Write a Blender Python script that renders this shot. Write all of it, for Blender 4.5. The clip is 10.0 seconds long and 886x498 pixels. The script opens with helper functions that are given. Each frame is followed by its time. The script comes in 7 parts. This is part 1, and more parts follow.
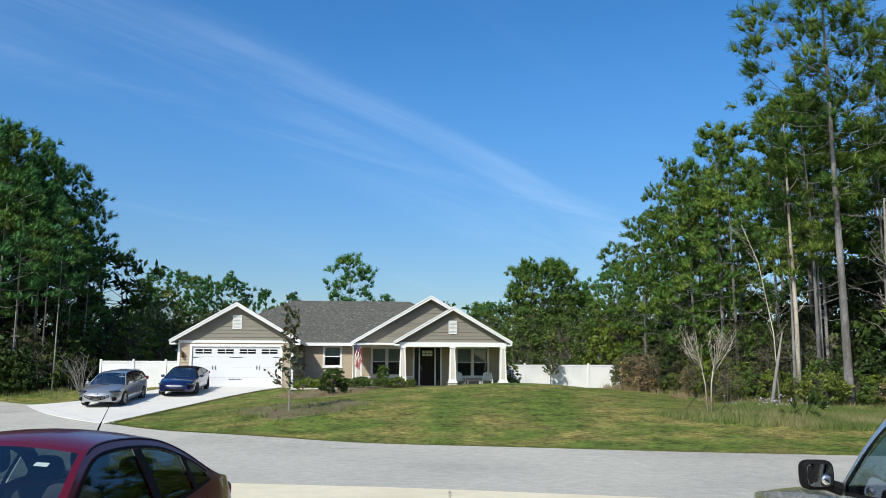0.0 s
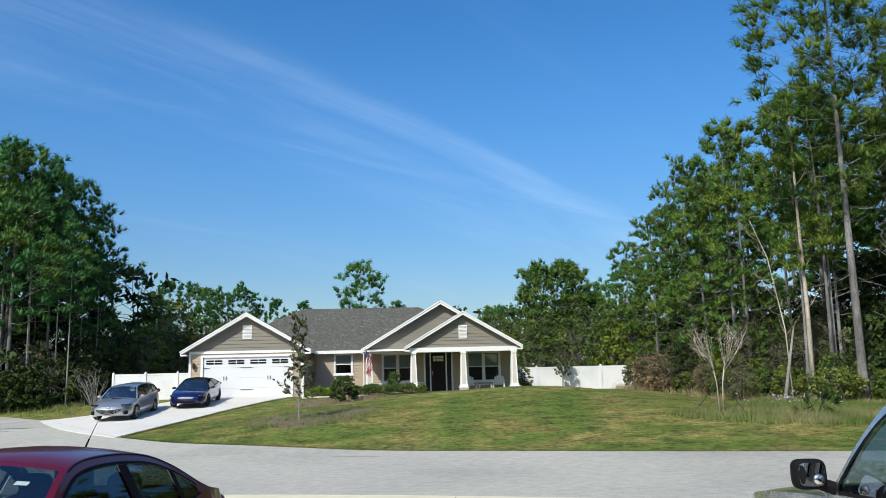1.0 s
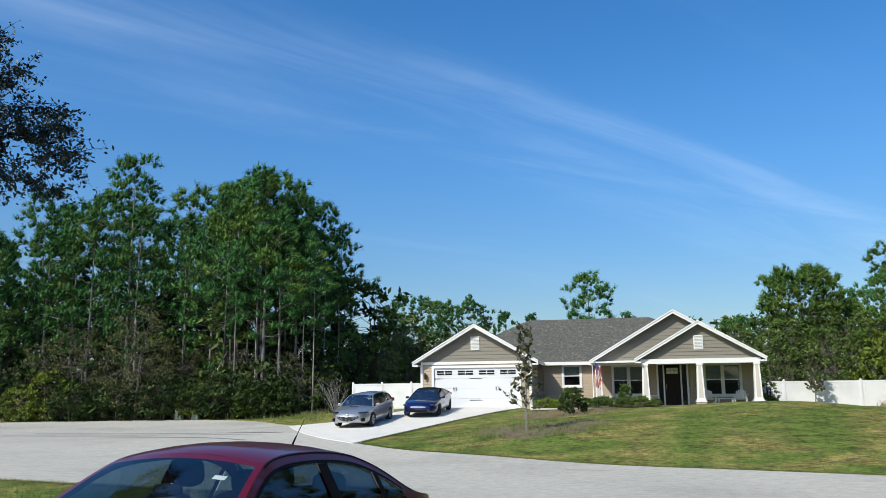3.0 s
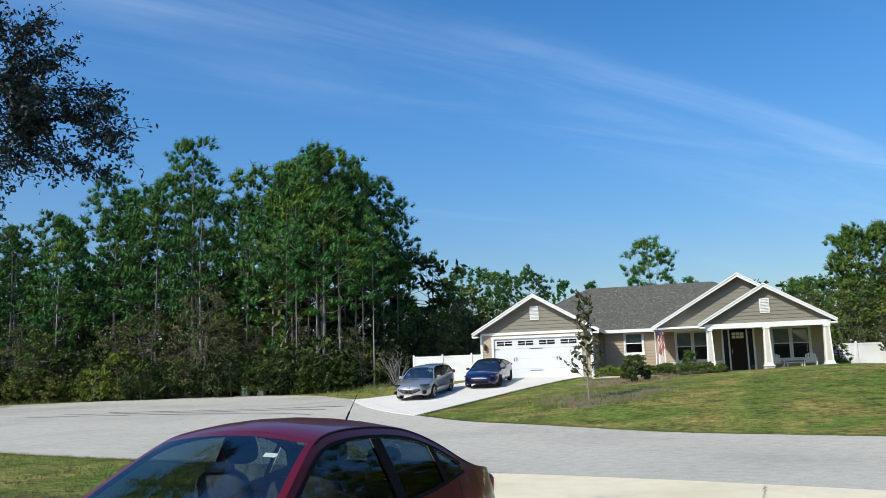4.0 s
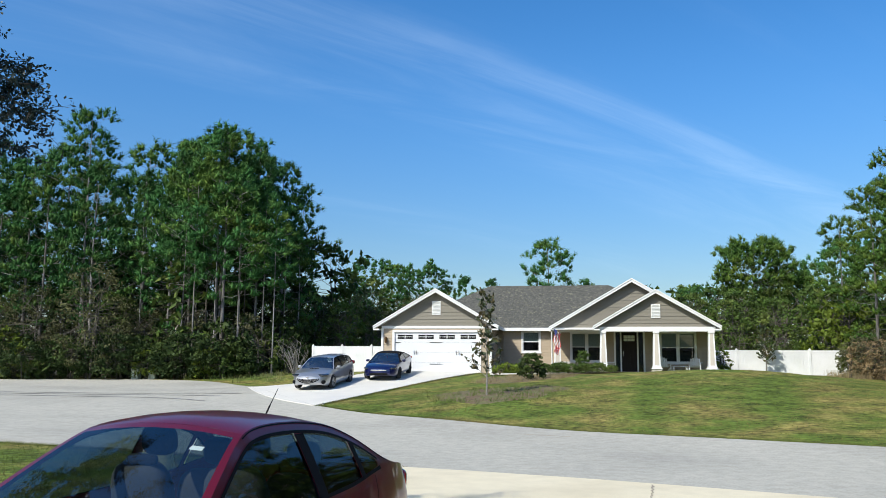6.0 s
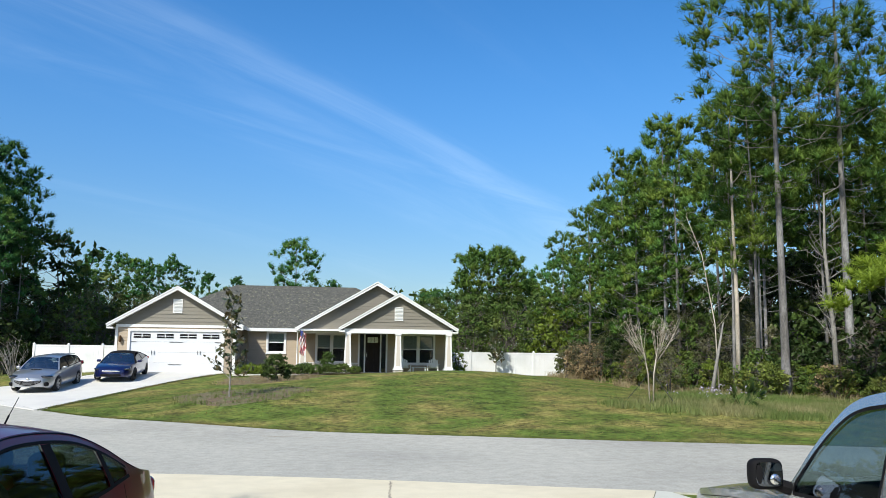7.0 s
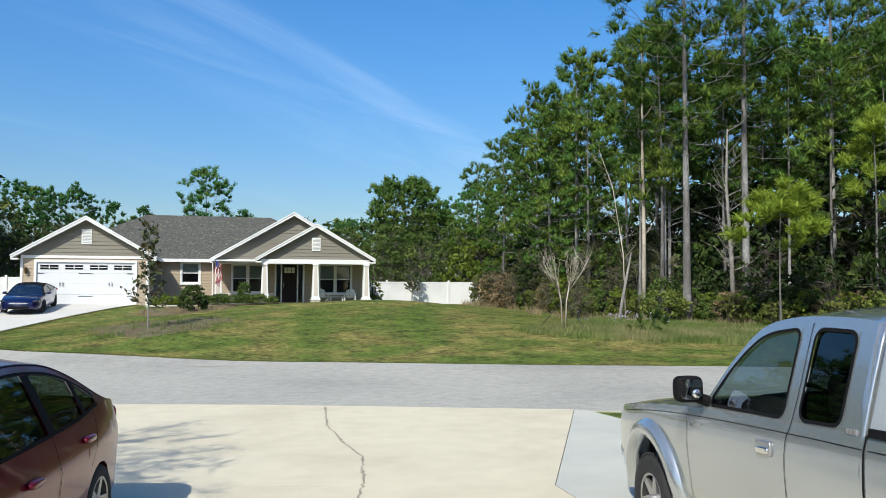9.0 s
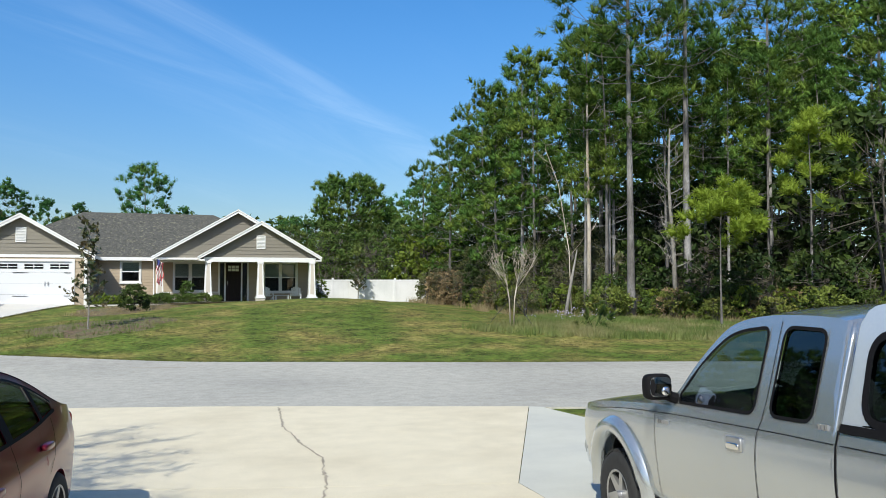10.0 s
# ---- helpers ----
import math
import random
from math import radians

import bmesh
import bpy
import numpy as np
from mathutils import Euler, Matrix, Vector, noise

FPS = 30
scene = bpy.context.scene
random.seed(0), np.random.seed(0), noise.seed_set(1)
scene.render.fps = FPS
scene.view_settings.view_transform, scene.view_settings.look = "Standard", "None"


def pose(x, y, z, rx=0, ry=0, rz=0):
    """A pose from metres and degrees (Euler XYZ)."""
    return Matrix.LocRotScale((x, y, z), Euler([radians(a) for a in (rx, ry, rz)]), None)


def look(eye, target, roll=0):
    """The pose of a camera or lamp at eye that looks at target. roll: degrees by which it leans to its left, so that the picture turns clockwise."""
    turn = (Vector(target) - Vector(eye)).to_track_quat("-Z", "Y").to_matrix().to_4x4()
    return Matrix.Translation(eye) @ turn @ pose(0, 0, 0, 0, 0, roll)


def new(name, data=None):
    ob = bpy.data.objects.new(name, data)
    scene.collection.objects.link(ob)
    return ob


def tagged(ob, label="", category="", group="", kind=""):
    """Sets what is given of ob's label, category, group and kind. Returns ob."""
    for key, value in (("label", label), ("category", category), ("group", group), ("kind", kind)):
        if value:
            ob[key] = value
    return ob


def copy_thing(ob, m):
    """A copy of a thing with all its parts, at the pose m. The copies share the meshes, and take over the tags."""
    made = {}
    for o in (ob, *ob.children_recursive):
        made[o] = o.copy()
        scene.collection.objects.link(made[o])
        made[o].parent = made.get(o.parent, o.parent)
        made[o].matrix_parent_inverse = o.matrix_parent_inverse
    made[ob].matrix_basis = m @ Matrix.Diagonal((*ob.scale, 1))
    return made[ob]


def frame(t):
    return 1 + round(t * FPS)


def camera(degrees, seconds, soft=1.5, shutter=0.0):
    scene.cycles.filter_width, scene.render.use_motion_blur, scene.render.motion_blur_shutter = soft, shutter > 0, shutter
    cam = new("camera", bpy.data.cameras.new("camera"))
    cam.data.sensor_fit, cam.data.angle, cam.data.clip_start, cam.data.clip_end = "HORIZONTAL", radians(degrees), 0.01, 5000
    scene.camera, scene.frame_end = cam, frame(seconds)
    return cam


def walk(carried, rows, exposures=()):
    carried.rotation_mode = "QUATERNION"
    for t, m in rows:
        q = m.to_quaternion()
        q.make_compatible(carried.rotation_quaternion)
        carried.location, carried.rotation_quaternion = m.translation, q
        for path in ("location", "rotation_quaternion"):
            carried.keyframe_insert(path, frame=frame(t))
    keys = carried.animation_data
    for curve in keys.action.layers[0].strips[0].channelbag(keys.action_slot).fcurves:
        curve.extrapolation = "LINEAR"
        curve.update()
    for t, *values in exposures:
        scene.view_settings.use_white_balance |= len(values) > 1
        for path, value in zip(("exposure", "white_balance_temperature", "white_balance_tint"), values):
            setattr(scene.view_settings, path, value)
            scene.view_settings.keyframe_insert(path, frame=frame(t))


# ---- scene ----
cam = camera(56.72, 10.0, soft=0.8)
ROWS = [
    # seconds, x, y, z, yaw, pitch, roll
    (0.0, 0.291, -0.056, 1.914, -4.953, 8.737, -0.101),
    (0.5, 0.498, -0.099, 1.926, -4.784, 9.150, 0.233),
    (1.0, 0.502, 0.003, 1.925, -3.921, 9.071, 1.400),
    (1.5, 0.488, 0.056, 1.917, 0.905, 9.081, 0.415),
    (2.0, 0.440, 0.260, 1.902, 1.785, 9.083, -0.476),
    (2.5, 0.574, 0.368, 1.851, 3.863, 9.943, 1.319),
    (3.0, 0.612, 0.697, 1.818, 11.912, 10.278, 0.547),
    (3.2, 0.665, 0.751, 1.811, 13.643, 9.911, 0.505),
    (4.5, 0.577, 0.983, 1.824, 17.247, 7.949, 2.150),
    (5.0, 0.560, 0.978, 1.834, 18.520, 7.860, 1.628),
    (5.2, 0.540, 0.994, 1.841, 18.309, 7.878, 1.527),
    (6.3, 0.456, 0.520, 1.908, 3.198, 7.812, -0.791),
    (6.5, 0.504, 0.401, 1.927, -0.869, 7.896, -0.796),
    (7.0, 0.382, 0.267, 1.952, -8.653, 7.830, -0.537),
    (7.5, 0.362, 0.195, 1.967, -9.740, 5.741, -0.996),
    (8.0, 0.308, 0.030, 1.945, -10.939, 3.668, -1.439),
    (8.5, 0.193, -0.093, 1.951, -13.811, 2.924, -1.373),
    (9.0, -0.031, -0.099, 1.975, -14.828, 2.946, -0.131),
    (9.5, -0.190, -0.048, 1.990, -18.175, 2.807, 0.470),
    (10.0, -0.218, -0.025, 1.999, -18.779, 2.744, 0.181),
]
walk(cam, [(t, pose(x, y, z, 90 + pitch, roll, yaw)) for t, x, y, z, yaw, pitch, roll in ROWS],
     [(0.0, -0.02), (2.5, 0.0), (5.0, 0.0), (6.5, 0.11), (7.2, 0.10), (8.2, 0.03), (9.0, 0.02), (10.0, 0.02)])

# ---- world and sun ----
SUN_AZ, SUN_EL = radians(214), radians(41)      # the sun stands behind and left of the walk
world = bpy.data.worlds.new("sky")
scene.world = world
world.use_nodes = True
wn, wl = world.node_tree.nodes, world.node_tree.links
wn.clear()


def wnode(kind, **kw):
    n = wn.new(kind)
    for k, v in kw.items():
        n.inputs[k].default_value = v
    return n


w_out, w_bg = wn.new("ShaderNodeOutputWorld"), wn.new("ShaderNodeBackground")
sky = wn.new("ShaderNodeTexSky")
sky.sky_type, sky.sun_disc = "NISHITA", False
sky.sun_elevation, sky.sun_rotation = SUN_EL, SUN_AZ
sky.air_density, sky.dust_density, sky.ozone_density = 1.0, 1.2, 3.0
w_co = wn.new("ShaderNodeTexCoord")
hsv = wnode("ShaderNodeHueSaturation", Saturation=1.35, Value=1.0, Hue=0.503)
wl.new(sky.outputs["Color"], hsv.inputs["Color"])
# high thin cirrus: the direction is laid out on a flat layer overhead and stretched along the wind
sep = wn.new("ShaderNodeSeparateXYZ")
wl.new(w_co.outputs["Generated"], sep.inputs[0])
dim = wn.new("ShaderNodeMapRange")
dim.interpolation_type = "SMOOTHSTEP"
dim.inputs[1].default_value, dim.inputs[2].default_value, dim.inputs[3].default_value, dim.inputs[4].default_value = -0.02, 0.36, 0.66, 1.04
wl.new(sep.outputs["Z"], dim.inputs[0])
wl.new(dim.outputs[0], hsv.inputs["Value"])
zc = wn.new("ShaderNodeMath"); zc.operation = "MAXIMUM"; zc.inputs[1].default_value = 0.03
wl.new(sep.outputs["Z"], zc.inputs[0])
za = wn.new("ShaderNodeMath"); za.operation = "ADD"; za.inputs[1].default_value = 0.12
wl.new(zc.outputs[0], za.inputs[0])
flat = []
for ax in ("X", "Y"):
    d = wn.new("ShaderNodeMath"); d.operation = "DIVIDE"
    wl.new(sep.outputs[ax], d.inputs[0]); wl.new(za.outputs[0], d.inputs[1])
    flat.append(d)
comb = wn.new("ShaderNodeCombineXYZ")
wl.new(flat[0].outputs[0], comb.inputs[0]); wl.new(flat[1].outputs[0], comb.inputs[1])


def cirrus(angle, sx, sy, scale, lo, hi, seed, detail=6.0, distort=0.6):
    turn = wn.new("ShaderNodeVectorRotate")
    turn.rotation_type = "Z_AXIS"
    turn.inputs["Angle"].default_value = radians(angle)
    wl.new(comb.outputs[0], turn.inputs["Vector"])
    m = wn.new("ShaderNodeMapping")
    m.inputs["Scale"].default_value = (sx, sy, 1)
    m.inputs["Location"].default_value = (seed, seed * 0.7, 0)
    wl.new(turn.outputs[0], m.inputs[0])
    n = wnode("ShaderNodeTexNoise", Scale=scale, Detail=detail, Roughness=0.62, Distortion=distort)
    wl.new(m.outputs[0], n.inputs["Vector"])
    r = wnode("ShaderNodeMapRange")
    r.inputs[1].default_value, r.inputs[2].default_value = lo, hi
    r.interpolation_type = "SMOOTHSTEP"
    wl.new(n.outputs["Fac"], r.inputs[0])
    return r


c1 = cirrus(-44, 0.16, 1.6, 0.9, 0.42, 0.85, 3.1, 6.0, 0.3)
c2 = cirrus(-44, 0.45, 1.7, 1.7, 0.30, 0.80, 9.4, 8.0, 1.2)
mul = wn.new("ShaderNodeMath"); mul.operation = "MULTIPLY"
wl.new(c1.outputs[0], mul.inputs[0]); wl.new(c2.outputs[0], mul.inputs[1])
# one long streak: a band on that layer, frayed by noise
bx = wn.new("ShaderNodeVectorRotate"); bx.rotation_type = "Z_AXIS"; bx.inputs["Angle"].default_value = radians(-44)
wl.new(comb.outputs[0], bx.inputs["Vector"])
warp = wnode("ShaderNodeTexNoise", Scale=1.1, Detail=5.0, Roughness=0.6)
wl.new(comb.outputs[0], warp.inputs["Vector"])
bs = wn.new("ShaderNodeSeparateXYZ")
wl.new(bx.outputs[0], bs.inputs[0])
wsc = wn.new("ShaderNodeMath"); wsc.operation = "MULTIPLY_ADD"; wsc.inputs[1].default_value = 0.36; wsc.inputs[2].default_value = -1.81
wl.new(warp.outputs["Fac"], wsc.inputs[0])
bsum = wn.new("ShaderNodeMath"); bsum.operation = "ADD"
wl.new(bs.outputs["Y"], bsum.inputs[0]); wl.new(wsc.outputs[0], bsum.inputs[1])
babs = wn.new("ShaderNodeMath"); babs.operation = "ABSOLUTE"
wl.new(bsum.outputs[0], babs.inputs[0])
bmr = wnode("ShaderNodeMapRange")
bmr.interpolation_type = "SMOOTHSTEP"
bmr.inputs[1].default_value, bmr.inputs[2].default_value, bmr.inputs[3].default_value, bmr.inputs[4].default_value = 0.0, 0.21, 0.095, 0.0
wl.new(babs.outputs[0], bmr.inputs[0])
bfr = wn.new("ShaderNodeMath"); bfr.operation = "MULTIPLY"
wl.new(bmr.outputs[0], bfr.inputs[0]); wl.new(c2.outputs[0], bfr.inputs[1])
csum = wn.new("ShaderNodeMath"); csum.operation = "MULTIPLY_ADD"; csum.inputs[1].default_value = 0.15; csum.use_clamp = True
wl.new(mul.outputs[0], csum.inputs[0]); wl.new(bfr.outputs[0], csum.inputs[2])
cmix = wn.new("ShaderNodeMix"); cmix.data_type = "RGBA"
wl.new(csum.outputs[0], cmix.inputs["Factor"])
wl.new(hsv.outputs["Color"], cmix.inputs[6])
cmix.inputs[7].default_value = (6.6, 7.8, 8.8, 1)
wl.new(cmix.outputs[2], w_bg.inputs["Color"])
w_bg.inputs["Strength"].default_value = 0.166
wl.new(w_bg.outputs[0], w_out.inputs[0])

sun = new("sun", bpy.data.lights.new("sun", "SUN"))
sun.data.energy, sun.data.angle, sun.data.color = 5.0, radians(0.53), (0.97, 0.955, 0.86)
_sd = Vector((math.sin(SUN_AZ) * math.cos(SUN_EL), math.cos(SUN_AZ) * math.cos(SUN_EL), math.sin(SUN_EL)))
sun.matrix_world = look((0, 0, 60), tuple(Vector((0, 0, 60)) - _sd))
scene.view_settings.exposure = 0.12

# ---- materials ----
def material(name, base, rough=0.7, metal=0.0, vary=0.12, scale=8.0, fine=60.0, bump=0.0, bump_scale=None, tint=None,
             tint_scale=1.2, tint_range=(0.45, 0.7), coat=0.0, rand=0.0, island=0.0, trans=0.0, spec=0.5, stretch=(1, 1, 1), sheen=0.0):
    """A procedural surface: base colour, broad tint in patches, fine grain, relief."""
    m = bpy.data.materials.new(name)
    m.use_nodes = True
    n, l = m.node_tree.nodes, m.node_tree.links
    b = n["Principled BSDF"]
    b.inputs["Roughness"].default_value = rough
    b.inputs["Metallic"].default_value = metal
    b.inputs["Coat Weight"].default_value = coat
    b.inputs["Coat Roughness"].default_value = 0.03
    b.inputs["Specular IOR Level"].default_value = spec
    co = n.new("ShaderNodeTexCoord")
    mp = n.new("ShaderNodeMapping")
    mp.inputs["Scale"].default_value = stretch
    geo = n.new("ShaderNodeNewGeometry")
    l.new(geo.outputs["Position"], mp.inputs["Vector"])
    col = None
    big = n.new("ShaderNodeTexNoise")
    big.inputs["Scale"].default_value, big.inputs["Detail"].default_value = tint_scale, 5
    l.new(mp.outputs[0], big.inputs["Vector"])
    rng = n.new("ShaderNodeMapRange")
    rng.inputs[1].default_value, rng.inputs[2].default_value = tint_range
    l.new(big.outputs["Fac"], rng.inputs[0])
    mix = n.new("ShaderNodeMix"); mix.data_type = "RGBA"
    l.new(rng.outputs[0], mix.inputs["Factor"])
    mix.inputs[6].default_value = (*base, 1)
    mix.inputs[7].default_value = (*(tint or tuple(c * (1 - vary) for c in base)), 1)
    col = mix.outputs[2]
    grain = n.new("ShaderNodeTexNoise")
    grain.inputs["Scale"].default_value, grain.inputs["Detail"].default_value = scale, 6
    l.new(mp.outputs[0], grain.inputs["Vector"])
    fin = n.new("ShaderNodeTexNoise")
    fin.inputs["Scale"].default_value, fin.inputs["Detail"].default_value = fine, 3
    l.new(mp.outputs[0], fin.inputs["Vector"])
    add = n.new("ShaderNodeMath"); add.operation = "ADD"
    l.new(grain.outputs["Fac"], add.inputs[0]); l.new(fin.outputs["Fac"], add.inputs[1])
    val = n.new("ShaderNodeMapRange")
    val.inputs[1].default_value, val.inputs[2].default_value = 0.7, 1.3
    val.inputs[3].default_value, val.inputs[4].default_value = 1 - vary, 1 + vary
    l.new(add.outputs[0], val.inputs[0])
    fac = val.outputs[0]
    if rand or island:
        src = None
        if rand:
            oi = n.new("ShaderNodeObjectInfo"); src = oi.outputs["Random"]; amp = rand
        else:
            src = geo.outputs["Random Per Island"]; amp = island
        rr = n.new("ShaderNodeMapRange")
        rr.inputs[3].default_value, rr.inputs[4].default_value = 1 - amp, 1 + amp
        l.new(src, rr.inputs[0])
        mm = n.new("ShaderNodeMath"); mm.operation = "MULTIPLY"
        l.new(fac, mm.inputs[0]); l.new(rr.outputs[0], mm.inputs[1])
        fac = mm.outputs[0]
    hs = n.new("ShaderNodeHueSaturation")
    l.new(fac, hs.inputs["Value"]); l.new(col, hs.inputs["Color"])
    l.new(hs.outputs[0], b.inputs["Base Color"])
    if bump:
        bp = n.new("ShaderNodeBump")
        bp.inputs["Strength"].default_value, bp.inputs["Distance"].default_value = 1.0, bump
        l.new((grain if bump_scale is None else fin).outputs["Fac"], bp.inputs["Height"])
        l.new(bp.outputs[0], b.inputs["Normal"])
    if trans:
        tr = n.new("ShaderNodeBsdfTranslucent")
        l.new(hs.outputs[0], tr.inputs["Color"])
        ms = n.new("ShaderNodeMixShader"); ms.inputs[0].default_value = trans
        l.new(b.outputs[0], ms.inputs[1]); l.new(tr.outputs[0], ms.inputs[2])
        l.new(ms.outputs[0], n["Material Output"].inputs["Surface"])
    return m


def glass(name, tint, gloss=0.0, ior=1.5):
    """A thin pane: tinted see-through, with a mirror share by Fresnel."""
    m = bpy.data.materials.new(name)
    m.use_nodes = True
    n, l = m.node_tree.nodes, m.node_tree.links
    n.remove(n["Principled BSDF"])
    t, g, f, ms = (n.new("ShaderNodeBsdfTransparent"), n.new("ShaderNodeBsdfGlossy"), n.new("ShaderNodeLayerWeight"), n.new("ShaderNodeMixShader"))
    t.inputs[0].default_value = (*tint, 1)
    g.inputs["Roughness"].default_value = 0.02
    f.inputs["Blend"].default_value = 0.5
    pw = n.new("ShaderNodeMath"); pw.operation = "POWER"; pw.inputs[1].default_value = 5.0
    l.new(f.outputs["Facing"], pw.inputs[0])
    ad = n.new("ShaderNodeMath"); ad.operation = "MULTIPLY_ADD"; ad.use_clamp = True
    ad.inputs[1].default_value, ad.inputs[2].default_value = 0.92, ((ior - 1) / (ior + 1)) ** 2 * 1.8 + gloss
    l.new(pw.outputs[0], ad.inputs[0]); l.new(ad.outputs[0], ms.inputs[0])
    l.new(t.outputs[0], ms.inputs[1]); l.new(g.outputs[0], ms.inputs[2])
    l.new(ms.outputs[0], n["Material Output"].inputs["Surface"])
    return m


M = {}
M["lawn"] = material("lawn_turf", (0.087, 0.124, 0.021), 0.95, vary=0.62, scale=1.5, fine=6.0, bump=0.06, bump_scale=1, tint=(0.199, 0.168, 0.051), tint_scale=0.55, tint_range=(0.42, 0.66), spec=0.15)
M["asphalt"] = material("road_asphalt", (0.410, 0.392, 0.335), 0.92, vary=0.16, scale=4.0, fine=22.0, bump=0.004, bump_scale=1, tint=(0.314, 0.301, 0.261), tint_scale=0.16, spec=0.25)
M["concrete"] = material("driveway_concrete", (0.655, 0.583, 0.424), 0.9, vary=0.07, scale=3.0, fine=70.0, bump=0.002, bump_scale=1, tint=(0.584, 0.513, 0.366), tint_scale=0.6, spec=0.25)
M["concrete_new"] = material("apron_concrete", (0.531, 0.522, 0.443), 0.9, vary=0.05, scale=3.0, fine=70.0, bump=0.002, bump_scale=1, tint=(0.469, 0.465, 0.407), tint_scale=0.7, spec=0.25)
M["drive"] = material("house_drive_concrete", (0.619, 0.593, 0.531), 0.9, vary=0.05, scale=1.0, fine=30.0, tint=(0.549, 0.531, 0.496), tint_scale=0.4)
M["crack"] = material("crack_filler", (0.34, 0.29, 0.22), 0.95, vary=0.3, scale=30)
M["white"] = material("white_trim_paint", (0.708, 0.708, 0.690), 0.45, vary=0.03, scale=2.0, fine=30)
M["vinyl"] = material("white_vinyl_fence", (0.708, 0.708, 0.708), 0.4, vary=0.04, scale=1.5, fine=20, tint=(0.619, 0.628, 0.619), tint_scale=0.8)
M["siding_tan"] = material("tan_lap_siding", (0.381, 0.305, 0.217), 0.65, vary=0.06, scale=3.0, fine=40, stretch=(0.2, 1, 4))
M["siding_taupe"] = material("taupe_gable_siding", (0.190, 0.173, 0.137), 0.65, vary=0.07, scale=3.0, fine=40, stretch=(0.2, 1, 4))
M["shingle"] = material("grey_roof_shingles", (0.073, 0.072, 0.062), 0.92, vary=0.42, scale=6, fine=14, stretch=(1, 0.8, 0.8), bump=0.01, tint=(0.142, 0.133, 0.093), tint_scale=7.0, tint_range=(0.53, 0.70))
M["garage_door"] = material("white_garage_door", (0.637, 0.646, 0.655), 0.4, vary=0.02, scale=1.2)
M["dark_metal"] = material("black_iron", (0.02, 0.02, 0.02), 0.5, vary=0.2)
M["door_wood"] = material("dark_stained_door", (0.020, 0.011, 0.008), 0.55, vary=0.3, scale=4, stretch=(6, 6, 0.6), spec=0.2)
M["stone"] = material("light_stone_veneer", (0.50, 0.45, 0.38), 0.85, vary=0.2, scale=5, fine=18, bump=0.02, tint=(0.34, 0.29, 0.24), tint_scale=3.0)
M["blind"] = material("window_blind", (0.66, 0.70, 0.62), 0.7, vary=0.05)
# near black, so the dimness of unlit rooms is in the paint
M["room"] = material("dim_room_paint", (0.025, 0.025, 0.025), 0.9, vary=0.2)
M["bark"] = material("pine_bark", (0.120, 0.112, 0.104), 0.95, vary=0.38, scale=7, fine=26, stretch=(1, 1, 0.35), bump=0.04, tint=(0.275, 0.268, 0.262), tint_scale=1.4, rand=0.2)
M["bark_pale"] = material("pale_dead_bark", (0.50, 0.44, 0.36), 0.9, vary=0.25, scale=6, fine=26, stretch=(1, 1, 0.3), bump=0.02, tint=(0.30, 0.24, 0.18), tint_scale=1.6)
# bough bark far darker than the oak's trunk: silhouette put into the colour
M["bark_oak"] = material("backlit_oak_bark", (0.055, 0.045, 0.035), 0.95, vary=0.3, scale=8, fine=30, bump=0.02)
M["bark_grey"] = material("grey_hardwood_bark", (0.23, 0.215, 0.19), 0.9, vary=0.3, scale=8, fine=30, stretch=(1, 1, 0.5), bump=0.02)
# darker copy of the grey bark: deep woodland shade painted into the stems
M["bark_shrub"] = material("shaded_shrub_bark", (0.095, 0.085, 0.068), 0.95, vary=0.35, scale=8, fine=30, stretch=(1, 1, 0.5), bump=0.02)
M["needles"] = material("pine_needles", (0.034, 0.103, 0.028), 0.6, vary=0.45, scale=2.2, fine=16, tint=(0.103, 0.162, 0.028), tint_scale=0.45, tint_range=(0.48, 0.74), rand=0.28, trans=0.04, spec=0.12)
M["needles_bright"] = material("young_pine_needles", (0.24, 0.33, 0.035), 0.6, vary=0.25, scale=1.2, fine=9, trans=0.35, spec=0.3)
# evergreen tone lowered further, with the shade under the crowns in the colour
M["leaf_dark"] = material("dark_evergreen_leaves", (0.021, 0.040, 0.011), 0.6, vary=0.4, scale=1.5, fine=12, tint=(0.062, 0.092, 0.023), tint_scale=0.7, rand=0.2, trans=0.12, spec=0.15)
M["leaf_mid"] = material("shrub_leaves", (0.061, 0.104, 0.022), 0.55, vary=0.4, scale=1.5, fine=12, tint=(0.113, 0.142, 0.035), tint_scale=0.6, rand=0.25, trans=0.18, spec=0.15)
M["leaf_lime"] = material("bright_spring_leaves", (0.160, 0.218, 0.032), 0.55, vary=0.3, scale=1.5, fine=12, rand=0.15, trans=0.35, spec=0.15)
# oak leaves near black: their backlit look overhead is part of the colour
M["leaf_oak"] = material("backlit_oak_leaves", (0.010, 0.026, 0.024), 0.45, vary=0.35, scale=2.5, fine=14, trans=0.06, spec=0.3)
M["leaf_olive"] = material("olive_brush_leaves", (0.077, 0.087, 0.033), 0.65, vary=0.3, scale=1.2, fine=12, tint=(0.132, 0.131, 0.057), tint_scale=0.6, rand=0.25, trans=0.15, spec=0.15)
M["leaf_grey"] = material("greyish_brush_leaves", (0.084, 0.088, 0.044), 0.7, vary=0.35, scale=1.5, fine=12, tint=(0.169, 0.157, 0.092), rand=0.2, trans=0.15, spec=0.15)
M["magnolia"] = material("magnolia_leaves", (0.045, 0.065, 0.022), 0.3, vary=0.3, scale=3, tint=(0.15, 0.10, 0.045), tint_scale=2.2, trans=0.1)
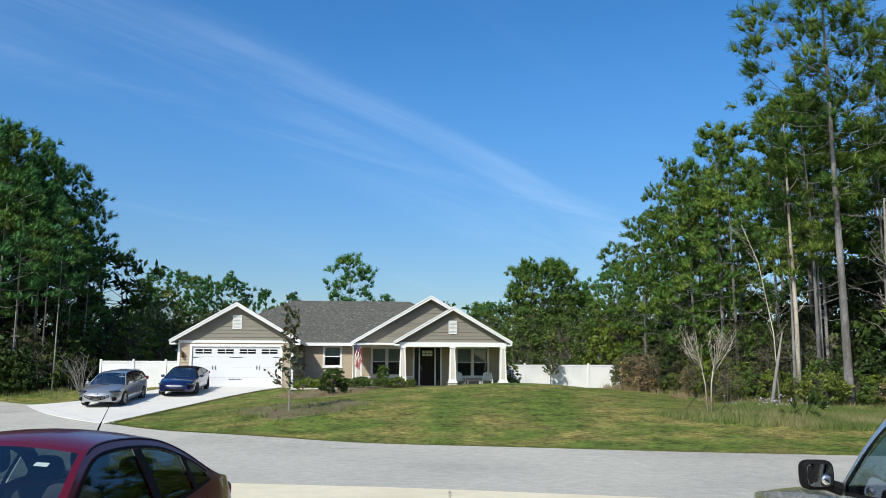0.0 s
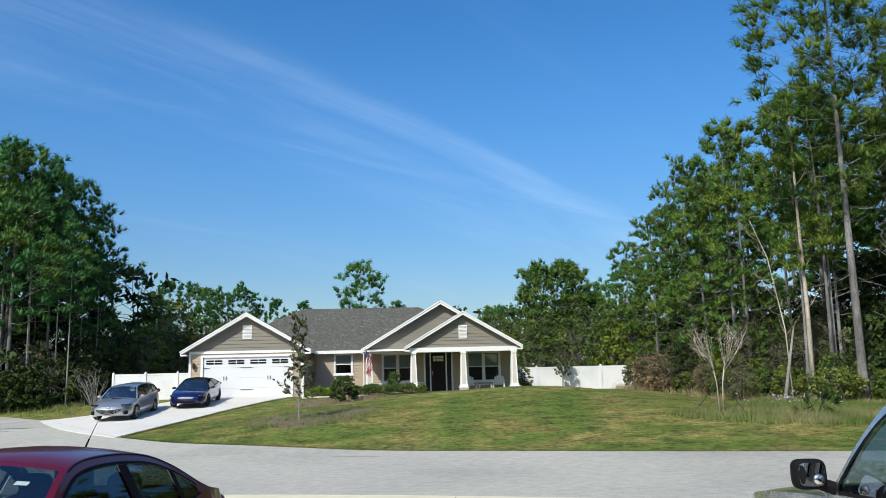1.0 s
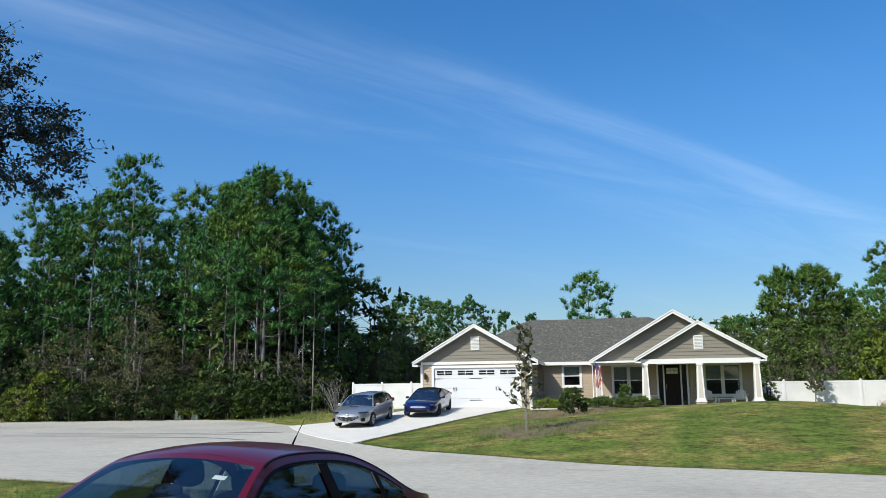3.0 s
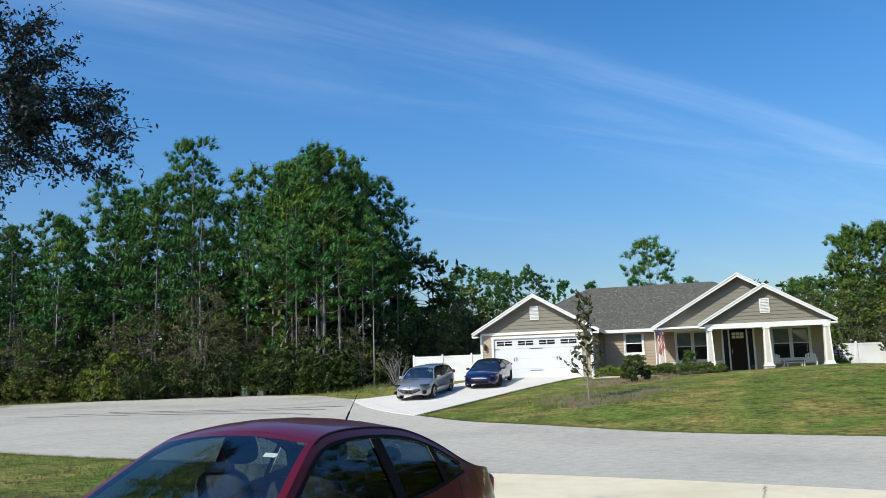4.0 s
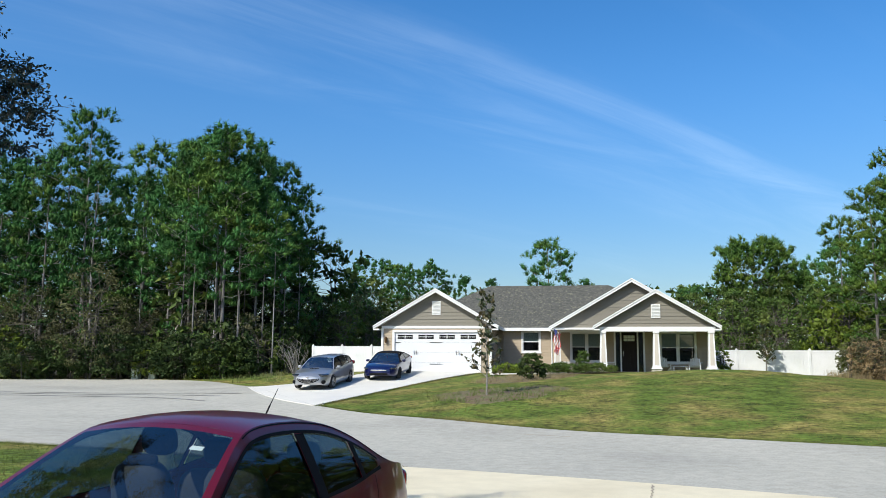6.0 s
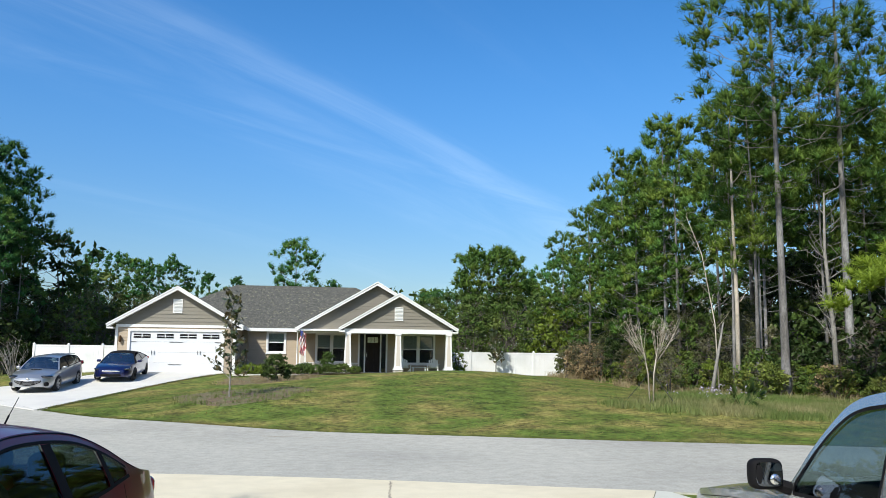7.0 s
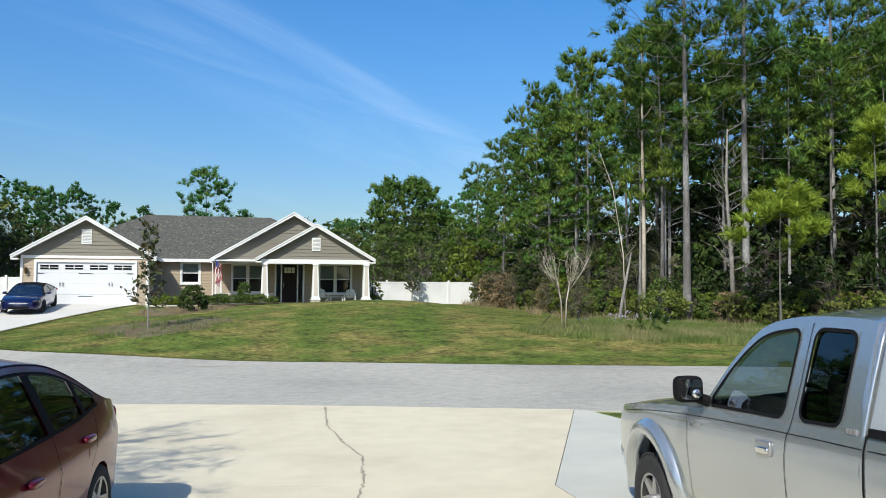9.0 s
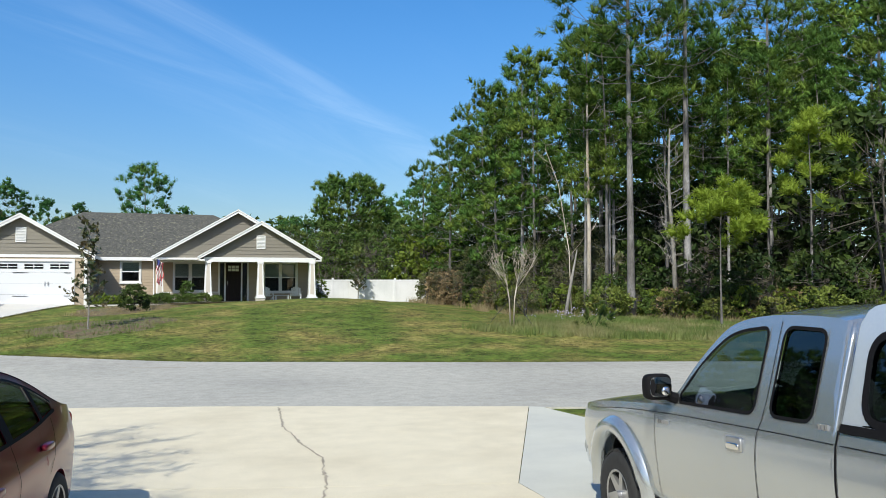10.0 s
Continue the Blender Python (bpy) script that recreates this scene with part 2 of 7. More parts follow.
M["leaf_bramble"] = material("bramble_leaves", (0.105, 0.135, 0.026), 0.55, vary=0.4, scale=1.5, fine=12, tint=(0.165, 0.165, 0.045), tint_scale=0.8, rand=0.25, trans=0.18, spec=0.15)
M["leaf_tan"] = material("withered_tan_leaves", (0.26, 0.19, 0.105), 0.8, vary=0.35, scale=2.0, fine=14, tint=(0.15, 0.115, 0.06), tint_scale=1.1, rand=0.15, trans=0.12, spec=0.1)
M["grass_tall"] = material("tall_grass", (0.133, 0.186, 0.040), 0.8, vary=0.3, scale=1.0, tint=(0.266, 0.239, 0.106), tint_scale=0.5, trans=0.3)
M["grass_dry"] = material("dry_grass", (0.301, 0.248, 0.133), 0.85, vary=0.25, scale=1.0, tint=(0.266, 0.195, 0.106), trans=0.3)
M["grass_blade"] = material("lawn_blades", (0.115, 0.146, 0.027), 0.85, vary=0.3, scale=2.5, tint=(0.230, 0.195, 0.071), tint_scale=0.5, tint_range=(0.46, 0.62), trans=0.45, island=0.28)
M["mulch"] = material("leaf_mulch", (0.125, 0.083, 0.046), 0.95, vary=0.5, scale=6, fine=30, bump=0.03, tint=(0.12, 0.13, 0.05), tint_scale=1.2)
M["litter"] = material("forest_litter", (0.12, 0.095, 0.055), 0.95, vary=0.4, scale=2.0, fine=20, bump=0.03, tint=(0.09, 0.10, 0.035), tint_scale=0.5)
M["flower"] = material("pale_lilac_blooms", (0.40, 0.36, 0.46), 0.8, vary=0.2)
M["paint_red"] = material("maroon_car_paint", (0.125, 0.003, 0.012), 0.30, metal=0.35, vary=0.04, scale=1, coat=0.6, spec=0.25)
M["paint_silver"] = material("silver_car_paint", (0.40, 0.41, 0.43), 0.28, metal=0.7, vary=0.03, scale=1, coat=0.8)
# paler silver than the cab; the sun its tilted side catches is painted in
M["paint_shell"] = material("pale_sunlit_shell_paint", (0.62, 0.66, 0.69), 0.24, metal=0.45, vary=0.03, scale=1, coat=0.8)
M["paint_truck"] = material("silver_truck_paint", (0.44, 0.47, 0.48), 0.22, metal=0.72, vary=0.04, scale=1, coat=0.9)
M["paint_blue"] = material("deep_blue_car_paint", (0.003, 0.006, 0.060), 0.3, metal=0.3, vary=0.04, scale=1, coat=1.0)
M["paint_slate"] = material("slate_blue_car_paint", (0.09, 0.13, 0.19), 0.35, metal=0.4, vary=0.04, scale=1, coat=0.8)
M["black"] = material("black_plastic", (0.010, 0.010, 0.011), 0.7, vary=0.1, spec=0.06)
M["rubber"] = material("tyre_rubber", (0.022, 0.022, 0.021), 0.9, vary=0.25, scale=20)
M["chrome"] = material("chrome", (0.72, 0.72, 0.72), 0.12, metal=1.0, vary=0.02)
M["alloy"] = material("alloy_rim", (0.42, 0.42, 0.42), 0.35, metal=0.8, vary=0.06)
M["seat"] = material("dark_seat_cloth", (0.035, 0.035, 0.038), 0.9, vary=0.15, scale=30)
M["lamp_clear"] = material("headlamp_lens", (0.45, 0.46, 0.48), 0.08, metal=0.4, vary=0.1, coat=1.0)
M["lamp_dark"] = material("smoked_headlamp", (0.03, 0.032, 0.036), 0.08, metal=0.4, vary=0.2, scale=20, coat=1.0)
M["lamp_red"] = material("tail_lamp_lens", (0.30, 0.01, 0.012), 0.12, vary=0.1, coat=1.0)
M["mirror"] = material("mirror_glass", (0.8, 0.82, 0.84), 0.02, metal=1.0, vary=0.0)
M["green_box"] = material("pale_green_utility_box", (0.40, 0.46, 0.38), 0.6, vary=0.1)
M["paper"] = material("white_sticker", (0.8, 0.8, 0.8), 0.6, vary=0.02)
M["flag_red"] = material("flag_red_stripe", (0.42, 0.03, 0.035), 0.8, vary=0.1)
M["flag_blue"] = material("flag_blue_field", (0.03, 0.04, 0.16), 0.8, vary=0.1)
M["column_panel"] = material("pale_column_panel", (0.52, 0.47, 0.40), 0.6, vary=0.04)
# yellower copy of pine_needles: young growth, plus sunlight put into the colour
M["needles_warm"] = material("sunlit_pine_needles", (0.055, 0.116, 0.022), 0.6, vary=0.45, scale=2.2, fine=16, tint=(0.146, 0.196, 0.030), tint_scale=0.5, tint_range=(0.45, 0.72), rand=0.28, trans=0.07, spec=0.12)
M["brass"] = material("bronze_lantern", (0.16, 0.09, 0.04), 0.4, metal=0.8, vary=0.1)
G_CAR = glass("car_window_glass", (0.24, 0.30, 0.28), 0.02)
G_DARK = glass("privacy_glass", (0.035, 0.045, 0.05), 0.03)
G_WIND = glass("windshield_glass", (0.55, 0.66, 0.66), 0.10)
G_TRUCK = glass("lightly_tinted_truck_glass", (0.52, 0.60, 0.60), 0.05)
G_SKY = glass("sloping_windscreen_glass", (0.40, 0.48, 0.50), 0.22)
G_HOUSE = glass("house_window_glass", (0.42, 0.49, 0.49), 0.02)


# ---- mesh helpers ----
def mesh_ob(name, verts, faces, mat, parent=None, label="", smooth=False):
    me = bpy.data.meshes.new(name)
    me.from_pydata([tuple(v) for v in verts], [], [tuple(f) for f in faces])
    me.validate()
    me.update()
    if mat is not None:
        me.materials.append(mat)
    if smooth:
        me.polygons.foreach_set("use_smooth", [True] * len(me.polygons))
    ob = new(name, me)
    ob.parent = parent
    if label:
        tagged(ob, label)
    return ob


def part(name, bm, mat, parent=None, label="", smooth=False, bevel=0.0):
    """Links a bmesh as one mesh object under a thing or a part."""
    if bevel:
        bmesh.ops.bevel(bm, geom=bm.edges[:], offset=bevel, segments=2, affect="EDGES", clamp_overlap=True)
    bmesh.ops.recalc_face_normals(bm, faces=bm.faces[:])
    me = bpy.data.meshes.new(name)
    bm.to_mesh(me)
    bm.free()
    me.materials.append(mat)
    if smooth:
        me.polygons.foreach_set("use_smooth", [True] * len(me.polygons))
    ob = new(name, me)
    ob.parent = parent
    if label:
        tagged(ob, label)
    return ob


def thing(name, label, category, at=None, group="", kind=""):
    ob = new(name)
    ob.empty_display_size = 0.2
    if at is not None:
        ob.matrix_basis = at
    return tagged(ob, label, category, group, kind)


def box(bm, x0, x1, y0, y1, z0, z1, m=None):
    v = [bm.verts.new(p) for p in ((x0, y0, z0), (x1, y0, z0), (x1, y1, z0), (x0, y1, z0), (x0, y0, z1), (x1, y0, z1), (x1, y1, z1), (x0, y1, z1))]
    if m is not None:
        for q in v:
            q.co = m @ q.co
    for f in ((3, 2, 1, 0), (4, 5, 6, 7), (0, 1, 5, 4), (1, 2, 6, 5), (2, 3, 7, 6), (3, 0, 4, 7)):
        bm.faces.new([v[i] for i in f])
    return bm


def boxes(*dims):
    bm = bmesh.new()
    for d in dims:
        box(bm, *d)
    return bm


def prism(bm, outline, y0, y1):
    """An outline in x and z, drawn out along y."""
    a = [bm.verts.new((x, y0, z)) for x, z in outline]
    b = [bm.verts.new((x, y1, z)) for x, z in outline]
    bm.faces.new(a)
    bm.faces.new(b[::-1])
    for i in range(len(a)):
        j = (i + 1) % len(a)
        bm.faces.new((a[j], a[i], b[i], b[j]))
    return bm


def tube_data(path, radii, sides=6, verts=None, faces=None):
    """A tapered tube along a path, added to the lists of vertices and faces."""
    verts = [] if verts is None else verts
    faces = [] if faces is None else faces
    n0 = len(verts)
    path = [Vector(p) for p in path]
    for i, p in enumerate(path):
        d = (path[min(i + 1, len(path) - 1)] - path[max(i - 1, 0)])
        d = d.normalized() if d.length > 1e-6 else Vector((0, 0, 1))
        a = d.orthogonal().normalized() if abs(d.z) < 0.9 else Vector((1, 0, 0)).cross(d).normalized()
        b = d.cross(a)
        for k in range(sides):
            t = 2 * math.pi * k / sides
            verts.append(p + (a * math.cos(t) + b * math.sin(t)) * radii[i])
    for i in range(len(path) - 1):
        for k in range(sides):
            q = (k + 1) % sides
            faces.append((n0 + i * sides + k, n0 + i * sides + q, n0 + (i + 1) * sides + q, n0 + (i + 1) * sides + k))
    faces.append(tuple(n0 + k for k in range(sides))[::-1])
    faces.append(tuple(n0 + (len(path) - 1) * sides + k for k in range(sides)))
    return verts, faces


def grid_data(rows, verts=None, faces=None, closed=False):
    """A sheet through rows of points of one length."""
    verts = [] if verts is None else verts
    faces = [] if faces is None else faces
    n0, w = len(verts), len(rows[0])
    for r in rows:
        verts.extend(r)
    for i in range(len(rows) - 1):
        for j in range(w - 1):
            faces.append((n0 + i * w + j, n0 + i * w + j + 1, n0 + (i + 1) * w + j + 1, n0 + (i + 1) * w + j))
    return verts, faces

# ---- the lie of the land ----
# x, y, height of known spots: road, lawn, the mound before the porch, the house pad, the woods
SPOTS = np.array([
    (0, 8, 0), (0, 14, 0), (8, 11, 0), (-8, 18, 0), (20, 8, 0), (0, 23, 0.02), (8, 20, 0.05), (-6, 28, 0.08), (14, 17.5, 0.08), (-9, 31, 0.22),
    (-16.5, 44, 0.48), (-24, 48, 0.55), (-34, 48, 0.5), (-44, 36, 0.45), (-18, 19, 0.1), (-30, 33, 0.3), (3, 3, 0.18), (-4, 3, 0.12), (0, -3, 0.35),
    (-2.5, 29.5, 0.62), (11.6, 27.3, 0.6), (5, 38, 1.48), (7.6, 38, 1.56), (9.8, 38, 1.42), (12, 38, 1.1), (16.2, 38, 0.65), (3, 31, 0.85),
    (-4.5, 45, 1.22), (-10, 45, 1.22), (1.5, 44.5, 1.24), (8, 44.5, 1.36), (-7.4, 37, 0.58), (-6, 41, 0.9), (-12, 39.5, 0.72), (-8.5, 42, 1.08),
    (19, 31, 0.6), (22, 40, 0.7), (16, 52, 1.1), (0, 62, 1.2), (-16, 50, 1.0), (40, 30, 0.6), (-60, 60, 0.6), (60, 80, 0.8), (0, 100, 0.9)])
_d = np.sqrt(((SPOTS[:, None, :2] - SPOTS[None, :, :2]) ** 2).sum(2) + 6.0)
GROUND_N = len(SPOTS)
_sys = np.zeros((GROUND_N + 1, GROUND_N + 1))
_sys[:GROUND_N, :GROUND_N] = -_d + np.eye(GROUND_N) * 0.25
_sys[GROUND_N, :GROUND_N] = _sys[:GROUND_N, GROUND_N] = 1
GROUND_W = np.linalg.solve(_sys, np.append(SPOTS[:, 2], 0))


def heights(x, y):
    x, y = np.asarray(x, float), np.asarray(y, float)
    d = np.sqrt((x[..., None] - SPOTS[:, 0]) ** 2 + (y[..., None] - SPOTS[:, 1]) ** 2 + 6.0)
    h = (-d) @ GROUND_W[:GROUND_N] + GROUND_W[GROUND_N]
    far = np.clip((np.hypot(x, y - 25) - 70) / 60, 0, 1)
    return h * (1 - far) + 0.7 * far


def ground_z(x, y):
    return float(heights(np.array([x]), np.array([y]))[0])


def smooth_line(pts, n):
    """n points along a Catmull-Rom curve through pts."""
    p = [Vector(q) for q in pts]
    p = [p[0] * 2 - p[1]] + p + [p[-1] * 2 - p[-2]]
    out = []
    for k in range(n):
        u = k / (n - 1) * (len(p) - 3)
        i = min(int(u), len(p) - 4)
        t = u - i
        a, b, c, d = p[i:i + 4]
        out.append(0.5 * ((2 * b) + (c - a) * t + (2 * a - 5 * b + 4 * c - d) * t * t + (3 * b - 3 * c + d - a) * t ** 3))
    return out


def strip(name, near, far, n, m, lift, mat, label, kind="structure", category=""):
    """A paved sheet between two edge curves, following the ground, with a skirt that makes it a slab."""
    a, b = smooth_line(near, n), smooth_line(far, n)
    rows = []
    for p, q in zip(a, b):
        xs = [p.lerp(q, j / m) for j in range(m + 1)]
        zs = heights(np.array([v.x for v in xs]), np.array([v.y for v in xs]))
        row = [(v.x, v.y, z + lift) for v, z in zip(xs, zs)]
        row = [(row[0][0], row[0][1], row[0][2] - 0.25)] + row + [(row[-1][0], row[-1][1], row[-1][2] - 0.25)]
        rows.append(row)
    v, f = grid_data(rows)
    ob = mesh_ob(name, v, f, mat)
    return tagged(ob, label, category or name.replace("_", " "), kind=kind)


# one sheet of ground to the horizon, finer near the walk
_gx = np.concatenate([[-900, -400, -200, -120, -85], np.arange(-66, 66.1, 0.9), [85, 120, 200, 400, 900]])
_gy = np.concatenate([[-700, -300, -120, -60, -35], np.arange(-20, 78.1, 0.9), [90, 110, 150, 250, 500, 1200]])
_X, _Y = np.meshgrid(_gx, _gy)
_Z = heights(_X, _Y)
_rows = [[(float(_X[i, j]), float(_Y[i, j]), float(_Z[i, j])) for j in range(_X.shape[1])] for i in range(_X.shape[0])]
_v, _f = grid_data(_rows)
ground = mesh_ob("ground", _v, _f, M["lawn"], smooth=True)
tagged(ground, "green lawn turf with straw-coloured patches, rising to a mound", "lawn", kind="structure")

NEAR_EDGE = [(60, -8), (30, 3.4), (14, 9.6), (6.64, 12.2), (1.7, 14.1), (-2.5, 15.3), (-7, 16.4), (-11.8, 17.5), (-18, 18.9), (-24, 19.3)]
FAR_EDGE = [(62, -1), (33, 9.3), (18, 15.8), (12.5, 18.05), (8.5, 19.65), (4.3, 21.25), (0, 23.2), (-3.4, 25.3), (-6.4, 28.0), (-9.0, 30.4)]
road = strip("road", NEAR_EDGE[:8], FAR_EDGE, 90, 12, 0.03, M["asphalt"], "pale worn grey asphalt road with faint tyre marks", category="road")
throat = strip("road", [(-8.75, 30.75), (-10.9, 34.0), (-14.2, 39.3), (-17.4, 42.3)], [(-11.8, 17.5), (-14.5, 18.1), (-18, 18.9), (-22, 19.2)], 30, 20, 0.026, M["asphalt"],
               "pale worn grey asphalt where the road widens", category="road")
CUL = (-30.0, 33.8, 16.0)
_rows = []
for _i in range(73):
    _a = 2 * math.pi * _i / 72
    _row = []
    for _j in range(13):
        _r = CUL[2] * _j / 12 + (0.0 if _j else 0.01)
        _x, _y = CUL[0] + _r * math.cos(_a), CUL[1] + _r * math.sin(_a)
        _row.append((_x, _y, ground_z(_x, _y) + 0.020))
    _row.append((_row[-1][0], _row[-1][1], _row[-1][2] - 0.25))
    _rows.append(_row)
_v, _f = grid_data(_rows)
tagged(mesh_ob("road", _v, _f, M["asphalt"]), "round asphalt turning circle at the road's end", "road", kind="structure")

# the house's driveway, flaring to the road
strip("driveway", [(-15.2, 39.3), (-13.4, 39.8), (-12.2, 41.2), (-11.2, 43.0), (-10.2, 45.0)], [(-9.0, 30.3), (-8.3, 33.2), (-7.5, 37.0), (-6.3, 40.6), (-4.4, 45.0)], 28, 10, 0.045,
      M["drive"], "bright pale concrete driveway running up to the garage", category="driveway")

strip("driveway", [(-15.21, 39.29), (-13.66, 37.04), (-12.11, 34.79), (-10.56, 32.54), (-9.01, 30.29)], [(-15.24, 39.26), (-13.95, 36.7), (-12.40, 34.15), (-10.80, 32.1), (-9.03, 30.26)], 20, 2, 0.045,
      M["drive"], "pale concrete apron curving into the road", category="driveway")

# the concrete drive that the walk stands on: slabs with open joints
SLABS = [
    ("concrete", [(-6.4, 16.0), (-2.5, 15.22), (1.62, 14.02), (5.58, 12.60)], [(-6.0, 9.9), (-1.2, 8.84), (0.90, 8.22), (3.12, 7.50)]),
    ("concrete_new", [(5.588, 12.594), (5.68, 12.52), (5.76, 12.46)], [(3.126, 7.496), (4.2, 7.10), (6.25, 6.4)]),
    ("concrete", [(-6.0, 9.893), (-1.2, 8.833), (0.90, 8.213), (3.12, 7.493)], [(-6.6, -8.0), (-3, -8.0), (0.2, -8.0), (2.2, -8.0)]),
    ("concrete_new", [(3.126, 7.489), (4.6, 6.973), (6.2, 6.393)], [(2.206, -8.0), (4.0, -8.0), (6.5, -8.0)])]
for _m, _a, _b in SLABS:
    strip("driveway_slab", _a, _b, 8, 12, 0.042, M[_m], "cream sunlit concrete drive slab with fine stains" if _m == "concrete" else "paler grey concrete slab beside the drive", category="driveway")

# the long crack: a narrow ragged filled line
_rng = random.Random(4)
_cr = [(1.62, 13.85), (1.56, 13.3), (1.48, 12.5), (1.42, 11.8), (1.46, 11.2), (1.44, 10.6), (1.50, 10.2), (1.54, 9.5), (1.44, 8.9), (1.40, 8.6), (1.30, 8.0), (1.10, 7.2)]
_line = smooth_line(_cr, 90)
_rows = []
for _k, _p in enumerate(_line):
    _w2 = 0.007 + 0.009 * _rng.random() * (1 + math.sin(_k * 0.37))
    _j = _rng.uniform(-0.02, 0.02)
    _z = ground_z(_p.x, _p.y) + 0.046
    _rows.append([(_p.x - _w2 + _j, _p.y, _z), (_p.x + _w2 + _j, _p.y, _z)])
_v, _f = grid_data(_rows)
tagged(mesh_ob("crack", _v, _f, M["crack"]), "dark ragged crack across the concrete drive", "crack", kind="structure")


def mark(name, pts, w, mat, lift, label, category):
    line = smooth_line(pts, 40)
    rows = []
    for p in line:
        z = ground_z(p.x, p.y) + lift
        rows.append([(p.x, p.y - w * _rng.uniform(0.5, 1), z), (p.x, p.y + w * _rng.uniform(0.5, 1), z)])
    v, f = grid_data(rows)
    tagged(mesh_ob(name, v, f, mat), label, category, kind="structure")


mark("road_patch", [(-0.95, 22.3), (-0.6, 22.15), (0.0, 21.95), (0.35, 21.8)], 0.05, M["crack"], 0.034, "thin dark scar in the asphalt", "road mark")
# tyre tracks on the turning circle
for _r, _a0, _a1 in ((7.0, 0.5, 2.4), (9.5, 0.9, 2.1), (11.5, 1.0, 1.9)):
    mark("tyre_mark", [(-22 + _r * math.cos(_a0 + (_a1 - _a0) * q / 5) * 1.3, 30 + _r * math.sin(_a0 + (_a1 - _a0) * q / 5) * 0.55) for q in range(6)], 0.16,
         material("tyre_mark", (0.245, 0.24, 0.228), 0.9, vary=0.25, scale=3), 0.035, "faint dark tyre track curving over the asphalt", "tyre mark")
# mulched ring round the young magnolia
_rows = []
for _i in range(49):
    _a = 2 * math.pi * _i / 48
    _row = []
    for _j in range(5):
        _r = _j / 4
        _k = 1 + 0.10 * math.sin(3 * _a) + 0.06 * math.sin(7 * _a + 1)
        _x, _y = -2.3 + 2.5 * _r * _k * math.cos(_a), 31.6 + 3.0 * _r * _k * math.sin(_a)
        _row.append((_x, _y, ground_z(_x, _y) + 0.03 - 0.035 * (_j == 4)))
    _rows.append(_row)
_v, _f = grid_data(_rows)
tagged(mesh_ob("mulch_bed", _v, _f, M["mulch"]), "brown mulched bed with weeds round the young tree", "mulch bed", kind="structure")
# weedy brown bed before the front walk
_rows = []
for _i in range(49):
    _a = 2 * math.pi * _i / 48
    _row = []
    for _j in range(5):
        _r = _j / 4
        _k = 1 + 0.12 * math.sin(3 * _a + 1) + 0.08 * math.sin(8 * _a)
        _x, _y = -1.9 + 2.3 * _r * _k * math.cos(_a), 40.2 + 2.7 * _r * _k * math.sin(_a)
        _row.append((_x, _y, ground_z(_x, _y) + 0.03 - 0.035 * (_j == 4)))
    _rows.append(_row)
_v, _f = grid_data(_rows)
tagged(mesh_ob("mulch_bed", _v, _f, M["mulch"]), "brown weedy mulch bed before the front walk", "mulch bed", kind="structure")
# bed along the house front
_rows = []
for _i in range(40):
    _x = -3.8 + 6.6 * _i / 39
    _rows.append([(_x, _y + 0.25 * math.sin(_x * 1.3) * (_y < 45), max(ground_z(_x, _y), 1.18 if _y > 44.3 else 0) + 0.04) for _y in (43.0, 43.8, 44.6, 45.6, 46.6, 48.5)])
_v, _f = grid_data(_rows)
tagged(mesh_ob("mulch_bed", _v, _f, M["mulch"]), "planted mulch bed along the house front", "mulch bed", kind="structure")
mark("garden_edging", [(-1.1, 44.35), (0.3, 44.3), (1.4, 44.4), (2.5, 44.75)], 0.20, M["drive"], 0.09, "pale concrete edging strip before the front bed", "edging")
# forest floor, left and right
for _nm, _cx, _cy, _rx, _ry in (("forest_floor", -38, 66, 30, 17.0), ("forest_floor", 42, 44, 24.5, 26)):
    _rows = []
    for _i in range(61):
        _a = 2 * math.pi * _i / 60
        _row = []
        for _j in range(9):
            _r = _j / 8 * (1 + 0.05 * math.sin(5 * _a))
            _x, _y = _cx + _rx * _r * math.cos(_a), _cy + _ry * _r * math.sin(_a)
            _row.append((_x, _y, ground_z(_x, _y) + 0.03 - 0.06 * (_j == 8)))
        _rows.append(_row)
    _v, _f = grid_data(_rows)
    tagged(mesh_ob(_nm, _v, _f, M["litter"]), "brown needle litter under the pines", "forest floor", kind="structure")

# ---- the house ----
SLAB, EAVE, PITCH = 1.25, 3.68, 0.588
house = thing("house", "single-storey tan and taupe house with grey shingle roof", "house", pose(0, 0, 0))


def cut_spans(x0, x1, holes):
    """The stretches of x0..x1 that are left between the holes."""
    spans, x = [], x0
    for a, b in sorted(holes):
        if a > x:
            spans.append((x, min(a, x1)))
        x = max(x, b)
    if x < x1:
        spans.append((x, x1))
    return [s for s in spans if s[1] - s[0] > 0.01]


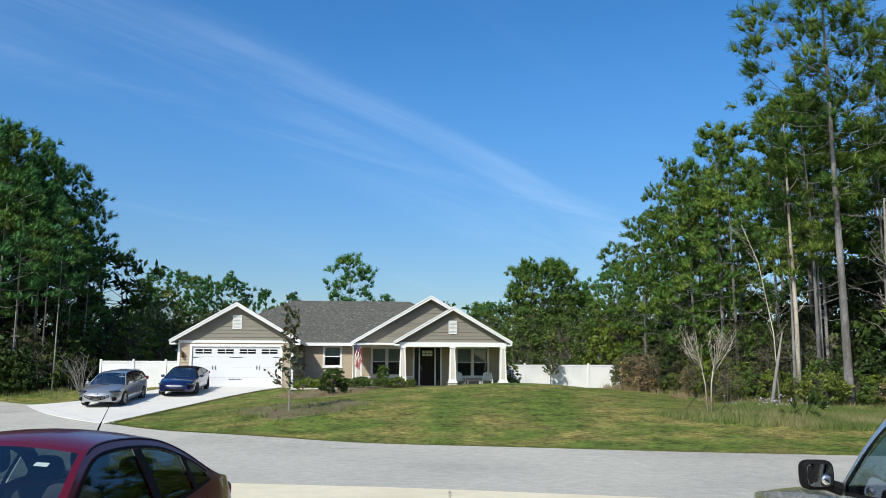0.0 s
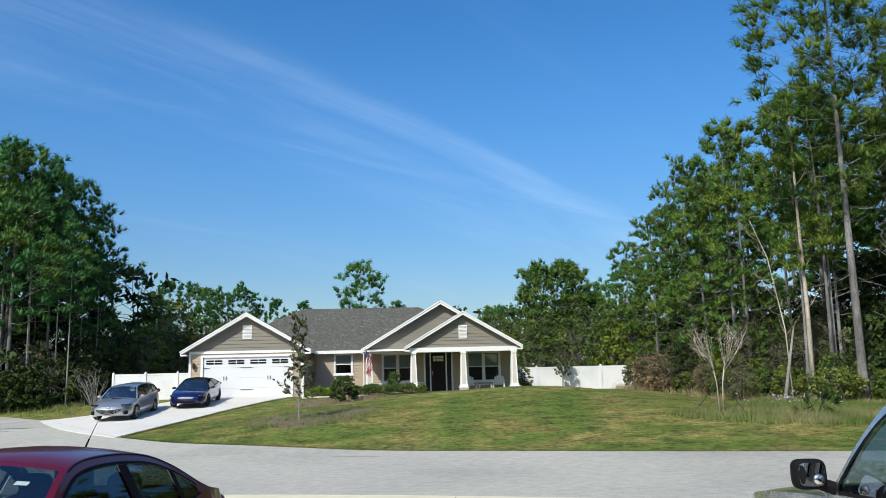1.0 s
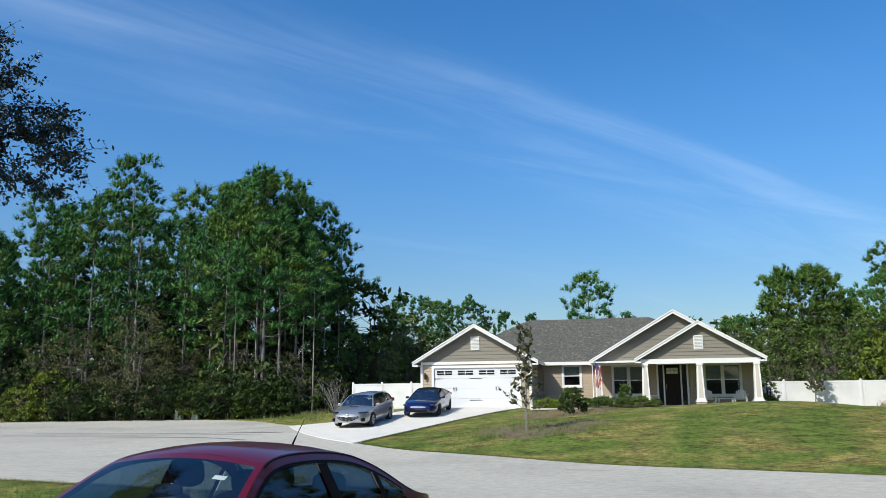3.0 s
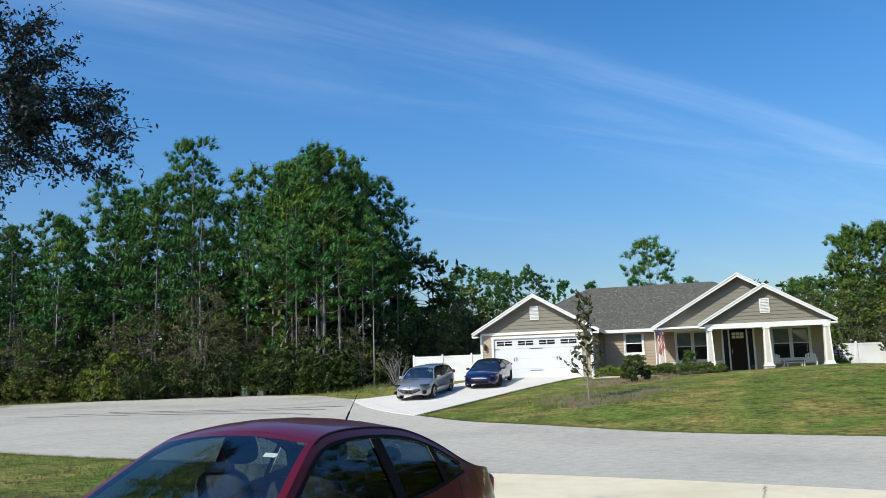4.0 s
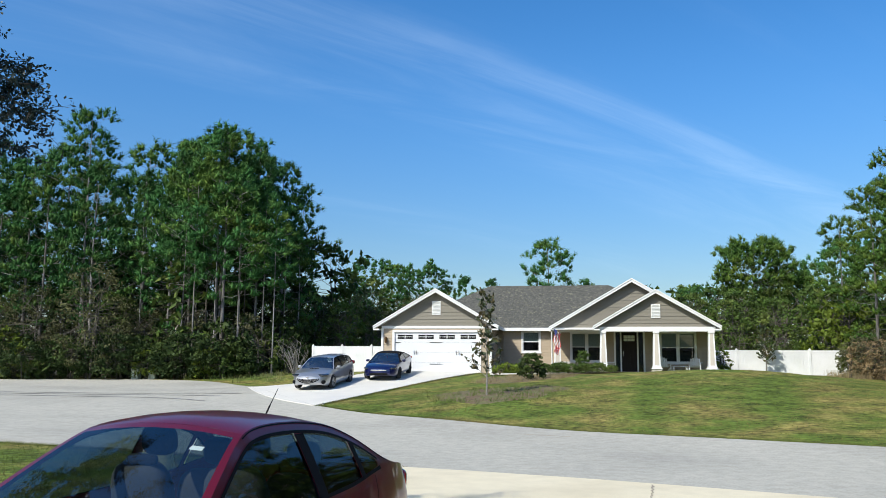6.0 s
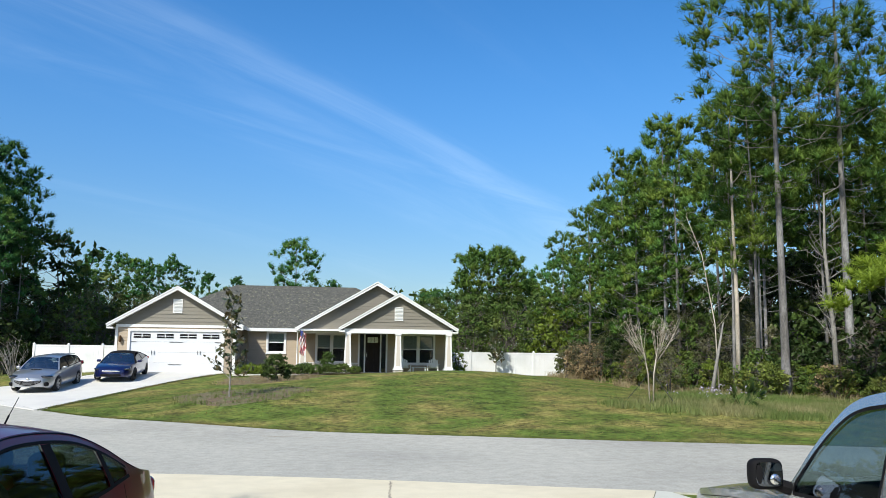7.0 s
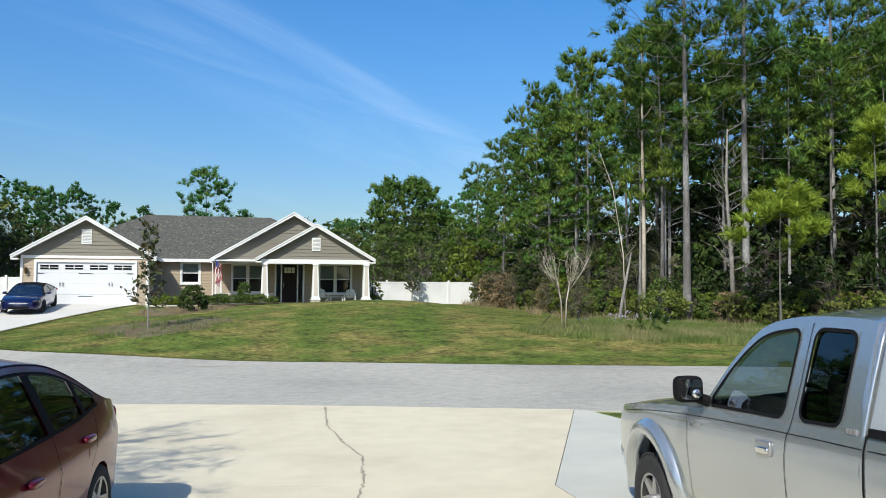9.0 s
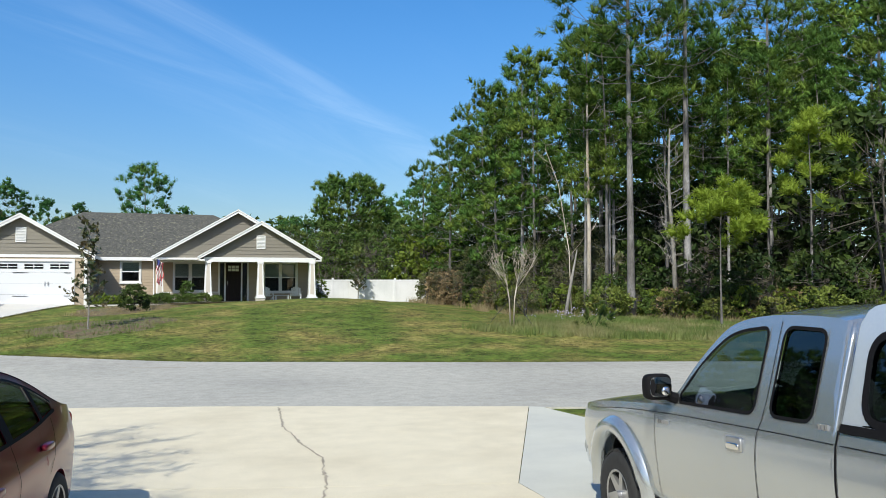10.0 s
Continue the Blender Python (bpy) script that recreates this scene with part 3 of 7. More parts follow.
def lap_wall(name, left, right, z0, z1, y, lap, mat, holes=(), label="", along="x", at=0.0, face=-1):
    """Lap siding: each board tilts out at its foot. left and right give the wall's ends at a height; holes are (x0, x1, z0, z1)."""
    verts, faces = [], []
    zs = [z0]
    while zs[-1] < z1 - 0.02:
        zs.append(min(zs[-1] + lap, z1))
    cuts = sorted({*zs, *(h[2] for h in holes if z0 < h[2] < z1), *(h[3] for h in holes if z0 < h[3] < z1)})
    for a, b in zip(cuts, cuts[1:]):
        base = max(z for z in zs if z <= a + 1e-6)
        pa, pb = 0.022 * (1 - (a - base) / lap), 0.022 * (1 - (b - base) / lap)
        la, lb, ra, rb = left(a), left(b), right(a), right(b)
        for s0, s1 in cut_spans(min(la, lb), max(ra, rb), [(h[0], h[1]) for h in holes if h[2] < (a + b) / 2 < h[3]]):
            n = len(verts)
            b0, b1, t0, t1 = max(s0, la), min(s1, ra), max(s0, lb), min(s1, rb)
            for u, d, z in ((b0, pa, a), (b1, pa, a), (t1, pb, b), (t0, pb, b), (b0, -0.0, a), (b1, -0.0, a)):
                verts.append((u, y + face * d, z) if along == "x" else (at - face * d, u, z))
            faces += [(n, n + 1, n + 2, n + 3), (n + 4, n + 5, n + 1, n)]
    return tagged(mesh_ob(name, verts, faces, mat, house, label), kind="stuff")


# window and door openings: x0, x1, z0, z1
SWIN, WIN1, WIN2, DOOR = (-2.42, -1.50, 2.42, 3.52), (0.36, 2.04, 1.90, 3.46), (5.34, 7.16, 1.84, 3.48), (2.80, 4.36, SLAB + 0.06, 3.52)
GD = (-9.22, -4.58, 1.22, 3.40)
GX0, GX1, GY, WY = -9.95, -3.92, 45.0, 48.6
lap_wall("wall", lambda z: GX0, lambda z: GX1, 1.2, EAVE, GY, 0.17, M["siding_tan"], [GD], "tan lap siding")
lap_wall("wall", lambda z: 45.0, lambda z: WY, 1.2, EAVE, 0, 0.17, M["siding_tan"], (), "tan lap siding", along="y", at=GX1, face=-1)
lap_wall("wall", lambda z: 45.0, lambda z: 58.0, 1.0, EAVE, 0, 0.17, M["siding_tan"], (), "tan lap siding", along="y", at=GX0, face=1)
lap_wall("wall", lambda z: GX1, lambda z: 7.85, 1.2, EAVE, WY, 0.17, M["siding_tan"], [SWIN, WIN1, WIN2, DOOR], "tan lap siding")
lap_wall("wall", lambda z: WY, lambda z: 58.0, 1.0, EAVE, 0, 0.17, M["siding_tan"], (), "tan lap siding", along="y", at=7.85, face=-1)
part("wall", boxes((GX0 + 0.02, 7.83, 57.8, 58.0, 0.9, EAVE)), M["siding_tan"], house, "tan back wall")
# gable faces of darker boards
def gable(name, xc, half, zb, y, inset=0.03):
    top = EAVE + half * PITCH
    return lap_wall(name, lambda z: xc - (top - z) / PITCH + inset, lambda z: xc + (top - z) / PITCH - inset, zb, top - inset * 0.6, y, 0.19, M["siding_taupe"], (), "taupe lap siding in the gable")


gable("gable", -6.92, 3.42, 3.72, 45.0)
gable("gable", 3.65, 4.51, 3.70, 46.9)
gable("gable", 4.80, 3.28, 3.70, 45.7)
# inner backing so that no daylight passes, painted near black as dim rooms behind the panes
part("room_lining", boxes((GX1 + 0.05, 7.7, WY + 1.0, WY + 1.05, 1.2, 3.6), (GX1 + 0.05, 7.7, 51.4, 51.5, 1.0, 3.7), (GX1 + 0.05, 7.7, WY + 0.12, 51.4, 1.05, 1.2), (GX1 + 0.05, 7.7, WY + 0.1, 51.4, 3.6, 3.7)), M["room"], house, "near-black lining painted as a dim interior behind the windows")
part("garage_lining", boxes((GX0 + 0.1, GX1 - 0.1, 45.35, 45.4, 1.2, 3.6)), M["room"], house)


def slab_roof(name, quads, thick=0.14, label=""):
    """Roof sheets: each quad or triangle is given as a plane and made thick downwards."""
    bm = bmesh.new()
    for q in quads:
        a = [bm.verts.new(p) for p in q]
        b = [bm.verts.new((p[0], p[1], p[2] - thick)) for p in q]
        bm.faces.new(a)
        bm.faces.new(b[::-1])
        for i in range(len(a)):
            j = (i + 1) % len(a)
            bm.faces.new((a[j], a[i], b[i], b[j]))
    return part(name, bm, M["shingle"], house, label)


RX0, RX1, RY0, RY1 = -10.3, 8.2, 48.2, 58.4
_ry, _rz = (RY0 + RY1) / 2, EAVE - 0.04 + PITCH * (RY1 - RY0) / 2
_hx = (RY1 - RY0) / 2 + 0.4
slab_roof("roof", [
    ((RX0, RY0, EAVE + 0.06), (RX1, RY0, EAVE + 0.06), (RX1 - _hx, _ry, _rz), (RX0 + _hx, _ry, _rz)),
    ((RX1, RY1, EAVE + 0.06), (RX0, RY1, EAVE + 0.06), (RX0 + _hx, _ry, _rz), (RX1 - _hx, _ry, _rz)),
    ((RX0, RY1, EAVE + 0.06), (RX0, RY0, EAVE + 0.06), (RX0 + _hx, _ry, _rz)),
    ((RX1, RY0, EAVE + 0.06), (RX1, RY1, EAVE + 0.06), (RX1 - _hx, _ry, _rz))], label="hipped grey shingle roof")


def gable_roof(xc, half, y0, y1, lift=0.0):
    top = EAVE + 0.06 + half * PITCH + lift
    e = EAVE + 0.06 + lift
    slab_roof("roof", [((xc - half, y0, e), (xc, y0, top), (xc, y1, top), (xc - half, y1, e)),
                       ((xc, y0, top), (xc + half, y0, e), (xc + half, y1, e), (xc, y1, top))], label="grey shingle gable roof")
    # white rake boards and their drip edge
    for s in (-1, 1):
        bm = bmesh.new()
        prism(bm, [(xc, top - 0.02), (xc + s * (half + 0.02), e - 0.02), (xc + s * (half + 0.02), e - 0.175), (xc, top - 0.19)], y0 - 0.03, y0 + 0.02)
        prism(bm, [(xc, top + 0.03), (xc + s * (half + 0.05), e + 0.0), (xc + s * (half + 0.05), e - 0.07), (xc, top - 0.045)], y0 - 0.06, y0 - 0.031)
        part("rake_board", bm, M["white"], house, "white rake board")
        # soffit and the boxed eave return
        bm = bmesh.new()
        box(bm, xc + s * half - (0.30 if s > 0 else 0.02), xc + s * half + (0.30 if s < 0 else 0.02), y0 - 0.02, y0 + 0.40, e - 0.24, e - 0.16)
        part("eave_return", bm, M["white"], house)
        # underside
        a = [(xc, y0, top - 0.15), (xc + s * half, y0, e - 0.15), (xc + s * half, y0 + 0.42, e - 0.15), (xc, y0 + 0.42, top - 0.15)]
        mesh_ob("soffit", [(p[0], p[1], p[2] - 0.003) for p in a], [(0, 1, 2, 3)], M["white"], house)
        # gutter or fascia along the eave
        bm = boxes((min(xc + s * half, xc + s * (half + 0.03)), max(xc + s * half, xc + s * (half + 0.03)), y0, y1 if half < 4 or s < 0 else 48, e - 0.17, e + 0.01))
        part("fascia", bm, M["white"], house)


gable_roof(-6.92, 3.40, 44.60, 51.6)
gable_roof(3.65, 4.49, 46.50, 52.2)
gable_roof(4.80, 3.26, 45.35, 51.0, 0.012)
part("fascia", boxes((-3.5, -0.86, 48.12, 48.2, EAVE - 0.10, EAVE + 0.08)), M["white"], house, "white gutter along the eave")
part("soffit", boxes((-3.5, -0.8, 48.2, 48.6, EAVE - 0.10, EAVE - 0.07)), M["white"], house)
part("porch_ceiling", boxes((-0.8, 8.1, 46.0, 48.55, EAVE - 0.10, EAVE - 0.06)), M["white"], house, "white porch ceiling")
# beams over the porch and the band over the garage door
part("beam", boxes((1.80, 7.82, 45.55, 45.85, 3.46, 3.71)), M["white"], house, "white porch beam")
part("beam", boxes((-0.62, 2.2, 46.75, 47.0, 3.46, 3.71)), M["white"], house, "white porch beam")
part("frieze_board", boxes((GX0, GX1, 44.955, 44.995, 3.60, 3.74)), M["white"], house, "white band board over the garage door")
part("corner_board", boxes((GX0 - 0.02, GX0 + 0.10, 44.95, 45.05, 1.2, 3.62)), M["white"], house)
part("corner_board", boxes((GX1 - 0.10, GX1 + 0.035, 44.95, 45.09, 1.2, 3.62)), M["white"], house)
part("corner_board", boxes((-0.62, -0.5, 48.54, 48.6, 1.2, 3.6)), M["white"], house)
# small louvred vents in two gables
for _x, _z, _y in ((-6.92, 4.72, 45.0), (4.80, 4.55, 45.7)):
    _vent = part("gable_vent", boxes((_x - 0.24, _x + 0.24, _y - 0.05, _y - 0.026, _z - 0.37, _z + 0.37)), M["white"], house, "white louvred gable vent")
    for _k in range(9):
        bm = bmesh.new()
        box(bm, -0.20, 0.20, -0.006, 0.006, -0.035, 0.035, pose(_x, _y - 0.058, _z - 0.30 + 0.075 * _k, 32))
        part("slat", bm, M["white"], _vent)

# foundation and porch slab
part("foundation", boxes((GX0, GX1, 44.97, 46, 0.4, 1.215), (GX1 - 0.5, 7.9, 48.56, 50, 0.4, 1.22)), M["concrete_new"], house, "pale concrete footing")
part("porch_floor", boxes((-0.9, 8.1, 45.45, 48.56, 0.6, SLAB)), M["concrete_new"], house, "concrete porch floor")
part("front_walk", boxes((-3.85, 2.9, 43.55, 44.35, 0.7, 1.235)), M["concrete_new"], house, "narrow pale concrete front walk")
# stone wainscot: single stones, in courses
_rs = random.Random(11)
_wain = part("wainscot", boxes((-0.5, 2.76, 48.545, 48.575, 1.2, 1.84)), M["crack"], house, "mortar bed of the stone wainscot")
_meshes = []
_z = 1.22
while _z < 1.80:
    _h = 0.145
    _x = -0.5
    while _x < 2.74:
        _w2 = min(_rs.uniform(0.18, 0.42), 2.76 - _x)
        bm = boxes((_x + 0.006, _x + _w2 - 0.006, 48.515 - _rs.uniform(0, 0.02), 48.545, _z + 0.006, _z + _h - 0.006))
        part("stone", bm, M["stone"], _wain)
        _x += _w2
    _z += _h
part("sill_cap", boxes((-0.5, 2.76, 48.49, 48.55, 1.80, 1.85)), M["white"], house)


# tapered porch columns on stone plinths
def column(x, y, z0, plinth):
    col = part("column", None or _column_mesh(x, y, z0 + plinth), M["white"], house, "tapered white porch column with pale panel")
    bm = bmesh.new()
    for s in (-1,):
        v = [bm.verts.new(p) for p in ((x - 0.11, y - 0.195, z0 + plinth + 0.16), (x + 0.11, y - 0.195, z0 + plinth + 0.16), (x + 0.07, y - 0.150, 3.36), (x - 0.07, y - 0.150, 3.36))]
        bm.faces.new(v)
    part("panel", bm, M["column_panel"], col, "pale inset panel")
    pl = part("plinth", boxes((x - 0.25, x + 0.25, y - 0.25, y + 0.25, z0 - 0.3, z0 + plinth - 0.05)), M["stone"], house, "light stone column plinth", bevel=0.012)
    part("cap", boxes((x - 0.29, x + 0.29, y - 0.29, y + 0.29, z0 + plinth - 0.05, z0 + plinth)), M["white"], pl, bevel=0.01)


def _column_mesh(x, y, z):
    bm = bmesh.new()
    lo = [bm.verts.new((x + a * 0.20, y + b * 0.19, z)) for a, b in ((-1, -1), (1, -1), (1, 1), (-1, 1))]
    hi = [bm.verts.new((x + a * 0.135, y + b * 0.145, 3.47)) for a, b in ((-1, -1), (1, -1), (1, 1), (-1, 1))]
    for i in range(4):
        j = (i + 1) % 4
        bm.faces.new((lo[i], lo[j], hi[j], hi[i]))
    bm.faces.new(lo[::-1]); bm.faces.new(hi)
    box(bm, x - 0.23, x + 0.23, y - 0.22, y + 0.22, z, z + 0.10)
    box(bm, x - 0.17, x + 0.17, y - 0.18, y + 0.18, 3.38, 3.47)
    return bm


for _x, _y, _p in ((-0.42, 46.9, 0.40), (2.02, 45.72, 0.40), (4.78, 45.72, 0.28), (7.60, 45.72, 0.28)):
    column(_x, _y, SLAB, _p)


# windows: frame, sashes, panes, blinds
def house_window(x0, x1, z0, z1, lights=1, blinds=0.0):
    win = part("window", boxes((x0 - 0.10, x0, WY - 0.05, WY + 0.06, z0 - 0.10, z1 + 0.10), (x1, x1 + 0.10, WY - 0.05, WY + 0.06, z0 - 0.10, z1 + 0.10),
                               (x0, x1, WY - 0.05, WY + 0.06, z1, z1 + 0.10), (x0, x1, WY - 0.05, WY + 0.06, z0 - 0.10, z0)), M["white"], house, "white-framed window")
    part("sill", boxes((x0 - 0.13, x1 + 0.13, WY - 0.09, WY - 0.051, z0 - 0.11, z0 - 0.05)), M["white"], win)
    w = (x1 - x0) / lights
    for k in range(lights):
        a, b = x0 + k * w, x0 + (k + 1) * w
        zm = (z0 + z1) / 2
        if k:
            part("mullion", boxes((a - 0.06, a + 0.06, WY - 0.045, WY + 0.05, z0, z1)), M["white"], win)
            a += 0.06
        if k < lights - 1:
            b -= 0.06
        for za, zb, dy in ((z0, zm + 0.02, 0.03), (zm - 0.02, z1, 0.0)):
            sash = part("sash", boxes((a, a + 0.035, WY + dy - 0.01, WY + dy + 0.02, za, zb), (b - 0.035, b, WY + dy - 0.01, WY + dy + 0.02, za, zb),
                                      (a + 0.035, b - 0.035, WY + dy - 0.01, WY + dy + 0.02, za, za + 0.05), (a + 0.035, b - 0.035, WY + dy - 0.01, WY + dy + 0.02, zb - 0.04, zb)), M["white"], win)
            pn = mesh_ob("pane", [(a + 0.03, WY + dy + 0.006, za + 0.03), (b - 0.03, WY + dy + 0.006, za + 0.03), (b - 0.03, WY + dy + 0.006, zb - 0.03), (a + 0.03, WY + dy + 0.006, zb - 0.03)], [(0, 1, 2, 3)], G_HOUSE, win)
            pn.visible_shadow = False
        if blinds:
            n = int((z1 - z0) * blinds / 0.06)
            bm = bmesh.new()
            for q in range(n):
                box(bm, a + 0.02, b - 0.02, WY + 0.10, WY + 0.13, z1 - 0.06 * (q + 1), z1 - 0.06 * q - 0.008)
            part("blind", bm, M["blind"], win, "half-lowered pale blind")


house_window(*SWIN, 1, 0.5)
house_window(*WIN1, 2, 0.5)
house_window(*WIN2, 2, 0.5)

# front door between two sidelights
_dx0, _dx1, _dz0, _dz1 = DOOR
door = part("front_door", boxes((3.16, 3.99, WY + 0.01, WY + 0.06, _dz0, _dz1 - 0.06)), M["door_wood"], house, "dark wooden front door with small lights above")
for _k in range(3):
    for _r in range(2):
        mesh_ob("door_light", [(3.27 + 0.21 * _k, WY + 0.006, 3.02 + 0.17 * _r), (3.46 + 0.21 * _k, WY + 0.006, 3.02 + 0.17 * _r), (3.46 + 0.21 * _k, WY + 0.006, 3.17 + 0.17 * _r), (3.27 + 0.21 * _k, WY + 0.006, 3.17 + 0.17 * _r)],
                [(0, 1, 2, 3)], M["blind"], door, "small frosted light")
part("panel", boxes((3.26, 3.54, WY - 0.005, WY + 0.009, 1.5, 2.85), (3.62, 3.90, WY - 0.005, WY + 0.009, 1.5, 2.85)), M["door_wood"], door)
part("door_handle", boxes((3.22, 3.25, WY - 0.05, WY + 0.01, 2.2, 2.45)), M["chrome"], door)
part("door_frame", boxes((2.72, 2.82, WY - 0.06, WY + 0.05, SLAB, _dz1), (4.34, 4.44, WY - 0.06, WY + 0.05, SLAB, _dz1), (3.07, 3.15, WY - 0.06, WY + 0.05, SLAB, _dz1), (4.0, 4.08, WY - 0.06, WY + 0.05, SLAB, _dz1),
                         (2.72, 4.44, WY - 0.06, WY + 0.05, _dz1, _dz1 + 0.10)), M["white"], house, "white door frame")
for _a, _b in ((2.82, 3.07), (4.08, 4.34)):
    sl = part("sidelight", boxes((_a, _b, WY + 0.03, WY + 0.05, _dz0, _dz1)), M["room"], house, "dark glazed sidelight")
    mesh_ob("pane", [(_a, WY + 0.02, _dz0), (_b, WY + 0.02, _dz0), (_b, WY + 0.02, _dz1), (_a, WY + 0.02, _dz1)], [(0, 1, 2, 3)], G_HOUSE, sl)
part("doorstep", boxes((2.9, 4.2, 48.2, 48.56, SLAB, SLAB + 0.05)), M["concrete_new"], house)

# garage door: four tiers of panels, a row of lights, strap hinges and handles
part("door_frame", boxes((GD[0] - 0.12, GD[0], 44.94, 45.05, 1.2, GD[3] + 0.12), (GD[1], GD[1] + 0.12, 44.94, 45.05, 1.2, GD[3] + 0.12), (GD[0], GD[1], 44.94, 45.05, GD[3], GD[3] + 0.12)), M["white"], house, "white garage door casing")
gdoor = new("garage_door")
gdoor.parent = house
tagged(gdoor, "white carriage-style double garage door")
_gh = (GD[3] - GD[2]) / 4
for _t in range(4):
    part("panel", boxes((GD[0], GD[1], 45.02, 45.07, GD[2] + _t * _gh + 0.002, GD[2] + (_t + 1) * _gh - 0.002)), M["garage_door"], gdoor, bevel=0.004)
_gw = (GD[1] - GD[0]) / 4
for _k in range(4):
    _a = GD[0] + _k * _gw
    _gl = part("garage_light", boxes((_a + 0.16, _a + _gw - 0.16, 45.0, 45.019, GD[3] - 0.36, GD[3] - 0.14)), M["black"], gdoor, "dark garage door light")
    _xx = _a + _gw / 2
    part("muntin", boxes((_xx - 0.02, _xx + 0.02, 44.99, 45.0, GD[3] - 0.36, GD[3] - 0.14)), M["garage_door"], _gl)
    part("muntin", boxes((_a + 0.16, _a + _gw - 0.16, 44.988, 44.998, GD[3] - 0.27, GD[3] - 0.24)), M["garage_door"], _gl)
for _x in (GD[0] + 0.04, GD[0] + 2 * _gw - 0.36, GD[1] - 0.36):
    for _z in (GD[2] + 0.46, GD[3] - 0.56):
        _ww = 0.32 if _x != GD[0] + 2 * _gw - 0.36 else 0.72
        bm = bmesh.new()
        prism(bm, [(_x, _z - 0.013), (_x + _ww * 0.9, _z - 0.008), (_x + _ww, _z), (_x + _ww * 0.9, _z + 0.008), (_x, _z + 0.013)], 44.99, 45.004)
        part("strap_hinge", bm, M["dark_metal"], gdoor, "black strap hinge")
for _x in (GD[0] + _gw, GD[0] + 3 * _gw):
    for _s in (-0.07, 0.07):
        part("handle", boxes((_x + _s - 0.010, _x + _s + 0.010, 44.97, 45.0, 2.18, 2.40)), M["dark_metal"], gdoor, "black pull handle", bevel=0.004)
# downspouts
for _x, _y in ((-3.55, 48.5), (-0.72, 46.62)):
    _v, _f = tube_data([(_x, _y - 0.2, 3.55), (_x, _y, 3.35), (_x, _y, 1.4), (_x, _y - 0.15, 1.3)], [0.04] * 4, 6)
    mesh_ob("downspout", _v, _f, M["white"] if _x > -1 else M["siding_tan"], house, "downspout", smooth=True)
# coach lamp beside the garage door
coach = part("coach_lamp", boxes((-9.74, -9.64, 44.93, 45.0, 2.92, 3.10)), M["brass"], house, "bronze coach lamp")
_v, _f = tube_data([(-9.69, 44.86, 2.80), (-9.69, 44.86, 2.88), (-9.69, 44.86, 3.06), (-9.69, 44.86, 3.16)], [0.04, 0.07, 0.085, 0.02], 6)
mesh_ob("lantern", _v, _f, M["brass"], coach)

# ---- unseen plain house front, added behind the walk to close it and darken reflections ----
_back = thing("house", "unseen plain tan house front with grey roof, added behind the drive for reflections", "house", pose(0, 0, 0))
part("wall", boxes((-13.0, 15.0, -10.6, -10.3, 0.0, 3.2)), M["siding_tan"], _back, "plain tan wall")
bm = bmesh.new()
_q = [bm.verts.new(p) for p in ((-13.5, -9.8, 3.2), (15.5, -9.8, 3.2), (12.5, -15.0, 6.4), (-10.5, -15.0, 6.4), (-13.5, -20.2, 3.2), (15.5, -20.2, 3.2))]
for _i in ((0, 1, 2, 3), (5, 4, 3, 2), (4, 0, 3), (1, 5, 2), (0, 4, 5, 1)):
    bm.faces.new([_q[_k] for _k in _i])
part("roof", bm, M["shingle"], _back, "grey shingle roof")

# ---- house flag on its short pole ----
flag = thing("flag", "small red, white and blue striped flag on a slanted pole", "flag")
_v, _f = tube_data([(-0.50, 46.62, 2.95), (-0.62, 45.95, 3.78)], [0.014, 0.012], 6)
mesh_ob("pole", _v, _f, M["white"], flag)
_cloth = new("cloth")
_cloth.parent = flag
tagged(_cloth, "hanging striped cloth in soft folds")
for _k in range(9):
    _rows = []
    for _i in range(13):
        _z = 3.60 - 0.10 * _i - 0.03 * _k
        _rows.append([(-0.58 + 0.040 * (_k + s) * (1 - 0.02 * _i) + 0.05 * math.sin(_i * 0.8 + 0.4 * _k), 46.0 + 0.06 * math.sin((_k + s) * 1.7 + _i * 0.3), _z - 0.03 * s) for s in (0, 1)])
    _v, _f = grid_data(_rows)
    mesh_ob("stripe", _v, _f, M["flag_red"] if _k % 2 == 0 else M["white"], _cloth)
_rows = [[(-0.60 + 0.045 * q + 0.05 * math.sin(_i * 0.8 + 0.4 * q), 45.91 + 0.03 * math.sin(q * 1.7), 3.62 - 0.10 * _i - 0.03 * q) for q in range(4)] for _i in range(4)]
mesh_ob("field", *grid_data(_rows), M["flag_blue"], _cloth, "blue field")


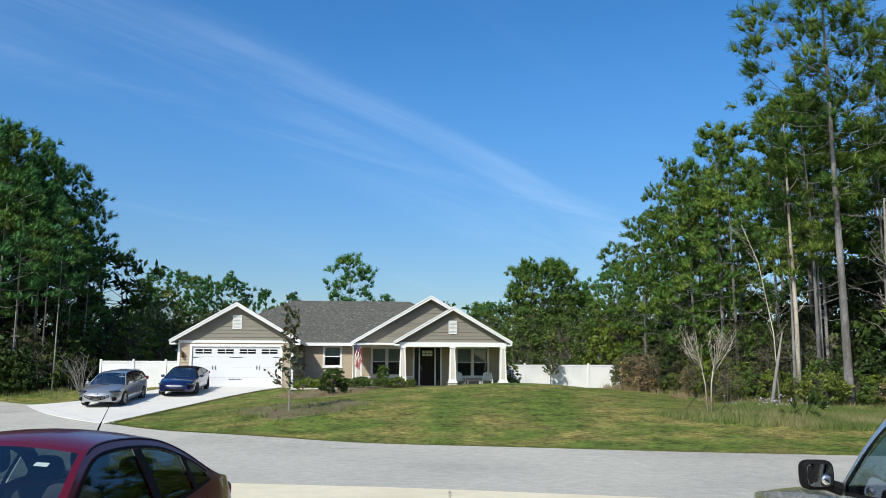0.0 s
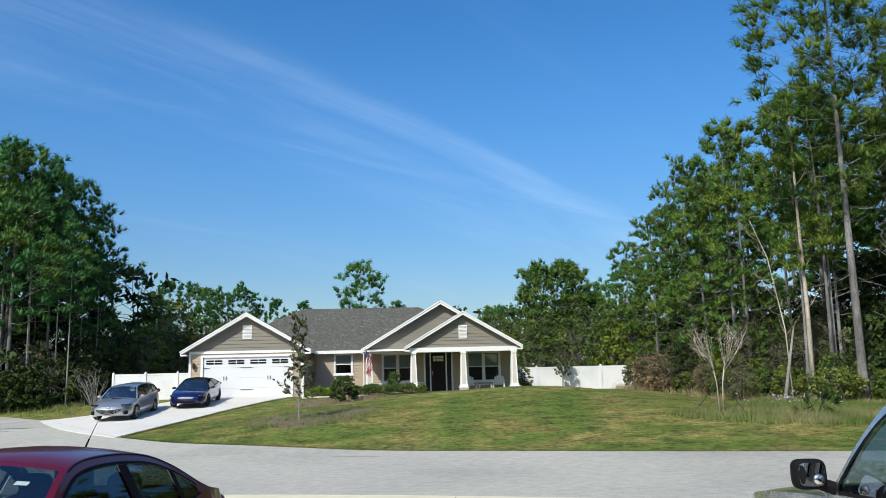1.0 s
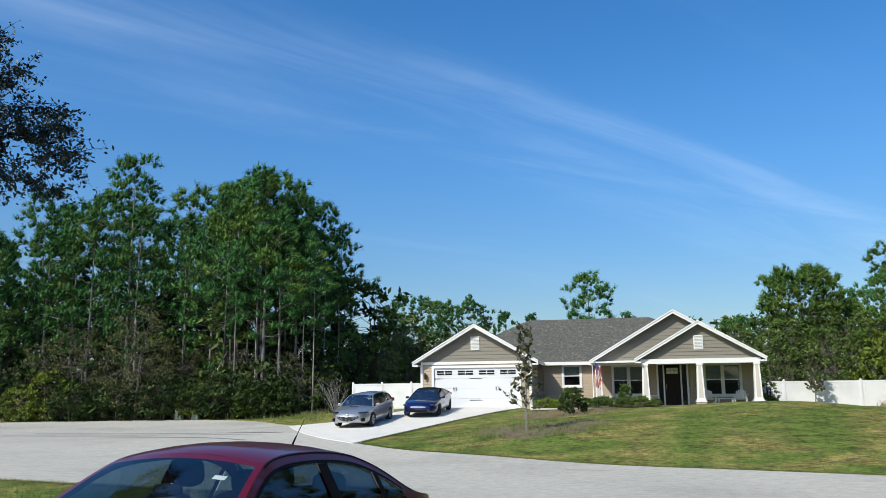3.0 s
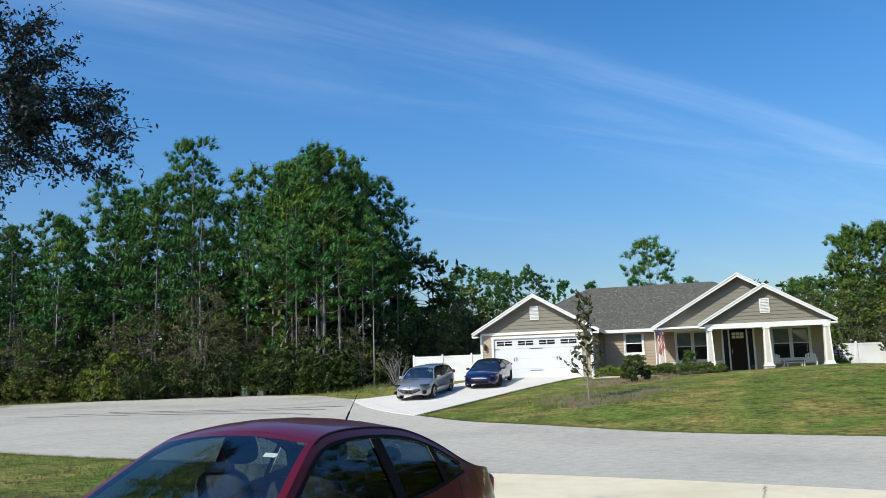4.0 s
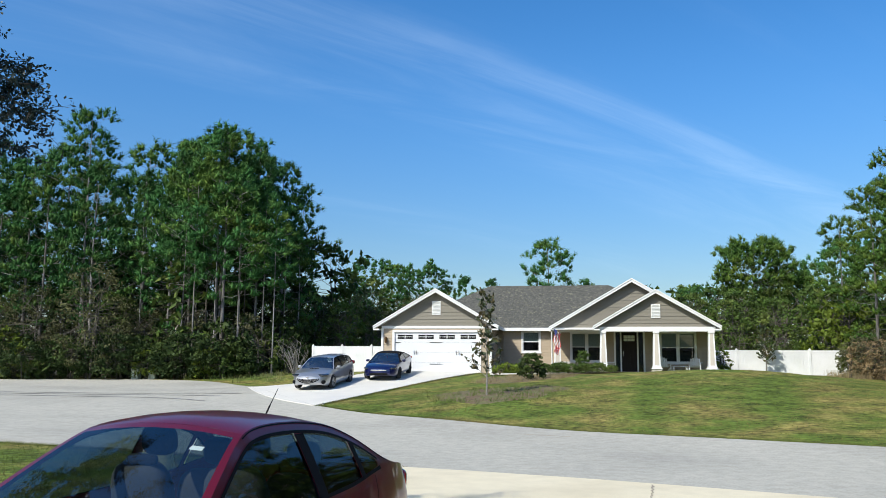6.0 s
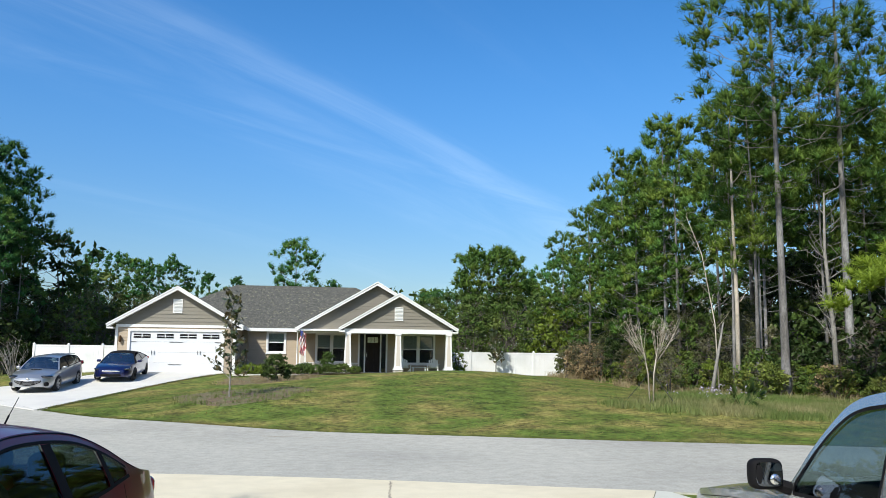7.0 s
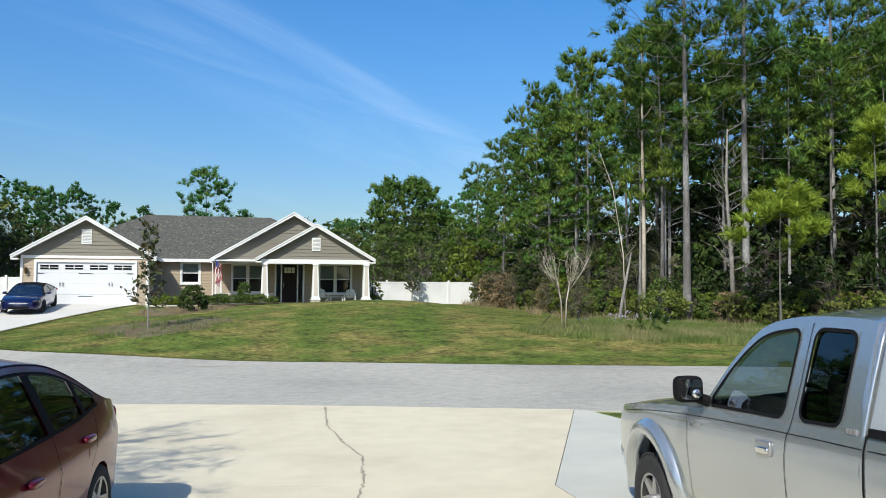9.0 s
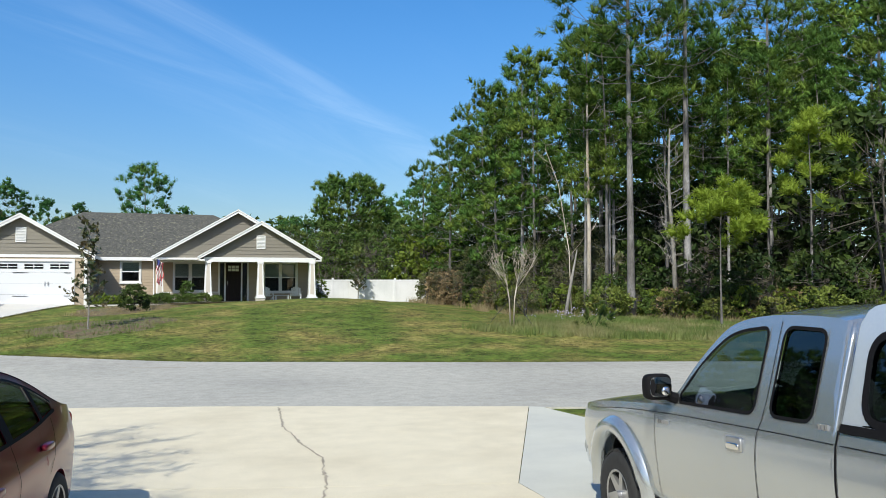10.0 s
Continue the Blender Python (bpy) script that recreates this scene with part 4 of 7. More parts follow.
# ---- porch chairs and low table ----
def adirondack(at):
    c = thing("porch_chair", "white slatted porch chair on the concrete porch", "chair", at, "porch chairs")
    for k in range(5):
        part("back_slat", (lambda b: box(b, -0.045, 0.045, -0.01, 0.01, 0, 0.60 - 0.05 * abs(k - 2), pose((k - 2) * 0.105, 0.22, 0.32, -20, 0, (k - 2) * -1.5)))(bmesh.new()), M["white"], c)
    for k in range(4):
        part("seat_slat", (lambda b: box(b, -0.27, 0.27, -0.05, 0.05, -0.01, 0.01, pose(0, 0.17 - 0.12 * k, 0.33 + 0.025 * k)))(bmesh.new()), M["white"], c)
    for s in (-1, 1):
        part("armrest", boxes((s * 0.33 - 0.06, s * 0.33 + 0.06, -0.38, 0.30, 0.56, 0.585)), M["white"], c)
        part("leg", boxes((s * 0.30 - 0.02, s * 0.30 + 0.02, -0.32, -0.24, 0, 0.56)), M["white"], c)
        part("leg", (lambda b: box(b, s * 0.28 - 0.02, s * 0.28 + 0.02, -0.3, 0.45, 0.02, 0.10, pose(0, 0, 0.12, -14)))(bmesh.new()), M["white"], c)
    return c


_c1 = adirondack(pose(5.35, 47.6, SLAB, 0, 0, 8))
copy_thing(_c1, pose(7.0, 47.6, SLAB, 0, 0, -10))
_pt = thing("porch_table", "low white porch table between the chairs", "table", pose(6.2, 47.6, SLAB))
part("tabletop", boxes((-0.4, 0.4, -0.25, 0.25, 0.36, 0.40)), M["white"], _pt, bevel=0.01)
for _a in (-1, 1):
    for _b in (-1, 1):
        part("leg", boxes((_a * 0.34 - 0.025, _a * 0.34 + 0.025, _b * 0.2 - 0.025, _b * 0.2 + 0.025, 0, 0.36)), M["white"], _pt)


# ---- vinyl privacy fences ----
def fence_run(x0, x1, y, ztop, high, n, slope=0.0):
    fe = thing("fence", "white vinyl privacy fence with capped posts", "fence", group="garden fence")
    w = (x1 - x0) / n
    for k in range(n + 1):
        x = x0 + k * w
        p = part("post", boxes((x - 0.06, x + 0.06, y - 0.06, y + 0.06, ztop - high - 0.5, ztop + 0.05)), M["vinyl"], fe)
        bm = bmesh.new()
        bmesh.ops.create_cone(bm, cap_ends=True, segments=4, radius1=0.10, radius2=0.0, depth=0.07, matrix=pose(x, y, ztop + 0.085, 0, 0, 45))
        part("post_cap", bm, M["vinyl"], p)
        if k == n:
            break
        part("rail", boxes((x + 0.06, x + w - 0.06, y - 0.03, y + 0.03, ztop - 0.10, ztop)), M["vinyl"], fe)
        part("rail", boxes((x + 0.06, x + w - 0.06, y - 0.03, y + 0.03, ztop - high + 0.04, ztop - high + 0.16)), M["vinyl"], fe)
        q = 12
        bw = (w - 0.12) / q
        for b in range(q):
            a = x + 0.06 + b * bw
            part("board", boxes((a + 0.0015, a + bw - 0.0015, y - 0.015, y + 0.015, ztop - high - 0.3, ztop - 0.10)), M["vinyl"], fe)
    return fe


fence_run(7.95, 16.2, 52.0, 2.58, 1.55, 4)
fence_run(-15.6, -10.0, 50.4, 2.72, 1.55, 3)

# ---- plants ----
def crown_mesh(name, v, f, mat):
    me = bpy.data.meshes.new(name)
    v = np.asarray(v, dtype=np.float32)
    f = np.asarray(f, dtype=np.int32)
    me.vertices.add(len(v)); me.vertices.foreach_set("co", v.ravel())
    k = f.shape[1]
    me.loops.add(f.size); me.loops.foreach_set("vertex_index", f.ravel())
    me.polygons.add(len(f)); me.polygons.foreach_set("loop_start", np.arange(0, f.size, k, dtype=np.int32))
    me.polygons.foreach_set("use_smooth", [True] * len(f))
    me.update(calc_edges=True)
    me.materials.append(mat)
    return me


def needle_tufts(centres, dirs, rg, n=40, length=0.30, width=0.012, core=0.42):
    """Bottle-brush tufts: fine needles that fan out all round the end of each shoot, over a ragged heart where they crowd."""
    size = rg.uniform(0.75, 1.25, len(centres))[:, None]
    c = np.repeat(centres, n, axis=0)
    ax = np.repeat(dirs, n, axis=0)
    u = rg.uniform(-0.75, 0.35, len(c))[:, None]
    rad = rg.normal(size=ax.shape)
    rad -= ax * (rad * ax).sum(1)[:, None]
    rad /= np.linalg.norm(rad, axis=1)[:, None] + 1e-6
    d = rad * (0.85 - 0.45 * np.clip(u, 0, 1)) + ax * rg.uniform(0.15, 0.95, len(c))[:, None] + rg.normal(size=ax.shape) * 0.16
    d /= np.linalg.norm(d, axis=1)[:, None]
    side = np.cross(d, rg.normal(size=d.shape))
    side /= np.linalg.norm(side, axis=1)[:, None] + 1e-6
    ln = length * rg.uniform(0.7, 1.15, len(c))[:, None] * np.repeat(size, n, axis=0)
    base = c + ax * u * length * 0.8
    v = np.stack([base - side * width * 0.4, base + d * ln * 0.6 + side * width, base + d * ln], axis=1).reshape(-1, 3)
    f = np.arange(len(v)).reshape(-1, 3)
    if core:
        # a ragged spindle along the shoot, where the needles are too thick to see through
        a = np.cross(dirs, rg.normal(size=dirs.shape))
        a /= np.linalg.norm(a, axis=1)[:, None] + 1e-6
        b = np.cross(dirs, a)
        r = length * core * size
        six = [centres - dirs * 0.25 * length + k * rg.uniform(0.6, 1.25, len(centres))[:, None] for k in (a * r, b * r, -a * r, -b * r, dirs * length * 0.85 * size, dirs * length * -0.45)]
        w = np.stack(six, axis=1).reshape(-1, 3)
        tri = np.array([(0, 1, 4), (1, 2, 4), (2, 3, 4), (3, 0, 4), (1, 0, 5), (2, 1, 5), (3, 2, 5), (0, 3, 5)])[None]
        f = np.concatenate([f, (tri + len(v) + 6 * np.arange(len(centres))[:, None, None]).reshape(-1, 3)])
        v = np.concatenate([v, w])
    return v, f


def leaf_quads(centres, rg, size, spread=0.0, n=1):
    c = np.repeat(centres, n, axis=0) + rg.normal(size=(len(centres) * n, 3)) * spread
    a = rg.normal(size=c.shape); a /= np.linalg.norm(a, axis=1)[:, None]
    b = np.cross(a, rg.normal(size=c.shape)); b /= np.linalg.norm(b, axis=1)[:, None] + 1e-6
    s = size * rg.uniform(0.6, 1.3, len(c))[:, None]
    v = np.stack([c - a * s, c + b * s * 0.45, c + a * s, c - b * s * 0.45], axis=1).reshape(-1, 3)
    return v, np.arange(len(v)).reshape(-1, 4)


def pine(seed, high, bare, wide, limbs, tufts, trunk_r, mat="needles", lean=0.3, length=0.32, per=38, bark="bark", width=0.017, dead=10, peak=0.22, point=0.85, wild=(0.5, 1.25), clump=1.0, core=0.42):
    """A pine: bent tapered trunk, uneven limbs that turn up at their ends, side shoots that each bear a tuft."""
    rg = np.random.default_rng(seed)
    tree = new("pine_tree")
    bend = [(rg.normal() * lean * 0.3, rg.normal() * lean * 0.3) for _ in range(3)]

    def axis(z):
        u = z / high
        return np.array([bend[0][0] * math.sin(u * 3) + bend[1][0] * u, bend[0][1] * math.sin(u * 3) + bend[1][1] * u, z])

    tz = np.linspace(-0.3, high * 0.985, 14)
    tr = [trunk_r * (1 - 0.9 * max(z, 0) / high) * (1.25 if z < 0.3 else 1.0) for z in tz]
    v, f = tube_data([axis(z) for z in tz], tr, 8)
    mesh_ob("trunk", v, f, M[bark], tree, smooth=True)
    lv, lf, cen, dr = [], [], [], []
    up = np.array([0, 0, 1.0])
    heavy = rg.uniform(0, 2 * math.pi)          # the side on which the crown is fuller
    for k in range(limbs + dead):
        isdead = k >= limbs
        u = bare + (1 - bare) * ((k + rg.uniform(0, 1)) / limbs) ** 0.9 if not isdead else rg.uniform(bare * 0.35, bare * 1.05)
        u = min(u, 0.97)
        z = u * high
        w = max((u - bare) / (1 - bare), 0)
        az = k * 2.399 + rg.uniform(-0.6, 0.6)
        prof = (0.5 + 0.5 * min(w / peak, 1)) * (1 - max(w - peak, 0) / (1.04 - peak)) ** point if not isdead else rg.uniform(0.35, 0.8)
        r = wide * max(prof, 0.10) * rg.uniform(*wild) * (1 + 0.25 * (wild[1] - wild[0]) * math.cos(az - heavy))
        o = np.array([math.cos(az), math.sin(az), 0])
        rise = (0.15 + 0.75 * w) * r if not isdead else rg.uniform(-0.4, 0.35) * r
        p0 = axis(z)
        sag = -0.10 * r * (1 - w)
        pts = [p0, p0 + o * r * 0.4 + up * (rise * 0.2 + sag), p0 + o * r * 0.75 + up * (rise * 0.55 + sag * 0.6), p0 + o * r + up * rise]
        br = trunk_r * (0.25 - 0.16 * u) * (0.4 if isdead else 0.8)
        tube_data(pts, [br, br * 0.7, br * 0.45, br * 0.2], 4, lv, lf)
        across = np.array([-o[1], o[0], 0])
        if isdead:
            for q in range(3):
                a = pts[1] + (pts[3] - pts[1]) * rg.uniform(0, 1)
                tube_data([a, a + across * rg.uniform(-0.35, 0.35) * r + up * rg.uniform(-0.1, 0.25) * r + o * 0.2 * r], [br * 0.4, 0.004], 3, lv, lf)
            continue
        nt = max(3, int(round(tufts * (0.35 + 0.75 * r / wide))))
        groups = max(1, int(round(nt / 3.2)))
        for g in range(groups):
            # a side branch, with its shoots crowded at its end
            s = 1.0 if g == 0 else 0.36 + 0.58 * (g + rg.uniform(-0.4, 0.4)) / groups
            i = min(int(s * 3), 2)
            a = pts[i] + (pts[i + 1] - pts[i]) * (s * 3 - i)
            reach = 0.0 if g == 0 else (0.24 + 0.34 * (1.1 - s)) * r * rg.uniform(0.6, 1.2) + 0.15
            off = (across * (1 if g % 2 else -1) * rg.uniform(0.6, 1.0) + o * rg.uniform(0.1, 0.6) + up * rg.uniform(0.05, 0.6)) * reach
            c = a + off
            if g:
                tube_data([a, c], [0.018, 0.008], 3, lv, lf)
            for q in range(max(2, int(round(nt / groups)))):
                j = rg.normal(size=3) * np.array([0.26, 0.26, 0.15]) * clump if q else np.zeros(3)
                d = o * 0.3 + up * rg.uniform(0.5, 1.0) + j * 1.4
                cen.append(c + j + up * 0.05)
                dr.append(d / np.linalg.norm(d))
    # the leader and its upright shoots
    for q in range(5):
        a = axis(high * (0.93 + 0.016 * q))
        cen.append(a + np.append(rg.normal(size=2) * (0.22 - 0.04 * q), 0.1))
        dr.append(np.array([0, 0, 1.0]))
    tagged(mesh_ob("limb", lv, lf, M[bark], tree), kind="stuff")
    v, f = needle_tufts(np.array(cen), np.array(dr), rg, per, length, width, core)
    cr = new("crown", crown_mesh("crown", v, f, M[mat]))
    cr.parent = tree
    return tree


def broadleaf(seed, high, wide, mat, clumps=60, leaves=34, leaf=0.11, trunk_r=0.09, name="shrub", low=0.12, bark="bark_shrub", stems=3):
    """A bush or small tree: several forked stems and clumps of small leaves with gaps between them."""
    rg = np.random.default_rng(seed)
    tree = new(name)
    lv, lf, cen = [], [], []
    tops = []
    for s in range(stems):
        az = s * 2.2 + rg.uniform(0, 1)
        o = np.array([math.cos(az), math.sin(az), 0]) * wide * 0.3
        pts = [np.array([o[0] * 0.15, o[1] * 0.15, -0.2]), o * 0.5 + [0, 0, high * 0.35], o + [0, 0, high * 0.75]]
        tube_data(pts, [trunk_r, trunk_r * 0.7, trunk_r * 0.25], 6, lv, lf)
        tops.append(pts)
    for k in range(clumps):
        u = rg.uniform(low, 1)
        rr = wide * math.sqrt(max(1 - ((u - 0.45) / 0.58) ** 2, 0.05)) * rg.uniform(0.35, 1.0) ** 0.4
        az = rg.uniform(0, 2 * math.pi)
        c = np.array([rr * math.cos(az), rr * math.sin(az), u * high])
        st = tops[k % stems]
        tube_data([st[1] * (1 - u) + st[2] * u, c], [trunk_r * 0.22, 0.008], 3, lv, lf)
        m = int(leaves * rg.uniform(0.5, 1.4))
        cen.append(c + rg.normal(size=(m, 3)) * np.array([0.13, 0.13, 0.085]) * (wide * 0.5 + 0.25))
    mesh_ob("stem", lv, lf, M[bark], tree)
    v, f = leaf_quads(np.concatenate(cen), rg, leaf)
    v[:, 2] = np.maximum(v[:, 2], 0.02)
    cr = new("crown", crown_mesh("crown", v, f, M[mat]))
    cr.parent = tree
    return tree


def place(x, y, turn=0.0):
    z = ground_z(x, y)
    return Matrix.Translation((x, y, z)) @ Matrix.Rotation(turn, 4, "Z")


def plant(src, spots, label, category, group="", seed=0):
    """Sets the first at its own spot and copies it to the rest, each turned and sized a little differently."""
    rg = random.Random(seed)
    for i, (x, y, s) in enumerate(spots):
        m = place(x, y, rg.uniform(0, 6.28))
        src_scale = (s * rg.uniform(0.94, 1.06),) * 2 + (s,)
        if i == 0:
            ob = src
            ob.matrix_basis = m
        else:
            ob = copy_thing(src, m)
        ob.scale = src_scale
        tagged(ob, label, category, group)


P_LABEL = "tall pine with bare lower trunk and dark green needles"
# growth forms of pine
pA = pine(1, 15.4, 0.28, 2.7, 44, 11.0, 0.14, per=23, width=0.025, length=0.38, dead=5, point=0.62, peak=0.30, core=0.36, clump=0.95)
pB = pine(2, 16.4, 0.38, 2.35, 40, 11.0, 0.13, per=23, width=0.025, length=0.38, dead=5, point=0.62, peak=0.35, core=0.36, clump=0.95)
pC = pine(3, 14.4, 0.20, 2.6, 46, 10.0, 0.13, per=23, width=0.025, length=0.38, dead=5, point=0.70, peak=0.28, core=0.36, clump=0.95)
pD = pine(4, 20.0, 0.44, 3.4, 42, 12.5, 0.19, "needles_warm", per=40, width=0.017, length=0.42, peak=0.4, dead=14, core=0.26, clump=1.0)
pE = pine(5, 13.0, 0.42, 4.4, 58, 15.0, 0.17, lean=0.6, per=19, width=0.026, length=0.38, peak=0.5, point=0.45, dead=3, wild=(0.72, 1.08), clump=1.05, core=0.52)
pF = pine(6, 17.0, 0.46, 2.3, 34, 11.0, 0.12, "needles_warm", per=29, width=0.019, length=0.40, dead=12, core=0.28, clump=0.95)

# woods beyond the turning circle and left of the driveway
plant(pA, [(-21.8, 50.6, 1.02), (-23.5, 54.0, 1.06), (-29.5, 54.5, 1.05), (-37.0, 56.5, 1.10), (-45.5, 53.0, 0.9), (-20.6, 58.0, 0.98), (-52.5, 51.0, 0.85), (-38.0, 53.6, 1.0), (-56.5, 50.0, 0.8)], P_LABEL, "tree", "pine woods", 1)
plant(pB, [(-22.8, 52.0, 1.0), (-20.6, 53.2, 0.90), (-25.4, 53.5, 0.98), (-33.8, 54.0, 1.16), (-42.0, 55.0, 1.05), (-27.4, 57.0, 1.05), (-23.0, 58.5, 1.05), (-48.5, 52.6, 0.82)], P_LABEL, "tree", "pine woods", 2)
plant(pC, [(-18.4, 55.0, 0.66), (-26.6, 52.4, 0.95), (-31.8, 52.2, 1.02), (-36.0, 52.6, 0.98), (-47.0, 50.2, 0.88), (-50.5, 50.0, 0.78), (-42.6, 50.6, 0.80), (-17.0, 63.0, 0.53), (-39.6, 53.0, 0.95), (-54.0, 46.5, 0.74), (-44.0, 52.0, 0.95), (-34.6, 56.5, 1.1), (-40.6, 55.4, 1.12), (-49.5, 53.6, 0.86)], P_LABEL, "tree", "pine woods", 3)
pH = pine(9, 16.6, 0.48, 2.2, 30, 11.0, 0.075, per=27, width=0.021, length=0.38, dead=9, core=0.32, clump=0.95)
plant(pH, [(-21.0, 51.6, 0.86), (-22.0, 54.6, 0.92), (-24.2, 56.0, 0.9), (-23.6, 50.3, 0.85), (-24.9, 51.2, 0.9), (-26.6, 55.2, 0.92), (-28.6, 52.8, 0.85), (-19.8, 60.5, 0.85), (-18.2, 50.2, 0.66), (-19.4, 51.4, 0.76), (-20.6, 50.4, 0.80), (-18.8, 53.6, 0.72), (-22.2, 50.4, 0.88)], "slender pine with a long bare trunk", "tree", "pine woods", 4)

# woods along the right of the lawn
plant(pD, [(19.3, 31.6, 0.98), (21.9, 31.1, 0.98), (27.2, 32.0, 0.9), (25.0, 37.0, 0.82), (31.5, 29.5, 0.92), (33.0, 36.0, 0.9), (36.0, 25.0, 1.0)], P_LABEL, "tree", "pine woods", 5)
plant(pF, [(19.14, 33.5, 0.82), (20.43, 35.0, 0.80), (25.08, 34.0, 0.78), (24.76, 32.0, 0.70), (26.27, 31.0, 0.74), (29.33, 33.0, 0.80), (18.4, 34.2, 0.70), (19.7, 34.2, 0.66), (22.6, 33.6, 0.72), (23.5, 35.2, 0.74), (27.4, 33.4, 0.72), (28.6, 30.2, 0.76), (29.6, 27.0, 0.85), (31.4, 32.6, 0.8), (20.2, 38.6, 0.86), (26.6, 38.0, 0.8)],
      "slender pine with a long bare trunk", "tree", "pine woods", 6)
pG = pine(7, 15.6, 0.30, 2.9, 40, 11.0, 0.15, "needles_warm", per=29, width=0.021, length=0.39, dead=7, core=0.36, clump=0.95, point=0.65)
pI = pine(8, 14.6, 0.16, 3.1, 46, 10.5, 0.15, "needles_warm", per=28, width=0.021, length=0.39, dead=5, core=0.36, clump=0.95, point=0.65)
plant(pG, [(19.0, 42.5, 0.92), (18.4, 47.0, 0.86), (21.2, 45.0, 0.98), (23.5, 41.5, 1.05), (26.5, 45.0, 1.08)], P_LABEL, "tree", "pine woods", 7)
plant(pI, [(17.0, 49.5, 0.72), (19.6, 51.0, 0.80), (22.5, 49.5, 0.95), (20.5, 56.0, 0.85), (17.4, 56.0, 0.68)], P_LABEL, "tree", "pine woods", 8)
# pines far behind the house
plant(pine(15, 10.6, 0.40, 3.7, 70, 16.0, 0.17, "needles_warm", lean=0.5, per=24, width=0.028, length=0.42, peak=0.45, point=0.36, dead=3, wild=(0.82, 1.06), clump=1.25, core=0.40), [(15.6, 74.0, 0.94), (18.9, 76.0, 0.72)], "round-crowned pine standing behind the fence", "tree", "pines behind the house", 41)
plant(pE, [(-13.4, 74.0, 0.66), (-17.3, 76.0, 0.70), (-20.2, 80.0, 0.46), (23.5, 72.0, 0.76), (12.0, 82.0, 0.56), (-21.5, 73.0, 0.40)], "round-crowned pine standing behind the house", "tree", "pines behind the house", 9)
plant(pine(12, 14.5, 0.34, 3.5, 26, 17.0, 0.2, lean=0.9, per=30, width=0.026, length=0.46, peak=0.5, point=0.6, dead=3, clump=1.3, core=0.40), [(-2.2, 92.0, 0.96)], "open-crowned pine rising behind the roof", "tree", "pines behind the house", 10)
plant(pine(34, 14.0, 0.22, 2.8, 44, 6.0, 0.16, per=13, width=0.10, length=0.45, dead=0), [(-6.5, 92.0, 0.58), (-9.0, 95.0, 0.72), (-11.6, 94.0, 0.74), (1.9, 98.0, 0.74), (-4.4, 96.0, 0.60), (4.0, 96.0, 0.60), (8.5, 92.0, 0.62), (-22.0, 88.0, 0.66), (-27.0, 84.0, 0.62), (14.0, 95.0, 0.66), (24.0, 90.0, 0.8), (34.0, 86.0, 0.85), (-34.0, 84.0, 0.75)],
      "dark pine in the distant tree line", "tree", "pines behind the house", 11)

# undergrowth
sA = broadleaf(21, 3.2, 1.7, "leaf_dark", 52, 22, 0.155)
sB = broadleaf(22, 2.4, 1.5, "leaf_mid", 60, 26, 0.125)
sC = broadleaf(23, 4.4, 1.6, "leaf_grey", 64, 30, 0.10)
sD = broadleaf(24, 2.6, 1.2, "leaf_lime", 50, 30, 0.115)
sE = broadleaf(25, 5.2, 2.0, "leaf_mid", 80, 26, 0.135, 0.10)
sG = broadleaf(27, 7.2, 2.5, "leaf_olive", 108, 30, 0.095, 0.07, low=0.10)
_r = random.Random(77)


def along(line, n, jitter, lo, hi):
    pts = smooth_line(line, n)
    return [(p.x + _r.uniform(-jitter, jitter), p.y + _r.uniform(-jitter, jitter), _r.uniform(lo, hi)) for p in pts]


LEFT_EDGE = [(-18.6, 53.0), (-21.5, 50.0), (-24, 50.9), (-30, 51.4), (-37, 50.2), (-43.0, 49.0), (-48.5, 46.5)]
RIGHT_EDGE = [(17.4, 54.5), (17.2, 48), (17.8, 42), (18.4, 36.5), (19.5, 31.5), (23.5, 27.4), (29.0, 24.0), (36, 20)]
plant(sA, along(LEFT_EDGE, 15, 0.8, 0.7, 1.15) + along([(x + 0.6, y + 2.4) for x, y in LEFT_EDGE], 13, 1.0, 0.9, 1.4), "dark evergreen shrub at the edge of the woods", "shrub", "undergrowth", 12)
plant(sB, along(LEFT_EDGE, 12, 0.9, 0.6, 1.1), "leafy green shrub at the edge of the woods", "shrub", "undergrowth", 13)
plant(sC, [(-24.6, 52.2, 1.0), (-29.6, 53.2, 1.12), (-33.6, 52.0, 1.0), (-36.4, 51.8, 0.9), (-20.6, 51.6, 0.9), (-40.5, 50.4, 0.8), (-27.0, 54.0, 1.2)], "tall greyish brush with thin twigs", "shrub", "undergrowth", 14)
plant(sD, [(-36.6, 49.6, 1.25), (-35.4, 49.8, 1.0), (-22.2, 49.3, 0.7), (-26.4, 49.9, 0.7), (-38.4, 49.4, 0.9)], "bright yellow-green bush beside the turning circle", "shrub", "undergrowth", 15)
plant(sE, [(-42.5, 48.6, 0.9), (-31.0, 53.8, 1.05), (-15.9, 57.5, 0.9), (-47.0, 47.5, 0.9), (-14.0, 62.0, 0.85), (-12.5, 66.0, 0.8), (-16.0, 68.0, 1.0)], "tall leafy brush under the trees", "shrub", "undergrowth", 16)
plant(copy_thing(sA, Matrix()), along([(x + 1.4, y + 1.0) for x, y in RIGHT_EDGE], 17, 0.9, 0.6, 1.05) + along([(x + 4.2, y + 2.5) for x, y in RIGHT_EDGE], 14, 1.2, 0.9, 1.5), "dark evergreen shrub under the pines", "shrub", "undergrowth", 17)
